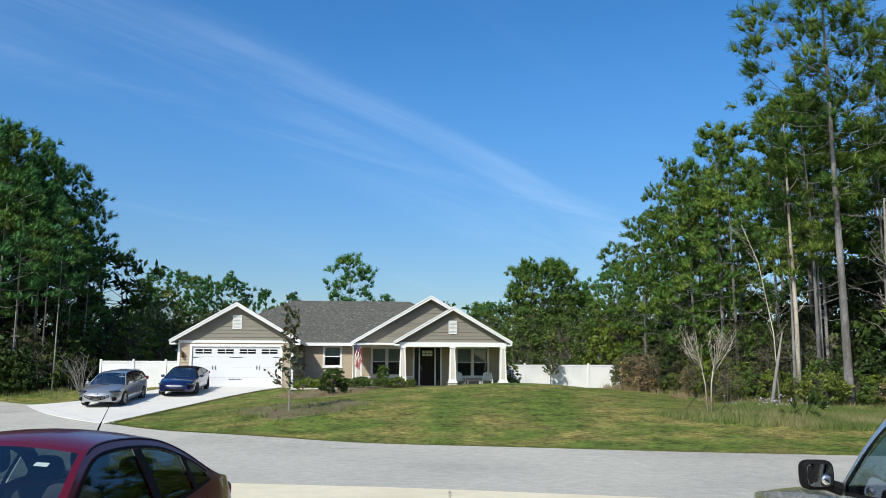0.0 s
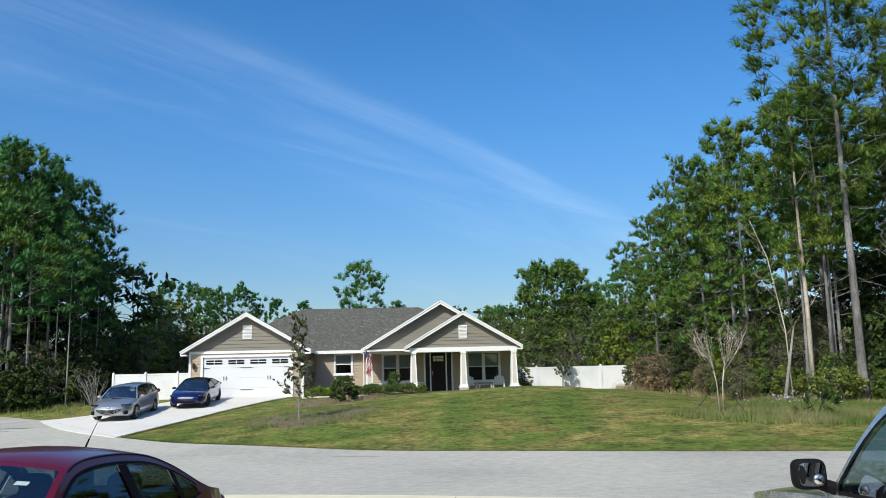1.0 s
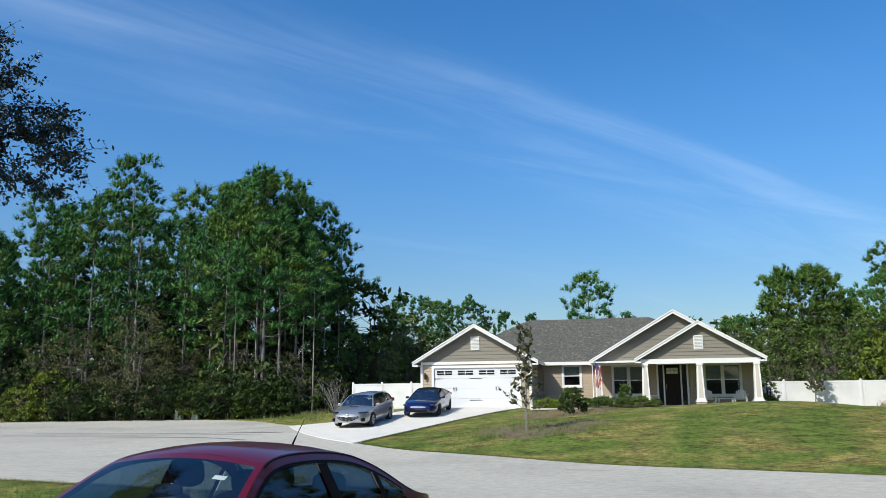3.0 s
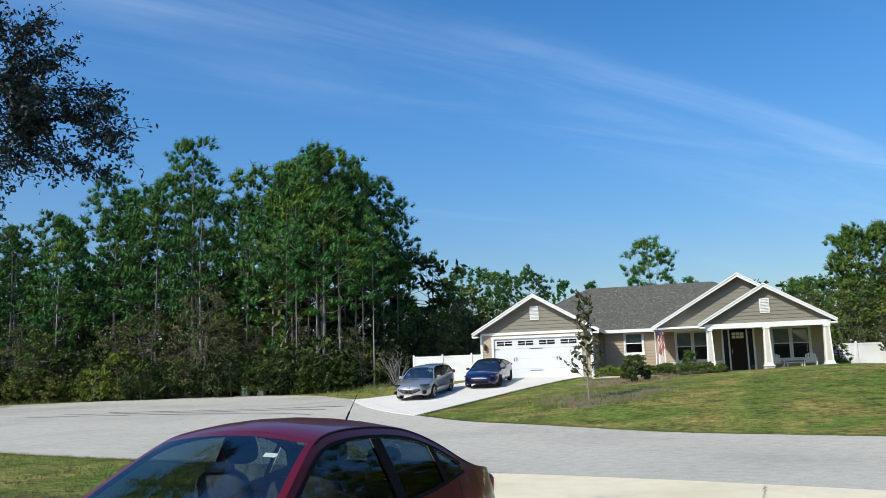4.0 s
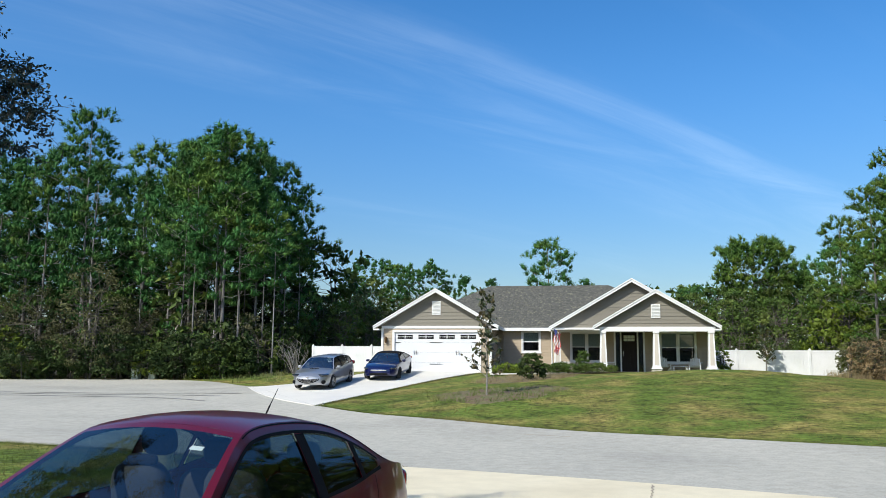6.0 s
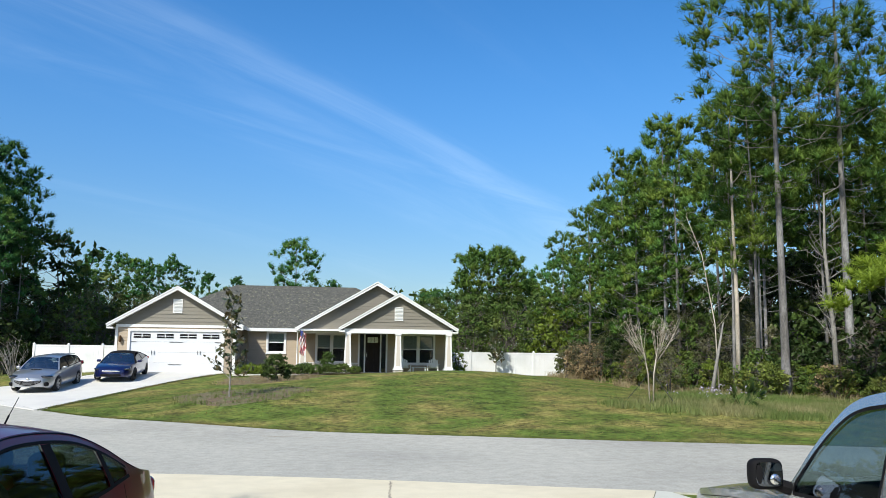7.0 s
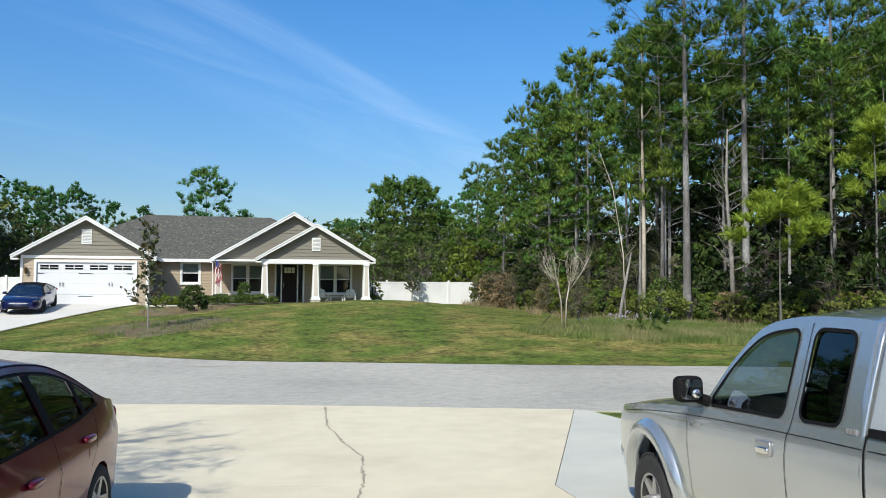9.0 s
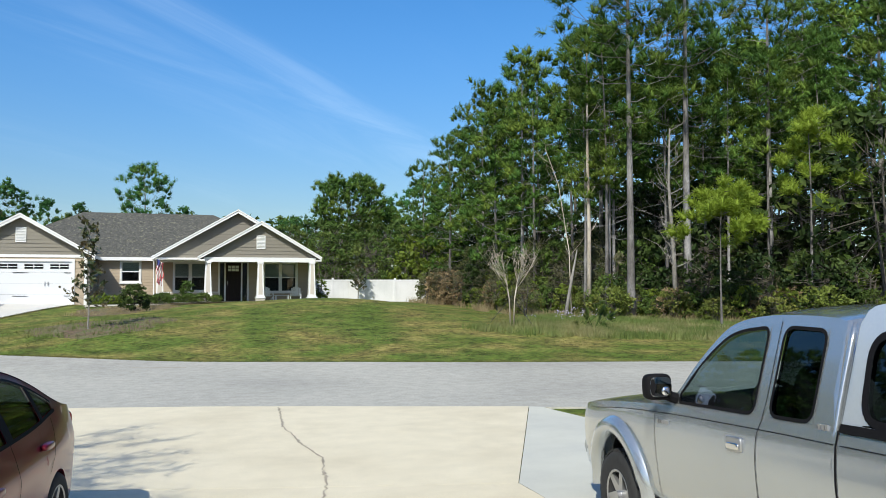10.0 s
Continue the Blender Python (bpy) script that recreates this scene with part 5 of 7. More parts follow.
plant(copy_thing(sB, Matrix()), along([(x + 0.9, y + 0.6) for x, y in RIGHT_EDGE], 14, 0.7, 0.45, 0.85), "leafy green shrub under the pines", "shrub", "undergrowth", 18)
plant(copy_thing(sE, Matrix()), [(17.0, 58.0, 1.05), (19.0, 60.0, 1.2), (18.6, 45.6, 0.72), (13.5, 66.0, 1.0), (22.0, 62.0, 1.2), (9.5, 68.0, 0.9), (26.0, 46.0, 1.0), (31.5, 38.0, 1.0), (37.5, 30.0, 1.0)], "tall leafy brush under the trees", "shrub", "undergrowth", 19)
plant(copy_thing(sD, Matrix()), [(17.2, 52.8, 1.0), (18.6, 54.0, 1.2), (8.9, 50.6, 0.5), (28.5, 27.2, 0.9)], "bright spring-green bush at the edge of the woods", "shrub", "undergrowth", 20)
plant(sG, [(-30.4, 49.9, 1.0), (-35.2, 50.6, 0.85), (-38.4, 51.0, 0.72), (-27.8, 52.0, 0.62), (-43.6, 48.4, 0.75), (-23.8, 51.4, 0.5), (-14.6, 60.5, 0.8), (-12.4, 64.0, 0.75), (-17.5, 57.5, 0.7)], "tall olive-grey brush with fine leaves", "shrub", "undergrowth", 29)
plant(copy_thing(sG, Matrix()), [(19.2, 35.6, 0.50), (18.7, 39.6, 0.55), (20.6, 36.9, 0.62), (24.6, 34.8, 0.55), (17.7, 46.4, 0.5), (28.6, 32.2, 0.55)], "olive-grey brush with fine leaves under the pines", "shrub", "undergrowth", 30)
plant(copy_thing(sD, Matrix()), along([(x + 0.6, y + 0.3) for x, y in RIGHT_EDGE[1:7]], 13, 0.8, 0.45, 0.85), "fresh green leafy bush at the wood's edge", "shrub", "undergrowth", 36)
plant(copy_thing(sB, Matrix()), along([(x + 0.2, y) for x, y in RIGHT_EDGE[1:7]], 12, 0.7, 0.35, 0.7), "leafy green shrub under the pines", "shrub", "undergrowth", 37)
plant(copy_thing(sE, Matrix()), [(9.5, 68.0, 1.15), (11.6, 64.5, 1.0), (13.4, 67.5, 1.2), (15.6, 65.0, 1.05), (17.6, 67.5, 1.25), (20.0, 65.0, 1.2), (7.4, 71.0, 1.1), (12.4, 72.0, 1.3), (17.0, 72.5, 1.3)], "leafy green brush behind the fence", "shrub", "undergrowth", 42)
plant(copy_thing(sD, Matrix()), [(17.1, 55.6, 1.75), (16.4, 53.4, 1.1), (11.0, 69.0, 1.5)], "bright spring-green tree at the end of the fence", "tree", "undergrowth", 43)
# low dark hedge far behind, closing the distance
sF = broadleaf(26, 5.2, 2.1, "leaf_mid", 34, 16, 0.20, 0.08)
plant(broadleaf(29, 5.2, 2.1, "leaf_mid", 60, 26, 0.12, 0.08), [(x, 78 + 6 * math.sin(x), 1.25) for x in range(-40, 46, 5)], "green brush behind the house", "shrub", "undergrowth", 40)
plant(sF, [(x, 104 + 3 * math.sin(x * 2.1), 1.9) for x in range(-70, 75, 6)], "distant dark green brush behind the house", "shrub", "undergrowth", 21)
plant(pine(33, 16.0, 0.40, 2.8, 40, 5.5, 0.16, per=11, width=0.13, length=0.48, dead=0), [(x + 2 * math.sin(x * 3.3), 114 + 6 * math.sin(x * 1.7), 0.52 + 0.1 * math.sin(x * 2.9)) for x in range(-66, 72, 9)], "dark pine in the distant tree line", "tree", "pines behind the house", 22)
# tall dark thicket deep in the woods
sH = broadleaf(28, 5.6, 2.3, "leaf_dark", 44, 19, 0.165, 0.06)
plant(sH, [(x + math.sin(x * 5.1), 60.5 + 2.5 * math.sin(x * 1.7), 1.5 + 0.35 * math.sin(x * 2.2)) for x in range(-66, -19, 2)] + [(-20.5, 56.0, 1.0), (-22.5, 57.5, 1.2), (-18.6, 60.0, 1.0), (-24.6, 55.6, 1.1), (-27.5, 56.0, 1.2)]
      + [(30 + 2.5 * math.sin(y * 1.9), y, 1.35 + 0.3 * math.sin(y * 1.3)) for y in range(24, 56, 2)] + [(24 + 2.0 * math.sin(y * 1.9), y, 1.0 + 0.2 * math.sin(y * 1.3)) for y in range(34, 58, 3)],
      "tall dark thicket deep in the woods", "shrub", "undergrowth", 35)
plant(pine(35, 14.0, 0.24, 2.9, 46, 6.0, 0.15, per=13, width=0.10, length=0.45, dead=0), [(x + math.sin(x * 3.1), 61.5 + 2.2 * math.sin(x * 1.3), 1.02 + 0.08 * math.sin(x * 2.7) - 0.18 * (x < -50)) for x in range(-62, -22, 4)], "dark pine deep in the woods", "tree", "pine woods", 44)
pK = pine(36, 14.0, 0.24, 2.9, 46, 6.0, 0.15, "needles_warm", per=13, width=0.10, length=0.45, dead=0)
plant(pK, [(29.0, 44.0, 1.1), (33.0, 42.5, 1.15), (36.5, 40.0, 1.2), (38.0, 46.0, 1.3), (35.0, 35.5, 1.2), (41.0, 39.0, 1.4), (27.0, 51.0, 1.1), (40.0, 31.0, 1.35), (44.0, 35.0, 1.4)], "dark pine deep in the woods", "tree", "pine woods", 50)
# dense low bushes that hide the foot of the woods
sK = broadleaf(47, 1.7, 1.15, "leaf_bramble", 56, 28, 0.09, 0.03, low=0.03)
plant(sK, along([(x - 0.5, y - 0.3) for x, y in RIGHT_EDGE[1:7]], 15, 0.6, 0.5, 0.95), "low yellow-green bramble bush at the wood's edge", "shrub", "undergrowth", 45)
plant(copy_thing(sK, Matrix()), [(17.0, 52.4, 1.5), (16.4, 50.4, 1.0), (18.3, 48.8, 1.3), (18.8, 46.0, 1.2), (17.9, 44.0, 1.05)], "bright green bush beside the fence's end", "shrub", "undergrowth", 46)
plant(copy_thing(sK, Matrix()), along([(-35.5, 49.6), (-39.8, 49.0), (-44.0, 47.6), (-48.5, 45.4)], 7, 0.5, 1.0, 1.6), "rounded yellow-green bush beside the turning circle", "shrub", "undergrowth", 47)
sL = broadleaf(48, 2.2, 1.4, "leaf_dark", 66, 30, 0.10, 0.03, low=0.03)
plant(sL, along([(-20.6, 49.6), (-24, 49.6), (-29, 50.2), (-34.5, 49.4)], 12, 0.5, 0.8, 1.3), "dense dark bush at the foot of the woods", "shrub", "undergrowth", 48)
sT = broadleaf(49, 1.9, 0.95, "leaf_tan", 64, 26, 0.075, 0.02, low=0.04)
plant(sT, [(15.5, 46.8, 1.0), (15.9, 45.6, 0.85), (16.3, 47.6, 1.1), (17.3, 42.4, 0.8), (18.0, 39.0, 0.7), (20.6, 30.4, 0.75), (23.0, 28.6, 0.7), (24.6, 28.0, 0.8)], "withered tan brush at the wood's edge", "shrub", "undergrowth", 49)
# deeper rows that close the woods
plant(copy_thing(sF, Matrix()), [(x, 58 + 5 * math.sin(x * 1.9), 1.3 + 0.3 * math.sin(x)) for x in range(-68, -15, 4)] + [(x + 2, 68 + 4 * math.sin(x * 2.3), 1.9) for x in range(-70, -16, 5)]
      + [(x, 61 + 2.5 * math.sin(x * 1.3), 0.75 + 0.12 * math.sin(x * 2)) for x in range(9, 24, 3)] + [(34 + 6 * math.sin(y), y, 1.5) for y in range(22, 58, 4)] + [(44 + 3 * math.sin(y), y, 2.1) for y in range(14, 60, 5)],
      "dense dark brush deep in the woods", "shrub", "undergrowth", 25)
plant(copy_thing(pI, Matrix()), [(18.4, 44.6, 0.80), (20.4, 48.4, 0.88), (18.8, 40.4, 0.78), (22.6, 53.5, 0.95)], P_LABEL, "tree", "pine woods", 26)
plant(copy_thing(sC, Matrix()), [(16.9, 50.6, 0.62), (17.4, 48.8, 0.55), (18.9, 37.2, 0.6), (20.4, 35.0, 0.7), (24.6, 29.6, 0.6), (22.0, 31.6, 0.55)], "tan and grey dry brush at the wood's edge", "shrub", "undergrowth", 27)
plant(copy_thing(sE, Matrix()), [(19.6, 39.0, 0.72), (21.8, 35.4, 0.7), (23.6, 37.6, 0.85), (25.6, 33.6, 0.7), (28.4, 30.0, 0.75)], "mid-height leafy tree under the pines", "shrub", "undergrowth", 28)
plant(copy_thing(sC, Matrix()), [(15.6, 46.2, 0.50), (16.2, 45.2, 0.45), (14.9, 47.4, 0.42), (17.3, 43.6, 0.5), (17.0, 41.4, 0.45), (16.2, 36.0, 0.42)], "tan and grey dry brush at the wood's edge", "shrub", "undergrowth", 38)
plant(broadleaf(45, 2.5, 0.50, "leaf_dark", 70, 40, 0.08, 0.03), [(16.6, 44.4, 0.95)], "narrow upright dark green shrub by the fence", "shrub", "undergrowth", 39)
# the young bright pine at the wood's edge
plant(pine(31, 5.0, 0.64, 1.65, 16, 7.5, 0.05, "needles_bright", length=0.36, per=110, width=0.016, dead=2, point=0.5, wild=(0.55, 1.35)), [(20.2, 26.6, 0.98)], "young pine with bright yellow-green needles", "tree", "pine woods", 23)
plant(pine(32, 8.8, 0.50, 1.5, 18, 5.0, 0.08, "needles_bright", length=0.36, per=100, width=0.018, dead=6), [(25.4, 27.6, 1.0), (30.6, 24.6, 0.9)], "young pine with fresh green needles", "tree", "pine woods", 24)


# dead pale trunk, leaning stub, bare saplings
def bare_stem(name, pts, r, mat, label, twigs=0, seed=1, reach=1.0):
    rg = np.random.default_rng(seed)
    v, f = tube_data(pts, [r * (1 - 0.75 * i / (len(pts) - 1)) for i in range(len(pts))], 7)
    base = thing(name, label, "tree")
    mesh_ob("trunk", v, f, M[mat], base, smooth=True)
    if twigs:
        v, f = [], []
        for k in range(twigs):
            u = rg.uniform(0.25, 1.0) * (len(pts) - 1)
            i = min(int(u), len(pts) - 2)
            a = Vector(pts[i]).lerp(Vector(pts[i + 1]), u - i)
            az = rg.uniform(0, 6.28)
            o = Vector((math.cos(az), math.sin(az), rg.uniform(0.5, 1.4))) * reach * rg.uniform(0.4, 1.0)
            mid = a + o * 0.5 + Vector((0, 0, -0.08 * reach))
            tube_data([a, mid, a + o], [r * 0.22, r * 0.14, r * 0.05], 4, v, f)
            for q in range(3):
                b = a.lerp(a + o, rg.uniform(0.4, 1))
                tube_data([b, b + Vector(rg.normal(size=3)) * 0.22 * reach + Vector((0, 0, 0.2 * reach))], [r * 0.09, r * 0.03], 3, v, f)
        tagged(mesh_ob("twig", v, f, M[mat], base), kind="stuff")
    return base


def g3(x, y, z=0.0):
    return (x, y, ground_z(x, y) + z)


bare_stem("dead_tree", [g3(18.3, 33.6, -0.2), g3(18.35, 33.6, 4), g3(18.3, 33.6, 8), g3(18.4, 33.7, 12.5)], 0.12, "bark_pale", "dead pale trunk stripped of its bark", 6, 2, 0.8)
bare_stem("dead_tree", [g3(17.2, 33.2, -0.2), g3(17.1, 33.2, 3), g3(16.6, 33.2, 6), g3(16.0, 33.3, 7.6)], 0.032, "bark_pale", "thin bare whitish sapling leaning over", 16, 3, 1.0)
bare_stem("dead_tree", [g3(15.9, 31.4, -0.2), g3(16.3, 31.5, 1.6), g3(16.65, 31.6, 3.0)], 0.10, "bark_grey", "leaning grey dead stub", 0)
bare_stem("dead_tree", [g3(21.2, 31.0, -0.2), g3(21.1, 31.0, 3), g3(20.9, 31.0, 6), g3(21.0, 31.0, 8.5)], 0.13, "bark_grey", "grey dead trunk with bare branches", 26, 5, 1.3)
bare_stem("dead_tree", [g3(-25.2, 50.8, 1.6), g3(-25.0, 50.8, 3.2), g3(-24.4, 50.9, 4.4)], 0.07, "bark_pale", "short broken pale snag in the brush", 3, 6, 0.5)
# staked bare ornamental tree on the lawn: three stems and a fan of twigs
orn = thing("ornamental_tree", "bare pale multi-stemmed young tree staked on the lawn", "tree")
_v, _f = [], []
_rg = np.random.default_rng(9)
for _k in range(4):
    _a = _k * 1.6 + 0.4
    _o = Vector((math.cos(_a), math.sin(_a), 0))
    _b = Vector(g3(11.7, 27.3))
    _p = [_b + _o * 0.08 - Vector((0, 0, 0.1)), _b + _o * 0.13 + Vector((0, 0, 1.0)), _b + _o * 0.35 + Vector((0, 0, 1.9))]
    tube_data(_p, [0.024, 0.017, 0.009], 6, _v, _f)
    for _q in range(9):
        _az = _a + _rg.uniform(-1.3, 1.3)
        _e = _p[2] + Vector((math.cos(_az) * _rg.uniform(0.3, 0.95), math.sin(_az) * _rg.uniform(0.3, 0.95), _rg.uniform(0.3, 1.1)))
        _s = _p[1].lerp(_p[2], _rg.uniform(0.2, 1))
        tube_data([_s, _s.lerp(_e, 0.5) + Vector((0, 0, -0.08)), _e], [0.009, 0.006, 0.0025], 4, _v, _f)
        for _w in range(3):
            _t = _s.lerp(_e, _rg.uniform(0.5, 0.95))
            tube_data([_t, _t + Vector((_rg.normal() * 0.18, _rg.normal() * 0.18, _rg.uniform(0.15, 0.45)))], [0.005, 0.002], 3, _v, _f)
mesh_ob("stem", _v, _f, M["bark_pale"], orn, smooth=True)
for _dx, _dy in ((-0.9, 0.2), (0.75, -0.3)):
    _b = Vector(g3(11.7, 27.3))
    _v, _f = tube_data([Vector(g3(11.7 + _dx, 27.3 + _dy)), _b + Vector((0, 0, 1.1))], [0.012, 0.012], 4)
    mesh_ob("guy_rope", _v, _f, M["dark_metal"], orn)
# bare bush beside the silver hatchback
crape = thing("bare_bush", "leafless multi-stemmed bush beside the driveway", "bush")
_v, _f = [], []
_b = Vector(g3(-14.9, 45.3))
for _k in range(14):
    _az = _rg.uniform(0, 6.28)
    _e = _b + Vector((math.cos(_az) * _rg.uniform(0.4, 1.3), math.sin(_az) * 0.8, _rg.uniform(1.5, 2.3)))
    tube_data([_b, _b.lerp(_e, 0.5) + Vector((0, 0, 0.25)), _e], [0.022, 0.014, 0.005], 4, _v, _f)
    for _w in range(5):
        _t = _b.lerp(_e, _rg.uniform(0.45, 0.95))
        tube_data([_t, _t + Vector((_rg.normal() * 0.25, _rg.normal() * 0.2, _rg.uniform(0.2, 0.6)))], [0.011, 0.004], 3, _v, _f)
mesh_ob("stem", _v, _f, M["bark_grey"], crape)


# young magnolia in the mulched ring
def magnolia_tree(x, y, high, seed, wide=0.55, low=0.16, label="young magnolia with sparse glossy leaves"):
    rg = np.random.default_rng(seed)
    t = thing("magnolia_tree", label, "tree", Matrix.Translation((x, y, ground_z(x, y))))
    v, f = tube_data([(0, 0, -0.1), (0.02, 0, high * 0.4), (-0.03, 0.02, high * 0.8), (0, 0, high)], [0.036, 0.028, 0.016, 0.006], 6)
    mesh_ob("trunk", v, f, M["bark_grey"], t)
    v, f, cen = [], [], []
    for k in range(34):
        u = low + (1 - low) * k / 34
        az = k * 2.4
        r = wide * (1.05 - 0.65 * u) * rg.uniform(0.4, 1.3)
        a = np.array([0, 0, u * high]); b = a + [r * math.cos(az), r * math.sin(az), r * 0.6]
        tube_data([a, b], [0.014, 0.006], 4, v, f)
        for q in range(13):
            cen.append(a + (b - a) * rg.uniform(0.50, 1.10) + rg.normal(size=3) * 0.06)
    tagged(mesh_ob("branch", v, f, M["bark_grey"], t), kind="stuff")
    lv, lf = leaf_quads(np.array(cen), rg, 0.115)
    c = new("crown", crown_mesh("crown", lv, lf, M["magnolia"]))
    c.parent = t
    return t


magnolia_tree(-2.62, 30.2, 3.65, 5, 0.66)
magnolia_tree(11.4, 50.8, 2.7, 6, 0.6, 0.25, "small dark sparse tree before the white fence")
# shrubs along the house front
_fb = broadleaf(41, 1.15, 0.62, "leaf_dark", 60, 44, 0.065, 0.02)
plant(_fb, [(-1.44, 38.6, 1.0)], "rounded dark green shrub in the brown bed", "shrub", "front bed shrubs", 31)
_fc = broadleaf(42, 0.55, 0.45, "leaf_mid", 44, 40, 0.055, 0.012)
plant(_fc, [(-0.5, 45.0, 0.95), (0.3, 44.9, 0.85), (1.0, 44.9, 0.9), (1.7, 44.9, 0.95), (2.4, 44.8, 0.7), (-1.2, 45.3, 0.9), (-0.2, 45.7, 1.0)], "low leafy shrub in the front bed", "shrub", "front bed shrubs", 32)
plant(broadleaf(43, 1.15, 0.36, "leaf_mid", 44, 34, 0.055, 0.015), [(0.95, 45.4, 1.0)], "upright leafy shrub before the window", "shrub", "front bed shrubs", 33)
_fd = broadleaf(44, 0.55, 0.42, "leaf_lime", 44, 40, 0.055, 0.012)
plant(_fd, [(-3.5, 44.8, 0.8), (-3.0, 44.8, 0.9), (-2.5, 44.85, 0.85), (-2.0, 44.9, 0.8), (-3.2, 45.5, 0.9)], "bright green strappy plants in the front bed", "shrub", "front bed shrubs", 34)


# palmetto fans
def palmetto(x, y, s, seed):
    rg = np.random.default_rng(seed)
    t = thing("palmetto", "saw palmetto with stiff fan leaves", "palm", Matrix.Translation((x, y, ground_z(x, y))), "palmettos")
    for k in range(16):
        v, f = [], []
        az, el = rg.uniform(0, 6.28), rg.uniform(0.3, 1.2)
        d = Vector((math.cos(az) * math.cos(el), math.sin(az) * math.cos(el), math.sin(el)))
        h = d * s * rg.uniform(0.6, 1.0)
        tube_data([(0, 0, 0), h], [0.012, 0.008], 3, v, f)
        a = d.orthogonal().normalized()
        for q in range(11):
            th = (q - 5) * 0.25
            e = h + (d * math.cos(th) + a * math.sin(th)) * 0.45 * s
            n = len(v)
            w = d.cross(a) * 0.02 + a * 0.018
            v += [h, h.lerp(e, 0.5) + w, e, h.lerp(e, 0.5) - w]
            f.append((n, n + 1, n + 2, n + 3))
        mesh_ob("fan", v, f, M["leaf_mid"], t)


for _i, (_x, _y, _s) in enumerate(((14.25, 25.9, 0.75), (20.6, 30.0, 0.9), (17.6, 31.4, 0.6), (-33.6, 49.4, 1.5), (-35.0, 49.8, 1.2))):
    palmetto(_x, _y, _s, 60 + _i)


# grass as stuff: tall clumps at the wood's edge, ragged blades along the pavings
def blades(name, spots, rg, mat, high, width, label, lean=0.35):
    n = len(spots)
    x, y = spots[:, 0], spots[:, 1]
    z = heights(x, y)
    az = rg.uniform(0, 2 * np.pi, n)
    h = high * rg.uniform(0.5, 1.2, n)
    b = np.stack([x, y, z - 0.02], 1)
    side = np.stack([np.cos(az), np.sin(az), 0 * az], 1) * width
    tip = b + np.stack([rg.normal(size=n) * lean * h, rg.normal(size=n) * lean * h, h], 1)
    v = np.stack([b - side, b + side, tip], 1).reshape(-1, 3)
    ob = new(name, crown_mesh(name, v, np.arange(len(v)).reshape(-1, 3), mat))
    return tagged(ob, label, "grass", kind="stuff")


_rg = np.random.default_rng(5)


def scatter_clumps(n, per, x0, x1, y0, y1, spread, keep):
    c = np.stack([_rg.uniform(x0, x1, n), _rg.uniform(y0, y1, n)], 1)
    c = np.array([p for p in c if keep(p[0], p[1])])
    return np.repeat(c, per, axis=0) + _rg.normal(size=(len(c) * per, 2)) * spread


def wood_edge(x, y, lo, hi):
    """How far outside the right-hand woods a spot lies."""
    e = np.interp(y, [20, 24, 27.4, 31.5, 36.5, 42, 48], [36, 29, 23.5, 19.5, 18.4, 17.8, 17.2])
    return lo < e - x < hi


blades("tall_grass", scatter_clumps(6000, 22, 10, 32, 19.5, 36, 0.15, lambda x, y: wood_edge(x, y, -1.5, 16.0) and x > 10.6 + (25.8 - y) * 0.30 + 0.5 * math.sin(y * 2.3) and (y < 27.5 or x > 11.2 + (y - 27.5) * 0.9) and y > 22.2 - (x - 11) * 0.25 + 0.5 * math.sin(x * 1.9)), _rg, M["grass_tall"], 0.24, 0.020, "tall unmown green grass at the wood's edge")
blades("dry_grass", scatter_clumps(1500, 22, 12, 34, 20, 50, 0.16, lambda x, y: wood_edge(x, y, -2.0, 2.8)), _rg, M["grass_dry"], 0.38, 0.018, "straw-coloured dry grass under the pines")
blades("tall_grass", scatter_clumps(260, 20, -46, -15, 45, 52, 0.2, lambda x, y: math.hypot(x - CUL[0], y - CUL[1]) > 16.6), _rg, M["grass_tall"], 0.35, 0.015, "rough grass along the turning circle")


def edge_blades(line, n, off, seed):
    p = smooth_line(line, n)
    q = np.array([(a.x, a.y) for a in p])
    q += _rg.normal(size=q.shape) * 0.07 + np.array(off)
    return q


_ed = np.concatenate([edge_blades(FAR_EDGE[1:], 16000, (0.02, 0.06), 1), edge_blades([(-8.95, 30.5), (-8.2, 33.2), (-7.45, 37.0), (-6.3, 40.6), (-4.4, 45.0)], 6000, (0.06, 0.0), 2),
                      edge_blades(NEAR_EDGE[5:], 5000, (0, -0.10), 3), edge_blades(NEAR_EDGE[1:4], 6000, (0, -0.12), 4)])
blades("edge_grass", _ed, _rg, M["grass_blade"], 0.085, 0.008, "ragged turf edge along the paving", 0.5)
# turf blades over the nearer lawns
_lb = np.stack([_rg.uniform(-14, 22, 75000), _rg.uniform(17, 36, 75000)], 1)
_fy = np.interp(_lb[:, 0], [a for a, b in FAR_EDGE[::-1]], [b for a, b in FAR_EDGE[::-1]])
_lb = _lb[(_lb[:, 1] > _fy + 0.05) & (_lb[:, 0] > np.interp(_lb[:, 1], [30.3, 33.2, 37, 40.6, 45], [-8.9, -8.2, -7.4, -6.2, -4.3]))]
blades("lawn_grass", _lb, _rg, M["grass_blade"], 0.06, 0.012, "mown lawn blades", 0.6)
_nb = np.stack([_rg.uniform(-22, -6.3, 42000), _rg.uniform(4, 18.6, 42000)], 1)
_ny = np.interp(_nb[:, 0], [a for a, b in NEAR_EDGE[::-1]], [b for a, b in NEAR_EDGE[::-1]])
_nb = _nb[_nb[:, 1] < _ny - 0.03]
blades("lawn_grass", _nb, _rg, M["grass_blade"], 0.07, 0.010, "mown lawn blades", 0.6)
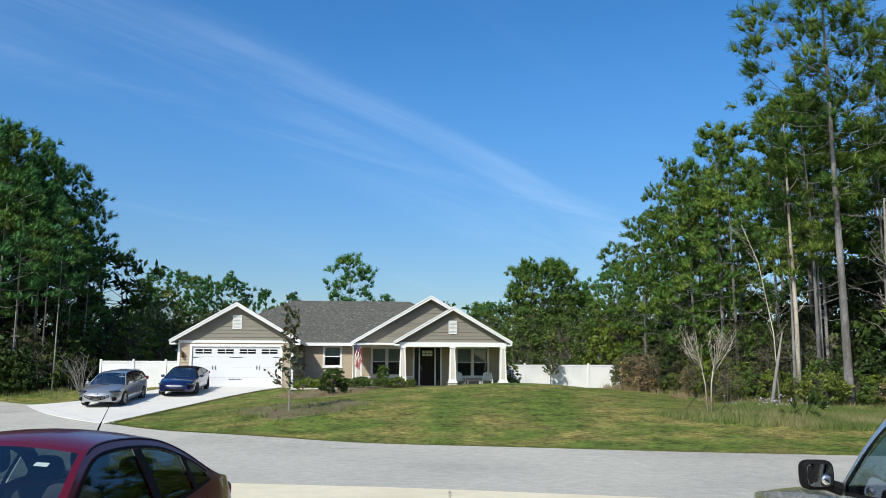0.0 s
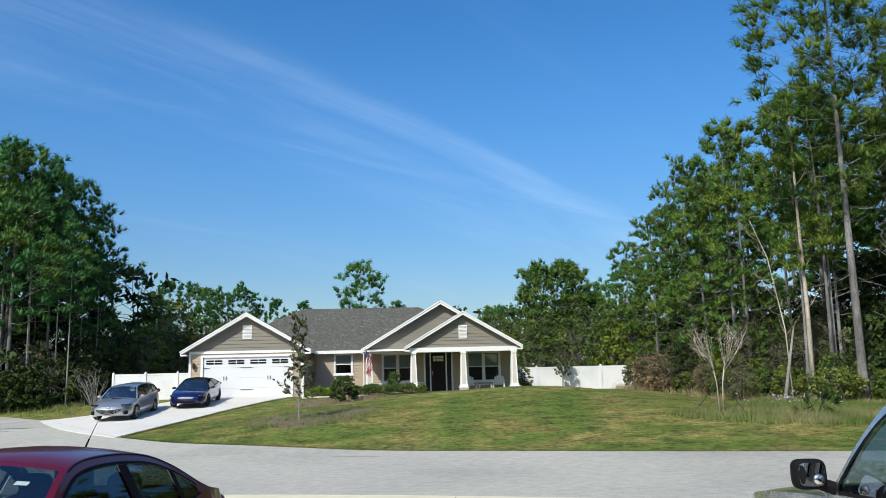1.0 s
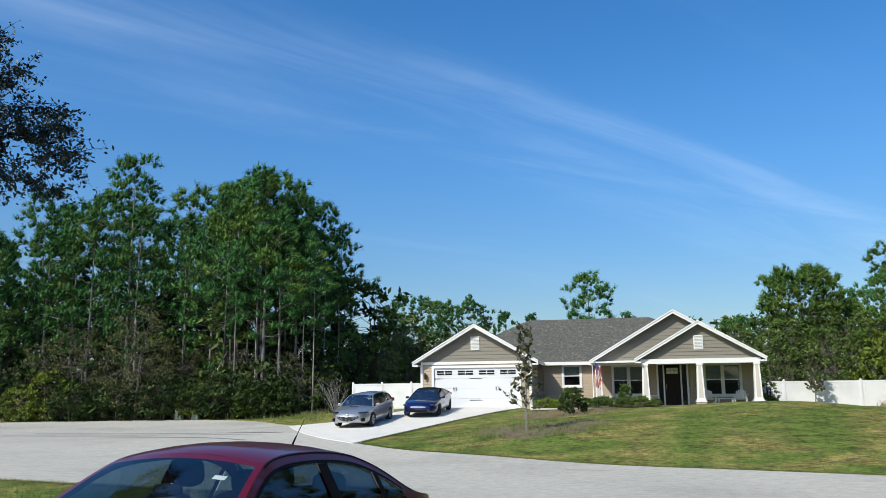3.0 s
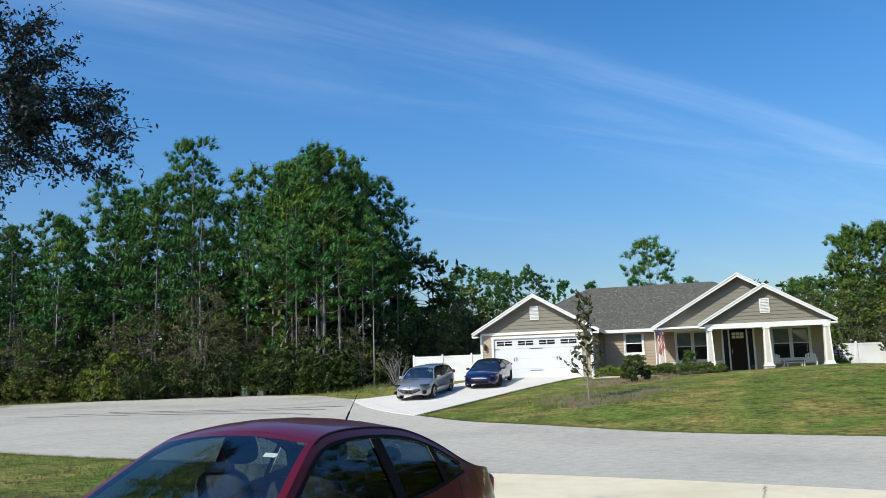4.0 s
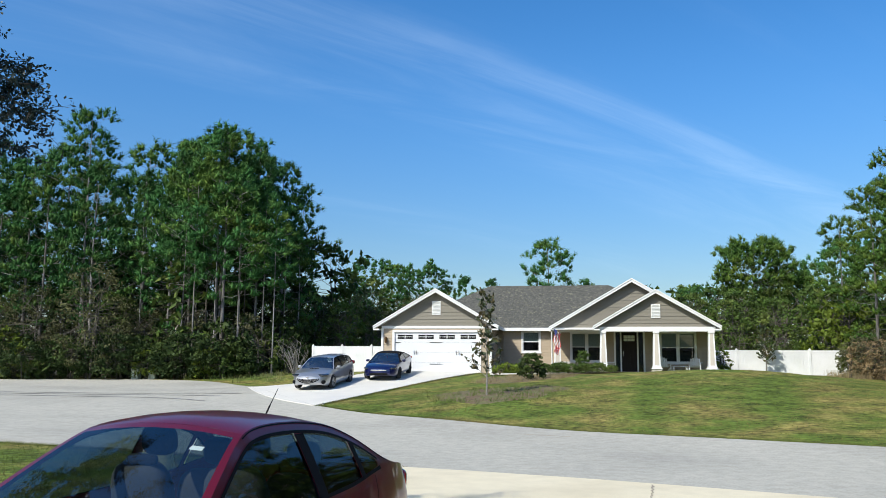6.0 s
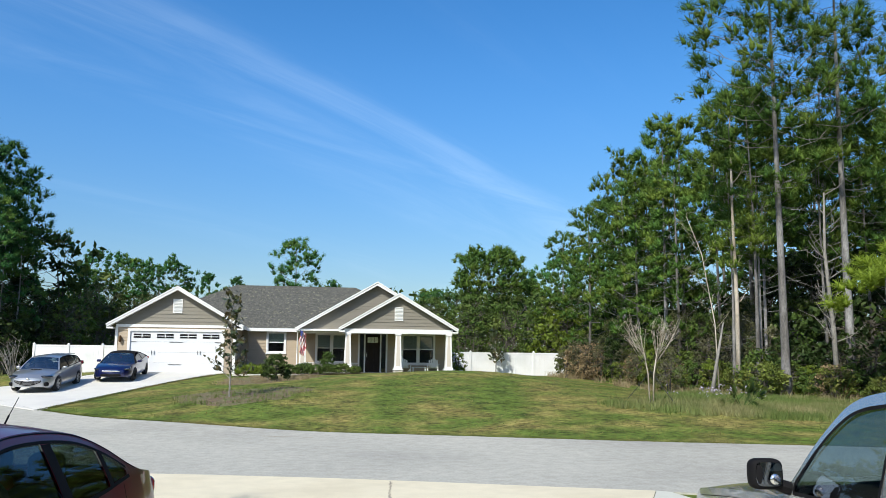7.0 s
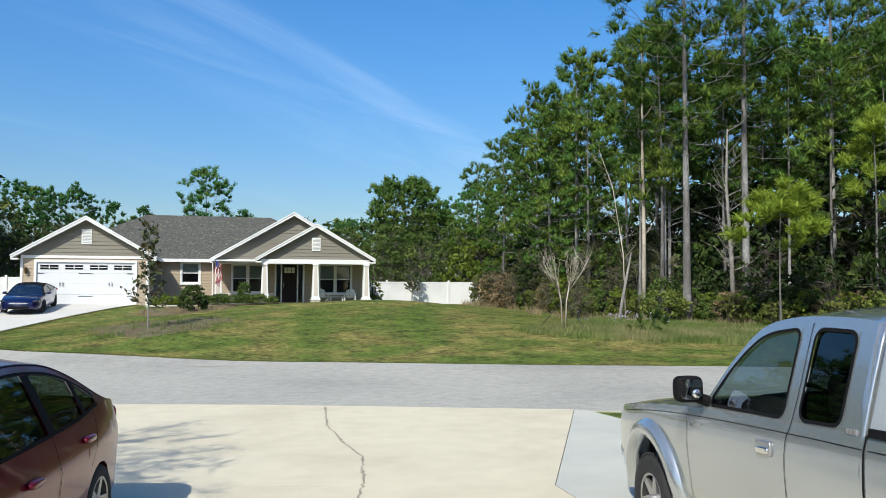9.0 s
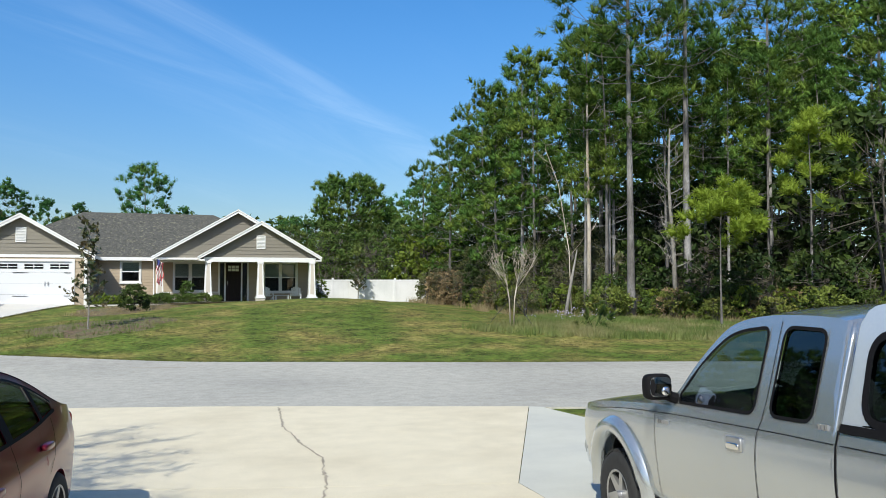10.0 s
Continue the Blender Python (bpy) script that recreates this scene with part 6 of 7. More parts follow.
_nb = np.stack([_rg.uniform(5.6, 16, 30000), _rg.uniform(5, 12.5, 30000)], 1)
_ny = np.interp(_nb[:, 0], [a for a, b in NEAR_EDGE[::-1]], [b for a, b in NEAR_EDGE[::-1]])
_nb = _nb[(_nb[:, 1] < _ny - 0.03) & (_nb[:, 0] > 5.8 + (_nb[:, 1] - 6.6) * 0.42)]
blades("lawn_grass", _nb, _rg, M["grass_dry"], 0.07, 0.010, "thin straw-coloured verge grass", 0.6)
_wb = scatter_clumps(260, 14, -4.8, 0.6, 28.6, 34.6, 0.1, lambda x, y: ((x + 2.3) / 2.5) ** 2 + ((y - 31.6) / 3.0) ** 2 < 1)
blades("weeds", _wb, _rg, M["grass_tall"], 0.16, 0.012, "thin dry weeds in the mulch ring")
_wb = scatter_clumps(240, 14, -4.2, 0.6, 37.2, 43.2, 0.1, lambda x, y: ((x + 1.9) / 2.4) ** 2 + ((y - 40.2) / 2.8) ** 2 < 1)
blades("weeds", _wb, _rg, M["grass_dry"], 0.16, 0.014, "thin straw-coloured weeds in the brown bed")
# pale blooms by the wood's edge
_fl = scatter_clumps(14, 7, 12.8, 16.4, 27.2, 30.0, 0.12, lambda x, y: True)
_v, _f = leaf_quads(np.stack([_fl[:, 0], _fl[:, 1], heights(_fl[:, 0], _fl[:, 1]) + _rg.uniform(0.25, 0.6, len(_fl))], 1), _rg, 0.05)
tagged(new("wild_flowers", crown_mesh("wild_flowers", _v, _f, M["flower"])), "pale lilac wild flowers at the wood's edge", "flowers", kind="stuff")

# ---- live oak whose boughs hang over the near lawn ----
oak = thing("oak_tree", "live oak with small leaves and long boughs, coloured dark as if backlit", "tree")
_rg = np.random.default_rng(17)
_base = Vector((-9.2, 4.2, ground_z(-9.2, 4.2)))
_v, _f = tube_data([_base - Vector((0, 0, 0.3)), _base + Vector((0.1, 0.1, 1.2)), _base + Vector((0.5, 0.4, 2.6)), _base + Vector((0.8, 0.4, 3.6))], [0.36, 0.27, 0.22, 0.16], 10)
mesh_ob("trunk", _v, _f, M["bark_grey"], oak, smooth=True)
_v, _f, _cen = [], [], []
_fork = _base + Vector((0.7, 0.4, 3.2))
# sprigs at the end of the long bough over the lawn (x, z), then unseen shading ends
_sprigs = [(-5.72, 5.33), (-5.39, 5.22), (-5.13, 5.28), (-5.5, 4.94), (-5.11, 4.83), (-4.81, 4.96), (-5.62, 4.72), (-5.23, 4.58), (-4.86, 4.61), (-4.53, 4.74), (-5.41, 4.45), (-5.03, 4.35), (-4.67, 4.37), (-4.34, 4.43), (-5.6, 4.31), (-5.15, 4.21),
           (-4.78, 4.16), (-4.42, 4.22), (-4.1, 4.21), (-4.83, 3.99), (-4.53, 3.89), (-4.24, 3.94), (-4.1, 3.99), (-4.85, 3.71), (-4.55, 3.75), (-4.32, 3.68), (-5.65, 3.95), (-5.38, 3.79), (-5.36, 3.50), (-5.5, 3.58), (-5.61, 3.36)]
_ends = [(x, 6.85 + 0.25 * math.sin(7 * x), z) for x, z in _sprigs]
_near = len(_ends)
_hub = Vector((-5.5, 6.9, 4.5))
tube_data([_fork, _fork.lerp(_hub, 0.5) + Vector((0, 0, 0.4)), _hub], [0.08, 0.035, 0.012], 7, _v, _f)
# crown ends out of view, set where they throw shade on drive and lawn
_ends += [(-7, 7.5, 6.2), (-10, 7.4, 5.6), (-12, 4, 5.4), (-8, 1.0, 6.4), (-6, 2.0, 6.6), (-9.5, 3.5, 7.2), (-5.8, 4.2, 6.2), (-5.0, 5.4, 6.2), (-4.2, 4.3, 5.9), (-4.7, 3.4, 6.0), (-4.9, 6.2, 6.1), (-3.7, 4.9, 5.9), (-5.4, 4.8, 6.0), (-4.6, 5.8, 6.1), (-4.1, 5.6, 6.0), (-4.4, 6.8, 6.1), (-4.9, 4.2, 6.1), (-3.9, 3.8, 6.0), (-4.4, 5.0, 5.8), (-4.3, 3.0, 6.0), (-4.8, 2.9, 6.1), (-5.2, 3.4, 6.0), (-4.0, 2.6, 5.9), (-5.5, 2.7, 6.1), (-5.2, 3.0, 6.3), (-4.6, 3.9, 6.1), (-5.4, 4.4, 6.2),
          (-13.6, 7.2, 5.1), (-12.5, 7.4, 5.1), (-11.9, 6.0, 5.1), (-12.3, 5.5, 5.5), (-13.5, 6.0, 5.4), (-11.2, 6.8, 5.3), (-14.5, 7.5, 5.2)] + [(-13.4 + 1.5 * math.sin(k * 2.4) - 0.05 * k, 6.4 + 1.0 * math.cos(k * 2.4), 5.3 + 0.3 * math.sin(k * 1.7)) for k in range(16)]
for _i, _e in enumerate(_ends):
    _e = Vector(_e)
    _mid = _hub + Vector((0.15 * math.sin(_i * 2.1), 0.2 * math.sin(_i * 1.3), 0.35 * math.sin(_i * 0.7))) if _i < _near else _fork.lerp(_e, 0.5) + Vector((0, 0, 0.45))
    if _i < _near:
        tube_data([_hub, _mid, _mid.lerp(_e, 0.5) + Vector((0.04, 0, 0.08 * math.sin(_i * 3.3))), _e], [0.014, 0.010, 0.006, 0.003], 5, _v, _f)
    else:
        tube_data([_fork, _mid, _e], [0.06, 0.016, 0.004], 6, _v, _f)
    _fine = _i < _near
    for _k in range(20 if _fine else 40):
        _u = 1.0 if _k < 3 else (_rg.uniform(0.80, 1.0) if _fine else _rg.uniform(0.45, 1.0) ** 0.6)
        _a = _fork.lerp(_mid, _u * 2) if _u < 0.5 else _mid.lerp(_e, _u * 2 - 1)
        _d = Vector((_rg.normal(), _rg.normal(), _rg.normal() * 0.8)) * (0.11 if _fine else 0.26) + (_e - _mid).normalized() * (0.07 if _fine else 0.16)
        tube_data([_a, _a + _d * 0.5 + Vector((0, 0, 0.02)), _a + _d], [0.004, 0.003, 0.0015], 3, _v, _f)
        for _w in range(26 if _fine else 18):
            _cen.append(np.array(_a + _d * _rg.uniform(0.1, 1.12)) + _rg.normal(size=3) * 0.028)
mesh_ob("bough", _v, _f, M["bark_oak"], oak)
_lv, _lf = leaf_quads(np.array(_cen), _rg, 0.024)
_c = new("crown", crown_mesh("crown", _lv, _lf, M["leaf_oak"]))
_c.parent = oak

# ---- cars ----
def curve_of(pts, n=120):
    """A smooth function through (y, value) pairs."""
    line = smooth_line([(a, b, 0) for a, b in pts], n)
    ys, vs = np.array([p.x for p in line]), np.array([p.y for p in line])
    o = np.argsort(ys)
    ys, vs = ys[o], vs[o]
    return lambda y: float(np.interp(y, ys, vs))


class Shell:
    """The outer form of a car: x to its right, y ahead, z up, from the ground at its middle."""

    def __init__(s, length, width, sill, wheels, wheel_r, arch, belt, plan, prof, cowl, deck, roof=None, roof_half=0.55, hood_crown=0.05, deck_crown=0.03):
        s.L, s.W, s.sill, s.wheels, s.wr, s.arch = length, width, sill, wheels, wheel_r, arch
        s.belt, s.plan = curve_of(belt), curve_of(plan)
        s.prof, s.cowl, s.deck, s.roof_half = prof, cowl, deck, roof_half
        s.arc = curve_of(roof) if roof else None
        s.top = max(b for _, b in roof) if roof else 0
        s.hood_crown, s.deck_crown = hood_crown, deck_crown

    def lower(s, y):
        z = s.sill
        for w in s.wheels:
            d = s.arch ** 2 - (y - w) ** 2
            if d > 0:
                z = max(z, s.wr + math.sqrt(d) * 1.0)
        e = s.L / 2 - abs(y)
        if e < 0.25:
            z = max(z, s.sill + 0.02 + (0.25 - e) * 0.25)
        return z

    def side(s, y, z):
        b = s.belt(y)
        p, w = s.prof, s.plan(y) * s.W / 2
        if z <= b:
            u = (z - s.sill) / (b - s.sill)
            return w * float(np.interp(u, [a for a, _ in p], [c for _, c in p]))
        xb = w * p[-1][1]
        u = min((z - b) / (s.top - b), 1.0)
        return xb + (s.roof_half - xb) * (u ** 1.12)

    def stations(s, a, b, step=0.07):
        ys = list(np.linspace(a, b, max(2, int((b - a) / step))))
        for w in s.wheels:
            ys += [w + s.arch * math.sin(t) for t in np.linspace(-1.55, 1.55, 15) if a < w + s.arch * math.sin(t) < b]
        return sorted(ys)

    def body(s, mat, parent, label, nrow=10):
        v, f = [], []
        ys = s.stations(-s.L / 2, s.L / 2)
        for sg in (-1, 1):
            rows = []
            for y in ys:
                lo, b = s.lower(y), s.belt(y)
                zs = [lo + (b - lo) * (k / nrow) for k in range(nrow + 1)]
                rows.append([(sg * s.side(y, z), y, z) for z in zs] if sg > 0 else [(sg * s.side(y, z), y, z) for z in zs][::-1])
            # wheel-arch returns
            grid_data(rows, v, f)
            ret = [[(sg * s.side(y, s.lower(y)), y, s.lower(y)), (sg * (s.side(y, s.lower(y)) - 0.12), y, s.lower(y))] for y in ys]
            grid_data(ret, v, f)
        for y0, y1, cr, e, bulge in ((s.cowl, s.L / 2, s.hood_crown, 1, 0.10), (-s.L / 2, s.deck, s.deck_crown, -1, 0.07)):
            rows = []
            for y in np.linspace(y0, y1, 14):
                xb, b = s.side(y, s.belt(y)), s.belt(y)
                near = ((y - y0) if e > 0 else (y1 - y)) / (y1 - y0)
                rows.append([(xb * u, y + e * bulge * 0.5 * (1 - abs(u) ** 2.2) * near ** 3, b + cr * (1 - abs(u) ** 2.4)) for u in np.linspace(-1, 1, 15)])
            grid_data(rows, v, f)
        for e, bulge, cr in ((1, 0.10, s.hood_crown), (-1, 0.07, s.deck_crown)):
            y = e * s.L / 2
            lo, b = s.lower(y), s.belt(y)
            rows = []
            for k in range(nrow + 1):
                z = lo + (b - lo) * k / nrow
                w = s.side(y, z)
                q = math.sin(math.pi * min(max(k / nrow, 0.0), 1.0)) * 0.5 + 0.5
                rows.append([(w * u, y + e * bulge * (1 - abs(u) ** 2.2) * (q if 0 < k < nrow else 0.5) * (0 if abs(u) == 1 else 1), z + (cr * (1 - abs(u) ** 2.4) if k == nrow else 0)) for u in np.linspace(-1, 1, 15)])
            grid_data(rows, v, f)
        ob = mesh_ob("body", v, f, mat, parent, label, smooth=True)
        return ob

    def cabin(s, mat, parent, windows, front, back, roof_y, trim=0.05, screen=True, glass_side=None, glass_front=None, glass_back=None, frame_mat=None):
        """The glasshouse from the cowl to the deck: pillars and roof as one skin, each pane a part."""
        roof_v, roof_f = [], []
        frame = frame_mat or mat
        a, b = back, front
        cuts = sorted({a, b, *[w for p in windows for w in p]})
        ys = sorted({*cuts, *np.linspace(a, b, 40)})
        for sg in (-1, 1):
            glass_cells = {}
            v, f = [], []
            for y0, y1 in zip(ys, ys[1:]):
                win = next((i for i, (p, q) in enumerate(windows) if p - 1e-6 <= y0 and y1 <= q + 1e-6), None)
                cols = []
                for y in (y0, y1):
                    zb, zt = s.belt(y), max(s.arc(y), s.belt(y) + 0.002)
                    g0, g1 = min(zb + 0.025, zt), max(zt - trim, min(zb + 0.026, zt))
                    cols.append([(sg * s.side(y, z), y, z) for z in (zb, g0, g0 + (g1 - g0) * 0.33, g0 + (g1 - g0) * 0.66, g1, zt)])
                for k in range(5):
                    quad = [cols[0][k], cols[1][k], cols[1][k + 1], cols[0][k + 1]]
                    if win is not None and 1 <= k <= 3:
                        gv, gf = glass_cells.setdefault(win, ([], []))
                        n = len(gv)
                        gv += [(p[0] - sg * 0.008, p[1], p[2]) for p in quad]
                        gf.append((n, n + 1, n + 2, n + 3))
                    else:
                        n = len(v)
                        v += quad
                        f.append((n, n + 1, n + 2, n + 3))
            mesh_ob("pillar_frame", v, f, frame, parent)
            for i, (gv, gf) in glass_cells.items():
                g = mesh_ob("side_window", gv, gf, (glass_side or [G_CAR] * 9)[i], parent)
                merge(g)
                g.visible_shadow = False
        # roof, windscreen and rear screen across the car
        us = [-1, -0.93, -0.6, -0.3, 0, 0.3, 0.6, 0.93, 1]
        yy = sorted({*np.linspace(a, b, 36), roof_y[0], roof_y[1]})
        gl = {"f": ([], []), "b": ([], [])}
        for y0, y1 in zip(yy, yy[1:]):
            mid = (y0 + y1) / 2
            for u0, u1 in zip(us, us[1:]):
                quad = []
                for y, u in ((y0, u0), (y0, u1), (y1, u1), (y1, u0)):
                    zt = max(s.arc(y), s.belt(y) + 0.002)
                    x = s.side(y, zt)
                    bow = 0.060 * (1 - u * u)
                    t = min((zt - s.belt(y)) / (s.top - s.belt(y)), 1)
                    fw = 0.10 * (1 - u * u) * (1 - t)
                    quad.append((x * u, y + (fw if mid > roof_y[1] else -fw if mid < roof_y[0] else 0), zt + bow * t))
                inner = abs((u0 + u1) / 2) < 0.93
                key = "f" if mid > roof_y[1] + 0.03 and mid < front - 0.03 else "b" if mid < roof_y[0] - 0.03 and mid > back + 0.03 else None
                tv, tf = gl[key] if (key and inner and screen) else (roof_v, roof_f)
                n = len(tv)
                tv += quad
                tf.append((n, n + 1, n + 2, n + 3))
        r = mesh_ob("roof", roof_v, roof_f, mat, parent, smooth=True)
        merge(r)
        out = {"roof": r}
        for key, nm, g in (("f", "windscreen", glass_front or G_WIND), ("b", "rear_window", glass_back or G_CAR)):
            if gl[key][0]:
                o = mesh_ob(nm, *gl[key], g, parent, smooth=True)
                merge(o)
                o.visible_shadow = False
                out[nm] = o
        return out

    def seam(s, pts, parent, sg=1, w=0.006, mat=None, name="seam", lift=0.003):
        line = smooth_line([(y, z, 0) for y, z in pts], max(8, len(pts) * 6)) if len(pts) > 2 else [Vector((*pts[0], 0)).lerp(Vector((*pts[1], 0)), k / 10) for k in range(11)]
        rows = []
        for i, p in enumerate(line):
            d = (line[min(i + 1, len(line) - 1)] - line[max(i - 1, 0)]).normalized()
            n = Vector((-d.y, d.x, 0)) * w
            rows.append([(sg * (s.side(q.x, q.y) + lift), q.x, q.y) for q in (p - n, p + n)])
        v, f = grid_data(rows)
        return mesh_ob(name, v, f, mat or M["black"], parent)


def merge(ob):
    bm = bmesh.new()
    bm.from_mesh(ob.data)
    bmesh.ops.remove_doubles(bm, verts=bm.verts[:], dist=0.0008)
    bmesh.ops.recalc_face_normals(bm, faces=bm.faces[:])
    bm.to_mesh(ob.data)
    bm.free()
    ob.data.polygons.foreach_set("use_smooth", [True] * len(ob.data.polygons))


def lathe(profile, axis_x, n=32):
    """Turns (offset along x, radius) pairs round the x axis."""
    rows = []
    for k in range(n + 1):
        t = 2 * math.pi * k / n
        rows.append([(axis_x + a, r * math.cos(t), r * math.sin(t)) for a, r in profile])
    return grid_data(rows)


def wheel(parent, x, y, z, r, w, sg, spokes=5, tread=False, rim_mat="alloy"):
    o = new("wheel")
    o.parent = parent
    o.matrix_basis = pose(x, y, z)
    h = w / 2
    rr = r * (0.58 if tread else 0.68)
    v, f = lathe([(-h * 0.9, rr), (-h, r * 0.8), (-h * 0.92, r * 0.94), (-h * 0.7, r), (h * 0.7, r), (h * 0.92, r * 0.94), (h, r * 0.8), (h * 0.9, rr), (-h * 0.9, rr)], 0)
    ty = mesh_ob("tyre", v, f, M["rubber"], o, smooth=True)
    if tread:
        v, f = [], []
        for k in range(30):
            t = 2 * math.pi * k / 30
            for q, off in ((-0.62, 0.0), (-0.2, 0.1), (0.2, 0.0), (0.62, 0.1)):
                c = Vector((q * h, math.cos(t + off) * r, math.sin(t + off) * r))
                rad = Vector((0, math.cos(t + off), math.sin(t + off)))
                tan = Vector((0, -math.sin(t + off), math.cos(t + off)))
                n = len(v)
                for du in (-0.19, 0.19):
                    for dt in (-0.028, 0.028):
                        for dr in (-0.004, 0.011):
                            v.append(c + Vector((du * h, 0, 0)) + tan * dt + rad * dr)
                f += [(n, n + 1, n + 3, n + 2), (n + 4, n + 6, n + 7, n + 5), (n, n + 4, n + 5, n + 1), (n + 2, n + 3, n + 7, n + 6), (n + 1, n + 5, n + 7, n + 3)]
        mesh_ob("tread", v, f, M["rubber"], ty)
    v, f = lathe([(sg * h * 0.86, rr), (sg * h * 0.8, rr * 0.93), (sg * h * 0.1, rr * 0.88), (sg * h * 0.05, 0.01)], 0)
    mesh_ob("rim_barrel", v, f, M["dark_metal"], o, smooth=True)
    bm = bmesh.new()
    for k in range(spokes):
        m = Matrix.Rotation(2 * math.pi * k / spokes + 0.3, 4, "X")
        pts = [(sg * h * 0.72, -0.19 * rr, 0.12 * rr), (sg * h * 0.72, 0.19 * rr, 0.12 * rr), (sg * h * 0.84, 0.12 * rr, 0.97 * rr), (sg * h * 0.84, -0.12 * rr, 0.97 * rr)]
        vs = [bm.verts.new(m @ Vector(p)) for p in pts] + [bm.verts.new(m @ (Vector(p) - Vector((sg * 0.03, 0, 0)))) for p in pts]
        for q in ((0, 1, 2, 3), (7, 6, 5, 4), (0, 4, 5, 1), (1, 5, 6, 2), (2, 6, 7, 3), (3, 7, 4, 0)):
            bm.faces.new([vs[i] for i in q])
    bmesh.ops.create_cone(bm, cap_ends=True, segments=16, radius1=0.2 * rr, radius2=0.16 * rr, depth=0.06, matrix=Matrix.Translation((sg * h * 0.76, 0, 0)) @ Matrix.Rotation(sg * math.pi / 2, 4, "Y"))
    part("rim", bm, M[rim_mat], o)
    v, f = lathe([(sg * h * 0.90, rr * 1.0), (sg * h * 0.93, rr * 0.97), (sg * h * 0.86, rr * 0.91)], 0)
    mesh_ob("rim_lip", v, f, M[rim_mat], o, smooth=True)
    return o


def blob(name, centre, size, mat, parent, label="", power=0.6, turn=(0, 0, 0), seg=16):
    """A softly squared block: an ellipsoid with flattened sides."""
    bm = bmesh.new()
    bmesh.ops.create_uvsphere(bm, u_segments=seg, v_segments=seg // 2 + 2, radius=1)
    m = pose(*centre, *turn)
    for q in bm.verts:
        c = [math.copysign(abs(a) ** power, a) for a in q.co]
        q.co = m @ Vector((c[0] * size[0], c[1] * size[1], c[2] * size[2]))
    return part(name, bm, mat, parent, label, smooth=True)


def seats(parent, ys, zs=0.55, half=0.36, floor=(0.0, 1.0, 0.3), dash=None):
    for y in ys:
        for sg in (-1, 1):
            st = blob("seat", (sg * half, y, zs), (0.25, 0.27, 0.10), M["seat"], parent, "dark cloth seat")
            blob("backrest", (sg * half, y - 0.30, zs + 0.36), (0.23, 0.09, 0.34), M["seat"], st, turn=(-14, 0, 0))
            blob("headrest", (sg * half, y - 0.42, zs + 0.80), (0.13, 0.06, 0.10), M["seat"], st, turn=(-10, 0, 0))
    part("cabin_floor", boxes((-half - 0.30, half + 0.30, floor[0], floor[1], floor[2] - 0.04, floor[2])), M["seat"], parent)
    if dash:
        blob("dashboard", (0, dash[0], dash[1]), (half + 0.28, 0.22, 0.16), M["black"], parent)
        path = [(-half + 0.18 * math.cos(t), 0.0, 0.18 * math.sin(t)) for t in np.linspace(0, 2 * math.pi, 25)]
        mt = pose(0, dash[0] - 0.34, dash[1] + 0.06, -22)
        v, f = tube_data([mt @ Vector(p) for p in path], [0.016] * 25, 6)
        mesh_ob("steering_wheel", v, f, M["black"], parent, smooth=True)


def rounded_frame(sh, outline, r, parent, sg, fill, w=0.012):
    """Rounds off a side window's corners with body-coloured gussets and runs a black seal round it."""
    pts = [Vector((a, b)) for a, b in outline]
    ring, v, f = [], [], []
    for i, p in enumerate(pts):
        d0, d1 = pts[i - 1] - p, pts[(i + 1) % len(pts)] - p
        k = min(r, d0.length * 0.48, d1.length * 0.48)
        a, b = p + d0.normalized() * k, p + d1.normalized() * k
        arc = [(a * (1 - t) ** 2 + p * 2 * t * (1 - t) + b * t * t) for t in np.linspace(0, 1, 7)]
        v = [p + (d0.normalized() + d1.normalized()) * -0.010] + arc
        f = [(0, q, q + 1) for q in range(1, 7)]
        mesh_ob("window_corner", [(sg * (sh.side(q.x, q.y) + 0.003), q.x, q.y) for q in v], f, fill, parent)
        ring += arc
    ring.append(ring[0])
    rows = []
    for i, p in enumerate(ring):
        d = ring[min(i + 1, len(ring) - 1)] - ring[max(i - 1, 0)]
        n = Vector((-d.y, d.x)).normalized() * w
        rows.append([(sg * (sh.side(q.x, q.y) + 0.006), q.x, q.y) for q in (p - n, p + n)])
    mesh_ob("window_seal", *grid_data(rows), M["black"], parent, "black rubber window seal")


SEDAN_PROF = [(0, 0.90), (0.12, 0.975), (0.35, 1.0), (0.62, 0.995), (0.85, 0.965), (1.0, 0.915)]


def plate(parent, y, z, sg):
    p = part("number_plate", boxes((-0.16, 0.16, min(y, y + sg * 0.012), max(y, y + sg * 0.012), z - 0.07, z + 0.07)), M["paper"], parent, "number plate with plain bars")
    part("bar", boxes((-0.12, 0.12, min(y + sg * 0.012, y + sg * 0.015), max(y + sg * 0.012, y + sg * 0.015), z - 0.03, z + 0.03)), M["dark_metal"], p)


def door_handle(sh, parent, y, z, sg, mat):
    x = sh.side(y, z)
    blob("door_handle", (sg * (x + 0.012), y, z), (0.022, 0.095, 0.018), mat, parent)


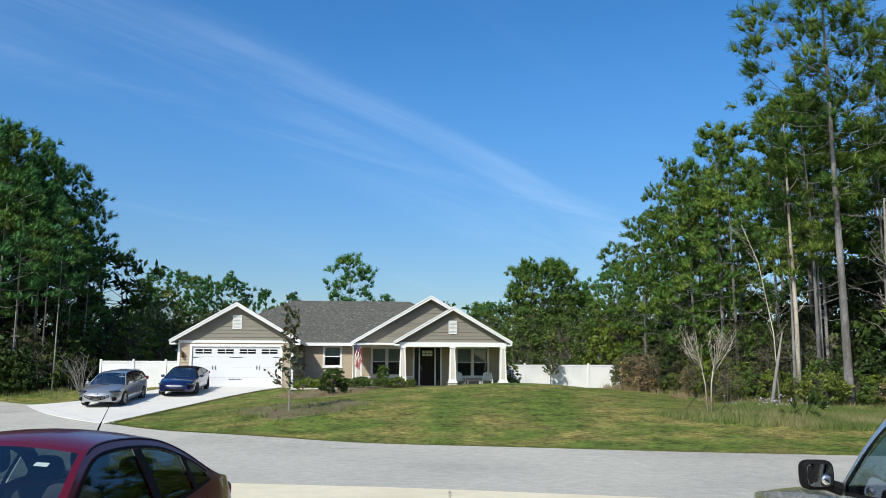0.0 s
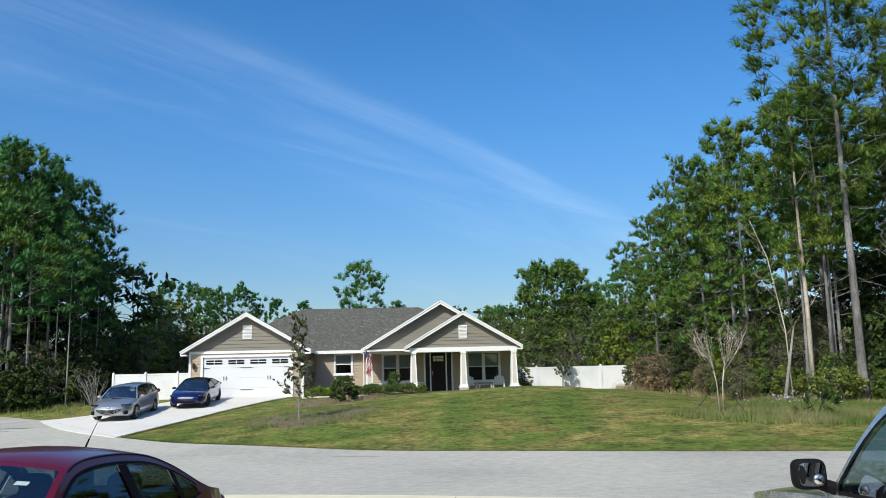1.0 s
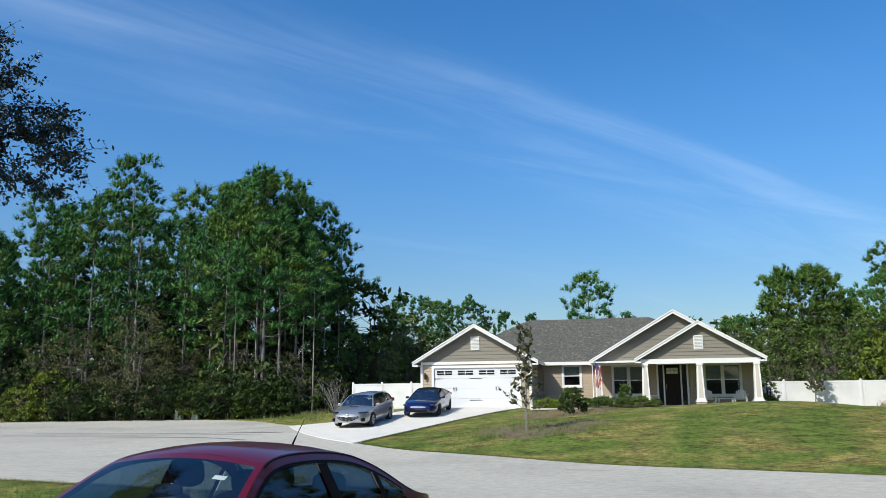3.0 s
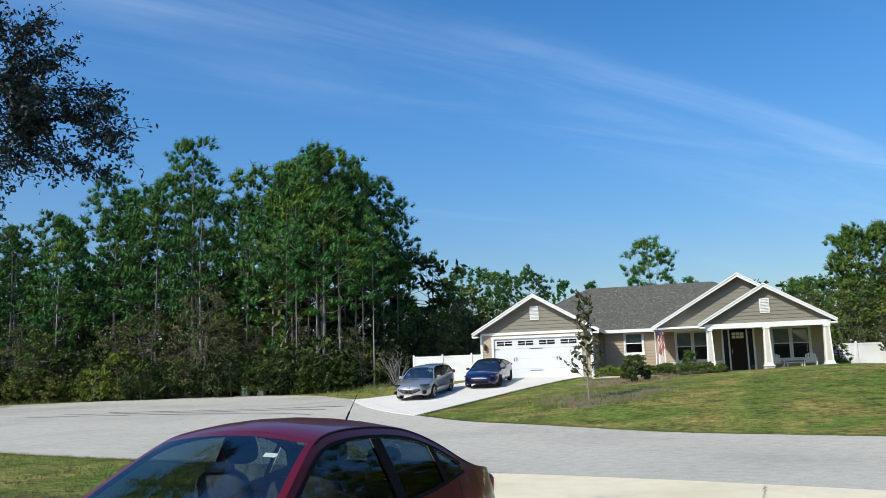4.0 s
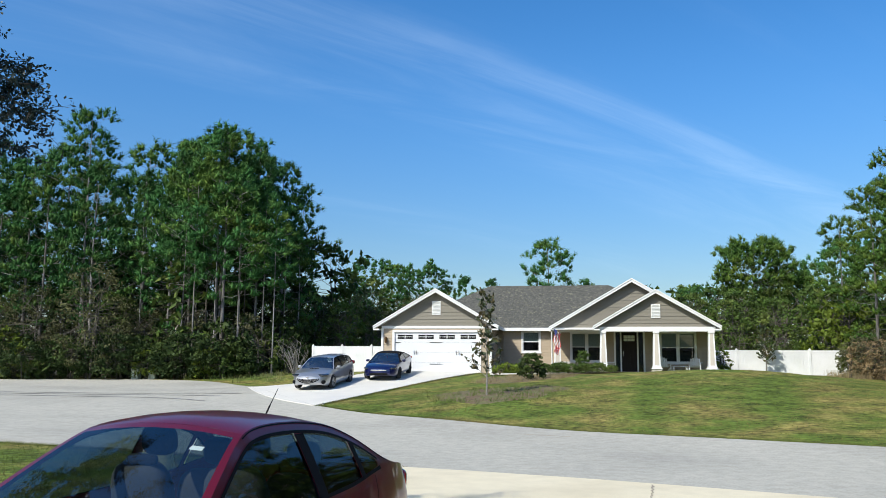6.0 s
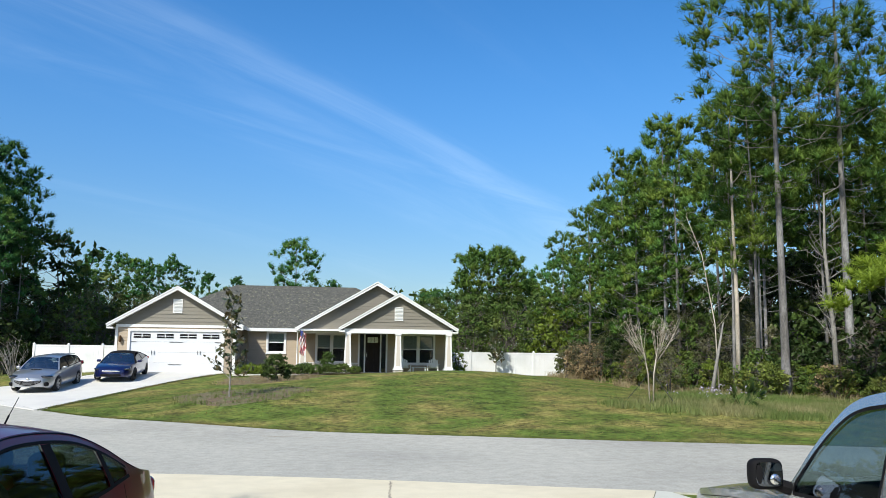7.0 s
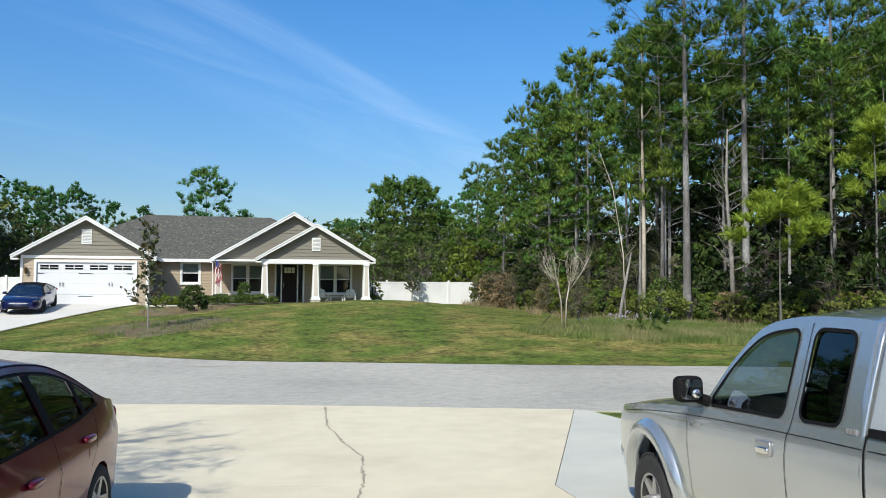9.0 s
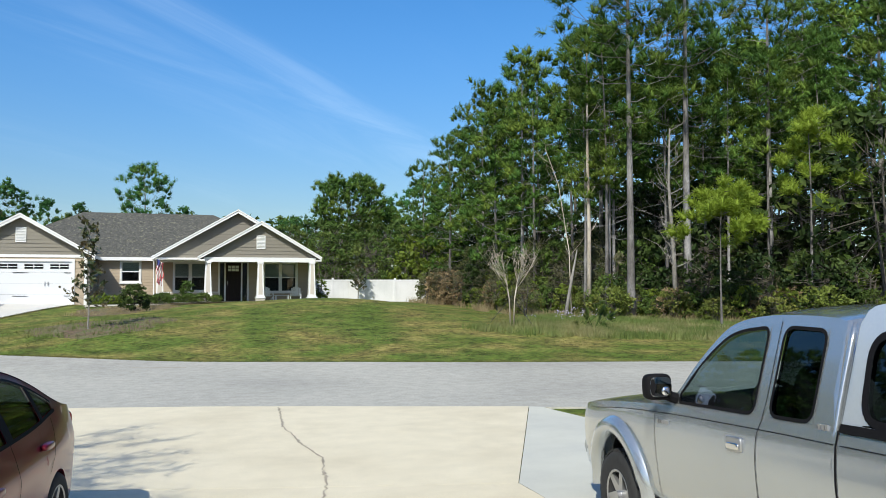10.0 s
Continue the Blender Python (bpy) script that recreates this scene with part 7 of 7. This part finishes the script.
def wing_mirror(sh, parent, y, z, sg, mat, size=(0.09, 0.06, 0.07), reach=0.12):
    x = sh.side(y, z)
    w = blob("wing_mirror", (sg * (x + reach), y, z + 0.04), size, mat, parent, power=0.7)
    mesh_ob("mirror_glass", [(sg * (x + reach) + a * size[0] * 0.8, y - size[1] - 0.002, z + 0.04 + b * size[2] * 0.78) for a, b in ((-1, -1), (1, -1), (1, 1), (-1, 1))], [(0, 1, 2, 3)], M["mirror"], w)
    v, f = tube_data([(sg * (x - 0.01), y + 0.02, z), (sg * (x + reach * 0.7), y, z + 0.02)], [0.02, 0.02], 6)
    mesh_ob("mirror_arm", v, f, mat, w)


# -- maroon sedan beside the walk --
red = thing("sedan_car", "maroon four-door sedan parked on the concrete drive", "car")
SALOON_PROF = [(0, 0.90), (0.12, 0.965), (0.35, 0.982), (0.68, 1.0), (0.74, 0.99), (0.88, 0.955), (1.0, 0.915)]
RS = Shell(4.5, 1.78, 0.18, (-1.36, 1.28), 0.29, 0.315,
           [(-2.25, 0.89), (-2.1, 0.985), (-1.9, 1.03), (-1.7, 1.045), (-1.38, 1.022), (-0.9, 0.962), (0.0, 0.922), (0.9, 0.90), (1.5, 0.85), (2.0, 0.76), (2.25, 0.62)],
           [(-2.25, 0.72), (-2.1, 0.86), (-1.8, 0.94), (-1.2, 0.985), (0, 1.0), (1.0, 0.99), (1.6, 0.95), (2.0, 0.86), (2.25, 0.66)],
           SALOON_PROF, 0.98, -1.76,
           [(-1.80, 1.035), (-1.55, 1.115), (-1.23, 1.285), (-0.92, 1.39), (-0.57, 1.435), (-0.2, 1.445), (0.05, 1.425), (0.22, 1.37), (0.50, 1.215), (0.80, 1.03), (1.02, 0.90)], 0.55, 0.07, 0.035)
RS.body(M["paint_red"], red, "maroon painted body", 14)
_cab = RS.cabin(M["paint_red"], red, [(-1.43, -1.17), (-1.11, -0.55), (-0.43, 0.80)], 1.0, -1.80, (-1.0, 0.15), 0.068)
for _sg in (-1, 1):
    for _y in (-1.36, 1.28):
        wheel(red, _sg * 0.77, _y, 0.29, 0.29, 0.20, _sg)
    RS.seam([(-0.47, 0.95), (-0.46, 0.6), (-0.42, 0.24)], red, _sg, 0.004)
    RS.seam([(-1.32, 1.0), (-1.27, 0.83), (-1.12, 0.62)], red, _sg, 0.004)
    RS.seam([(0.86, 0.89), (0.92, 0.6), (0.90, 0.25)], red, _sg, 0.004)
    # black door posts, quarter-light bar and the seal round the side windows
    RS.seam([(-0.49, 0.955), (-0.49, 1.36)], red, _sg, 0.058, M["black"], "door_post", 0.004)
    RS.seam([(-1.14, 1.01), (-1.14, 1.25)], red, _sg, 0.030, M["black"], "quarter_light_bar", 0.004)
    RS.seam([(y, RS.belt(y) + 0.018) for y in np.linspace(-1.45, 0.84, 14)], red, _sg, 0.012, M["black"], "window_seal", 0.005)
    RS.seam([(y, RS.arc(y) - 0.066) for y in np.linspace(-1.44, 0.76, 22)], red, _sg, 0.010, M["black"], "window_seal", 0.005)
    RS.seam([(y, RS.arc(y) - 0.010) for y in np.linspace(-1.60, 0.18, 20)], red, _sg, 0.004, M["black"], "roof_gutter", 0.004)
    for _y, _z in ((-1.06, 0.835), (-0.01, 0.735)):
        blob("door_handle", (_sg * (RS.side(_y, _z) + 0.018), _y, _z), (0.028, 0.11, 0.026), M["paint_red"], red)
    blob("tail_lamp", (_sg * 0.60, -2.12, 0.86), (0.14, 0.09, 0.10), M["lamp_red"], red, "red tail lamp", turn=(0, 0, _sg * -22))
    blob("headlamp", (_sg * 0.62, 2.02, 0.66), (0.16, 0.16, 0.08), M["lamp_clear"], red, "clear headlamp", turn=(0, 0, _sg * 28))
part("boot_lip", (lambda b: box(b, -0.60, 0.60, -0.03, 0.03, -0.012, 0.012, pose(0, -2.15, 0.99, 12)))(bmesh.new()), M["paint_red"], red, bevel=0.008)
seats(red, (0.12,), 0.50, 0.36, (-1.3, 1.0, 0.28), (0.62, 0.80))
seats(red, (-0.60,), 0.36, 0.36, (-1.3, -0.4, 0.27))
blob("antenna_foot", (0.0, -1.03, 1.405), (0.032, 0.065, 0.020), M["black"], red)
_v, _f = tube_data([(0.0, -1.05, 1.415), (0.0, -1.12, 1.50), (0.0, -1.13, 1.51), (0.0, -1.24, 1.63)], [0.008, 0.007, 0.0035, 0.0025], 6)
mesh_ob("antenna", _v, _f, M["black"], red, "short black roof antenna")
mesh_ob("sticker", [(-0.42, 0.335, 1.318), (-0.33, 0.335, 1.323), (-0.33, 0.300, 1.342), (-0.42, 0.300, 1.337)], [(0, 1, 2, 3)], M["paper"], red, "white windscreen sticker")
blob("rear_view_mirror", (0, 0.32, 1.25), (0.11, 0.02, 0.035), M["black"], red)
plate(red, -2.33, 0.62, -1)
red.matrix_basis = pose(-2.04, 5.71, 0.034, 0.3, 0, 170.1)

# -- silver hatchback on the house's driveway --
hatch = thing("hatchback_car", "silver five-door hatchback with bonnet scoop parked on the driveway", "car")
HS = Shell(4.5, 1.77, 0.20, (-1.32, 1.32), 0.33, 0.38,
           [(-2.25, 0.95), (-1.9, 1.06), (-1.2, 1.04), (0.0, 0.97), (0.9, 0.93), (1.5, 0.88), (2.0, 0.77), (2.25, 0.62)],
           [(-2.25, 0.80), (-2.0, 0.92), (-1.4, 0.985), (0, 1.0), (1.0, 0.99), (1.6, 0.95), (2.0, 0.85), (2.25, 0.64)],
           SEDAN_PROF, 1.0, -2.12,
           [(-2.14, 1.05), (-1.95, 1.25), (-1.75, 1.38), (-1.0, 1.455), (-0.2, 1.47), (0.25, 1.44), (0.45, 1.38), (0.78, 1.16), (1.05, 0.92)], 0.55, 0.07, 0.02)
HS.body(M["paint_silver"], hatch, "silver painted body")
HS.cabin(M["paint_silver"], hatch, [(-1.72, -1.22), (-1.12, -0.22), (-0.12, 0.84)], 1.03, -2.14, (-1.70, 0.38), 0.05, frame_mat=M["black"], glass_side=[G_DARK] * 3, glass_front=G_SKY)
for _sg in (-1, 1):
    for _y in (-1.32, 1.32):
        wheel(hatch, _sg * 0.77, _y, 0.33, 0.33, 0.21, _sg, 5)
    wing_mirror(HS, hatch, 0.74, 0.97, _sg, M["paint_silver"])
    door_handle(HS, hatch, -0.95, 0.93, _sg, M["paint_silver"])
    door_handle(HS, hatch, 0.05, 0.90, _sg, M["paint_silver"])
    HS.seam([(-0.16, 0.96), (-0.16, 0.6), (-0.13, 0.24)], hatch, _sg, 0.005)
    blob("headlamp", (_sg * 0.61, 1.98, 0.715), (0.20, 0.24, 0.065), M["lamp_dark"], hatch, "swept-back smoked headlamp", turn=(0, 0, _sg * 30))
    blob("fog_lamp_bezel", (_sg * 0.62, 2.12, 0.40), (0.13, 0.10, 0.09), M["black"], hatch, turn=(0, 0, _sg * 28))
    blob("tail_lamp", (_sg * 0.70, -2.15, 1.0), (0.12, 0.12, 0.10), M["lamp_red"], hatch, "red tail lamp")
# wide smiling grille with bars
def nose_y(x):
    return 2.25 + 0.10 * (1 - min(abs(x) / 0.57, 1) ** 2.2) + 0.012


_rows = [[(0.50 * u, nose_y(0.50 * u), (0.585 - 0.035 * (1 - u * u)) * (1 - k / 5) + (0.345 + 0.165 * abs(u) ** 2.2) * k / 5) for u in np.linspace(-1, 1, 17)] for k in range(6)]
_gr = mesh_ob("grille", *grid_data(_rows), M["black"], hatch, "wide dark smiling grille")
for _k in range(3):
    _q = 0.22 + 0.26 * _k
    _v, _f = tube_data([(0.46 * u, nose_y(0.46 * u) + 0.006, (0.585 - 0.035 * (1 - u * u)) * (1 - _q) + (0.345 + 0.165 * abs(u) ** 2.2) * _q) for u in np.linspace(-1, 1, 13)], [0.007] * 13, 4)
    mesh_ob("bar", _v, _f, M["alloy"], _gr)
blob("bonnet_scoop", (0, 1.22, 0.955), (0.27, 0.17, 0.055), M["paint_silver"], hatch, "bonnet air scoop")
blob("scoop_mouth", (0, 1.375, 0.965), (0.22, 0.03, 0.028), M["black"], hatch)
blob("emblem", (0, 2.34, 0.645), (0.06, 0.02, 0.045), M["chrome"], hatch, "round chrome badge")
blob("roof_spoiler", (0, -1.90, 1.44), (0.50, 0.16, 0.02), M["paint_silver"], hatch)
seats(hatch, (0.1, -0.8), 0.5, 0.36, (-1.6, 1.0, 0.28), (0.64, 0.82))
hatch.matrix_basis = Matrix.Translation((-11.12, 38.4, ground_z(-11.12, 38.4) + 0.045)) @ pose(0, 0, 0, -4.5, 0, 178.5) @ Matrix.Diagonal((1.02, 1.0, 0.91, 1))

# -- blue coupe before the garage --
coupe = thing("coupe_car", "deep blue two-door coupe with black roof parked before the garage", "car")
CS = Shell(4.45, 1.75, 0.19, (-1.28, 1.34), 0.32, 0.37,
           [(-2.22, 0.93), (-1.9, 1.03), (-1.2, 1.02), (0.0, 0.93), (0.9, 0.88), (1.5, 0.83), (2.0, 0.73), (2.22, 0.60)],
           [(-2.22, 0.76), (-2.0, 0.90), (-1.4, 0.98), (0, 1.0), (1.0, 0.99), (1.6, 0.95), (2.0, 0.84), (2.22, 0.64)],
           SEDAN_PROF, 0.92, -1.72,
           [(-1.76, 1.03), (-1.4, 1.15), (-0.9, 1.31), (-0.4, 1.385), (0.0, 1.39), (0.3, 1.33), (0.62, 1.12), (0.95, 0.88)], 0.52, 0.06, 0.03)
CS.body(M["paint_blue"], coupe, "deep blue painted body")
CS.cabin(M["black"], coupe, [(-1.30, -0.50), (-0.42, 0.74)], 0.95, -1.76, (-0.66, 0.28), 0.05, frame_mat=M["black"], glass_side=[G_DARK] * 2, glass_front=G_SKY)
for _sg in (-1, 1):
    for _y in (-1.28, 1.34):
        wheel(coupe, _sg * 0.76, _y, 0.32, 0.32, 0.21, _sg, 5, rim_mat="black")
    wing_mirror(CS, coupe, 0.66, 0.92, _sg, M["paint_blue"])
    door_handle(CS, coupe, -0.42, 0.88, _sg, M["paint_blue"])
    blob("headlamp", (_sg * 0.58, 1.98, 0.66), (0.20, 0.18, 0.05), M["lamp_dark"], coupe, "narrow smoked headlamp", turn=(0, 0, _sg * 28))
    blob("tail_lamp", (_sg * 0.64, -2.12, 0.90), (0.15, 0.10, 0.09), M["lamp_red"], coupe, "red tail lamp")
blob("grille", (0, 2.315, 0.575), (0.40, 0.025, 0.040), M["chrome"], coupe, "bright chrome grille bar")
blob("air_intake", (0, 2.30, 0.36), (0.44, 0.03, 0.07), M["black"], coupe)
seats(coupe, (0.0,), 0.46, 0.36, (-1.3, 0.9, 0.26), (0.54, 0.76))
coupe.matrix_basis = Matrix.Translation((-8.85, 42.0, ground_z(-8.85, 42.0) + 0.04)) @ pose(0, 0, 0, -5.0, 0, 180) @ Matrix.Diagonal((1.02, 0.98, 0.86, 1))

# -- slate-blue sedan on the far side of the turning circle --
far_car = thing("sedan_car", "slate-blue sedan parked beside the turning circle", "car")
RS.body(M["paint_slate"], far_car, "slate-blue painted body")
RS.cabin(M["paint_slate"], far_car, [(-1.43, -1.17), (-1.11, -0.55), (-0.43, 0.80)], 1.0, -1.80, (-1.0, 0.15), 0.068, frame_mat=M["black"], glass_side=[G_DARK] * 3)
for _sg in (-1, 1):
    for _y in (-1.36, 1.28):
        wheel(far_car, _sg * 0.77, _y, 0.29, 0.29, 0.20, _sg)
    blob("tail_lamp", (_sg * 0.66, -2.14, 0.90), (0.15, 0.10, 0.12), M["lamp_red"], far_car, "red tail lamp", turn=(0, 0, _sg * -22))
seats(far_car, (0.12, -0.60), 0.36, 0.36, (-1.3, 1.0, 0.28))
far_car.matrix_basis = Matrix.Translation((-42.2, 41.0, ground_z(-42.2, 41.0) + 0.025)) @ Matrix.Rotation(radians(130), 4, "Z")

# ---- silver pickup with a camper shell ----
truck = thing("pickup_truck", "silver extended-cab pickup truck with camper shell on the drive", "truck")
TRUCK_PROF = [(0, 0.93), (0.10, 0.97), (0.40, 0.99), (0.62, 1.0), (0.78, 0.995), (0.90, 0.985), (1.0, 0.96)]
TS = Shell(5.1, 1.74, 0.42, (-1.75, 1.58), 0.37, 0.47,
           [(-2.55, 1.12), (-1.8, 1.125), (-0.9, 1.11), (0.0, 1.105), (0.75, 1.10), (1.1, 1.09), (1.8, 1.05), (2.3, 1.00), (2.55, 0.92)],
           [(-2.55, 0.97), (-2.3, 0.99), (-1.0, 1.0), (0.5, 1.0), (1.4, 0.99), (2.0, 0.95), (2.4, 0.88), (2.55, 0.80)],
           TRUCK_PROF, 0.68, -2.54,
           [(-0.985, 1.14), (-0.97, 1.58), (-0.90, 1.675), (-0.4, 1.71), (-0.07, 1.695), (0.132, 1.645), (0.279, 1.545), (0.446, 1.39), (0.575, 1.24), (0.70, 1.11)], 0.66, 0.05, 0.0)
TS.body(M["paint_truck"], truck, "silver painted truck body", 12)
_tc = TS.cabin(M["paint_truck"], truck, [(-0.815, -0.45), (-0.30, 0.56)], 0.69, -0.985, (-0.93, 0.08), 0.065, glass_side=[G_DARK, G_TRUCK])
for _sg in (-1, 1):
    for _y in (-1.75, 1.58):
        wheel(truck, _sg * 0.76, _y - 0.05 * (_y > 0), 0.335, 0.345, 0.25, _sg, 6, True)
        # flared arch lips
        rows = []
        for _t in np.linspace(-0.08, math.pi + 0.08, 25):
            _yy, _zz = _y + 0.47 * math.cos(_t), 0.37 + 0.47 * math.sin(_t)
            _xx = TS.side(min(max(_yy, -2.5), 2.5), max(_zz, 0.45))
            _o = Vector((0, math.cos(_t), math.sin(_t)))
            rows.append([(_sg * (_xx - 0.03), _yy - _o.y * 0.03, _zz - _o.z * 0.03), (_sg * (_xx + 0.055), _yy - _o.y * 0.01, _zz - _o.z * 0.01), (_sg * (_xx + 0.062), _yy + _o.y * 0.03, _zz + _o.z * 0.03),
                         (_sg * (_xx + 0.045), _yy + _o.y * 0.085, _zz + _o.z * 0.085), (_sg * (_xx - 0.004), _yy + _o.y * 0.11, _zz + _o.z * 0.11)])
        _v, _f = grid_data(rows)
        mesh_ob("fender_flare", _v, _f, M["paint_truck"], truck, "silver fender flare", smooth=True)
        part("wheel_well", boxes((min(_sg * 0.30, _sg * 0.62), max(_sg * 0.30, _sg * 0.62), _y - 0.45, _y + 0.45, 0.45, 0.92)), M["black"], truck)
    # door shut lines, waist groove, cab-to-bed gap
    TS.seam([(0.88, 1.085), (0.875, 0.8), (0.86, 0.46)], truck, _sg, 0.0022)
    TS.seam([(-0.40, 1.675), (-0.405, 1.3), (-0.385, 1.12), (-0.35, 0.95), (-0.34, 0.46)], truck, _sg, 0.003)
    TS.seam([(-1.02, 1.12), (-1.02, 0.8), (-1.02, 0.45)], truck, _sg, 0.007)
    TS.seam([(2.2, 0.965), (1.4, 1.025), (0.6, 1.05), (-0.4, 1.055), (-1.0, 1.05)], truck, _sg, 0.002, name="waist_line", lift=0.002)
    TS.seam([(-1.05, 1.05), (-1.8, 1.045), (-2.5, 1.04)], truck, _sg, 0.002, name="waist_line", lift=0.002)
    TS.seam([(-1.04, 1.135), (-1.8, 1.13), (-2.52, 1.125)], truck, _sg, 0.022, name="bed_rail", lift=0.012)
    # black window surround
    for _a, _b in ((-0.815, -0.45), (-0.30, 0.56)):
        _bz = TS.belt(_a) + 0.03
        _tops = [_a, _b] if _b < 0.3 else [_a, -0.02, 0.12, 0.26, 0.40, _b]
        _out = [(_a, _bz)] + [(q, max(TS.arc(q) - 0.068, _bz + 0.01)) for q in _tops] + [(_b, _bz)]
        rounded_frame(TS, _out, 0.075, truck, _sg, M["paint_truck"], 0.010)
    # chrome door handle in its dish, badge bars
    _x = TS.side(-0.14, 0.94)
    _h = blob("door_handle", (_sg * (_x + 0.004), -0.14, 0.945), (0.010, 0.080, 0.045), M["alloy"], truck, "chrome door handle in its dish", power=0.3)
    blob("grip", (_sg * (_x + 0.014), -0.14, 0.935), (0.012, 0.066, 0.020), M["chrome"], _h, power=0.4)
    for _y, _z, _n in ((0.82, 0.985, 6), (-0.88, 1.125, 3)):
        for _k in range(_n):
            _xx = TS.side(_y, _z)
            part("badge_bar", boxes((min(_sg * _xx, _sg * (_xx + 0.008)), max(_sg * _xx, _sg * (_xx + 0.008)), _y - 0.028 * _k - 0.009, _y - 0.028 * _k + 0.009, _z - 0.014, _z + 0.014)), M["alloy"], truck)
    # big black mirror
    _x = TS.side(0.62, 1.16)
    _mx = _x + 0.15
    _wm = blob("wing_mirror", (_sg * _mx, 0.61, 1.243), (0.098, 0.055, 0.090), M["black"], truck, "black wing mirror", power=0.5)
    _ring = [(math.copysign(abs(math.cos(t)) ** 0.45, math.cos(t)) * 0.074, math.copysign(abs(math.sin(t)) ** 0.45, math.sin(t)) * 0.068) for t in np.linspace(0, 2 * math.pi, 32, endpoint=False)]
    mesh_ob("mirror_glass", [(_sg * _mx + a, 0.5525 + a * _sg * 0.12, 1.243 + b) for a, b in _ring], [tuple(range(32))], M["mirror"], _wm)
    bm = bmesh.new()
    bmesh.ops.create_uvsphere(bm, u_segments=16, v_segments=10, radius=0.030)
    for _q in bm.verts:
        _q.co = Vector((_q.co.x, _q.co.y * 0.3, _q.co.z)) + Vector((_sg * (_mx - 0.035), 0.547, 1.215))
    part("blind_spot_mirror", bm, M["mirror"], _wm, smooth=True)
    _v, _f = tube_data([(_sg * (_x - 0.02), 0.62, 1.15), (_sg * (_x + 0.10), 0.61, 1.19)], [0.04, 0.035], 8)
    mesh_ob("mirror_arm", _v, _f, M["black"], _wm)
    # rounded rear edge of the cab beside the bed's gap
    _path = [(_sg * (TS.side(-1.0, z) - 0.012), -0.985, z) for z in (0.46, 0.7, 0.95, 1.1, 1.25, 1.4, 1.55, 1.66)]
    mesh_ob("cab_edge", *tube_data(_path, [0.015] * 6 + [0.018, 0.014], 10), M["paint_truck"], truck, smooth=True)
    blob("headlamp", (_sg * 0.48, 2.40, 0.80), (0.16, 0.09, 0.09), M["lamp_clear"], truck, "clear headlamp", power=0.5, turn=(0, 0, _sg * 18))
    blob("turn_lamp", (_sg * 0.64, 2.30, 0.80), (0.05, 0.09, 0.06), M["lamp_clear"], truck, power=0.5)
blob("front_bumper", (0, 2.36, 0.60), (0.765, 0.18, 0.10), M["alloy"], truck, "chrome front bumper", power=0.4)
blob("bumper_valance", (0, 2.40, 0.46), (0.72, 0.12, 0.06), M["black"], truck, power=0.4)
blob("grille", (0, 2.56, 0.82), (0.40, 0.03, 0.10), M["black"], truck, power=0.4)
blob("rear_bumper", (0, -2.60, 0.60), (0.80, 0.09, 0.09), M["chrome"], truck, power=0.4)
seats(truck, (-0.12,), 0.74, 0.36, (-0.9, 0.66, 0.5), (0.47, 1.06))
part("cab_back", boxes((-0.74, 0.74, -0.972, -0.962, 0.6, 1.16)), M["seat"], truck)
# camper shell over the bed
KS = Shell(5.1, 1.74, 0.42, (), 0.3, 0.3, [(-2.55, 1.13), (0, 1.13), (2.5, 1.13)], [(-2.55, 0.985), (0, 1.0), (2.5, 1.0)], TRUCK_PROF, 0, 0,
           [(-2.56, 1.14), (-2.53, 1.50), (-2.45, 1.70), (-2.2, 1.755), (-1.6, 1.76), (-1.25, 1.75), (-1.10, 1.70), (-1.05, 1.5), (-1.035, 1.14)], 0.68)
shell_top = new("camper_shell")
shell_top.parent = truck
tagged(shell_top, "silver fibreglass camper shell with dark side glass")
KS.cabin(M["paint_shell"], shell_top, [(-2.28, -1.18)], -1.035, -2.56, (-2.50, -1.07), 0.15, screen=False, glass_side=[G_DARK])
for _sg in (-1, 1):
    rounded_frame(KS, [(-2.28, 1.17), (-2.28, 1.60), (-1.18, 1.60), (-1.18, 1.17)], 0.13, shell_top, _sg, M["paint_shell"], 0.02)
truck.matrix_basis = pose(3.914, 4.133, 0.108, -3.05, 0, -5.73)

# ---- utility boxes at the edge of the turning circle ----
for _x, _y, _h in ((-27.05, 49.8, 0.62), (-25.95, 49.9, 0.50)):
    _u = thing("utility_box", "pale green metal utility box at the kerb", "utility box", Matrix.Translation((_x, _y, ground_z(_x, _y))), "utility boxes")
    part("cabinet", boxes((-0.22, 0.22, -0.2, 0.2, -0.1, _h)), M["green_box"], _u, bevel=0.015)
    part("lid", boxes((-0.25, 0.25, -0.23, 0.23, _h, _h + 0.06)), M["green_box"], _u, bevel=0.015)
    part("latch", boxes((-0.03, 0.03, -0.215, -0.201, _h * 0.6, _h * 0.6 + 0.1)), M["dark_metal"], _u)
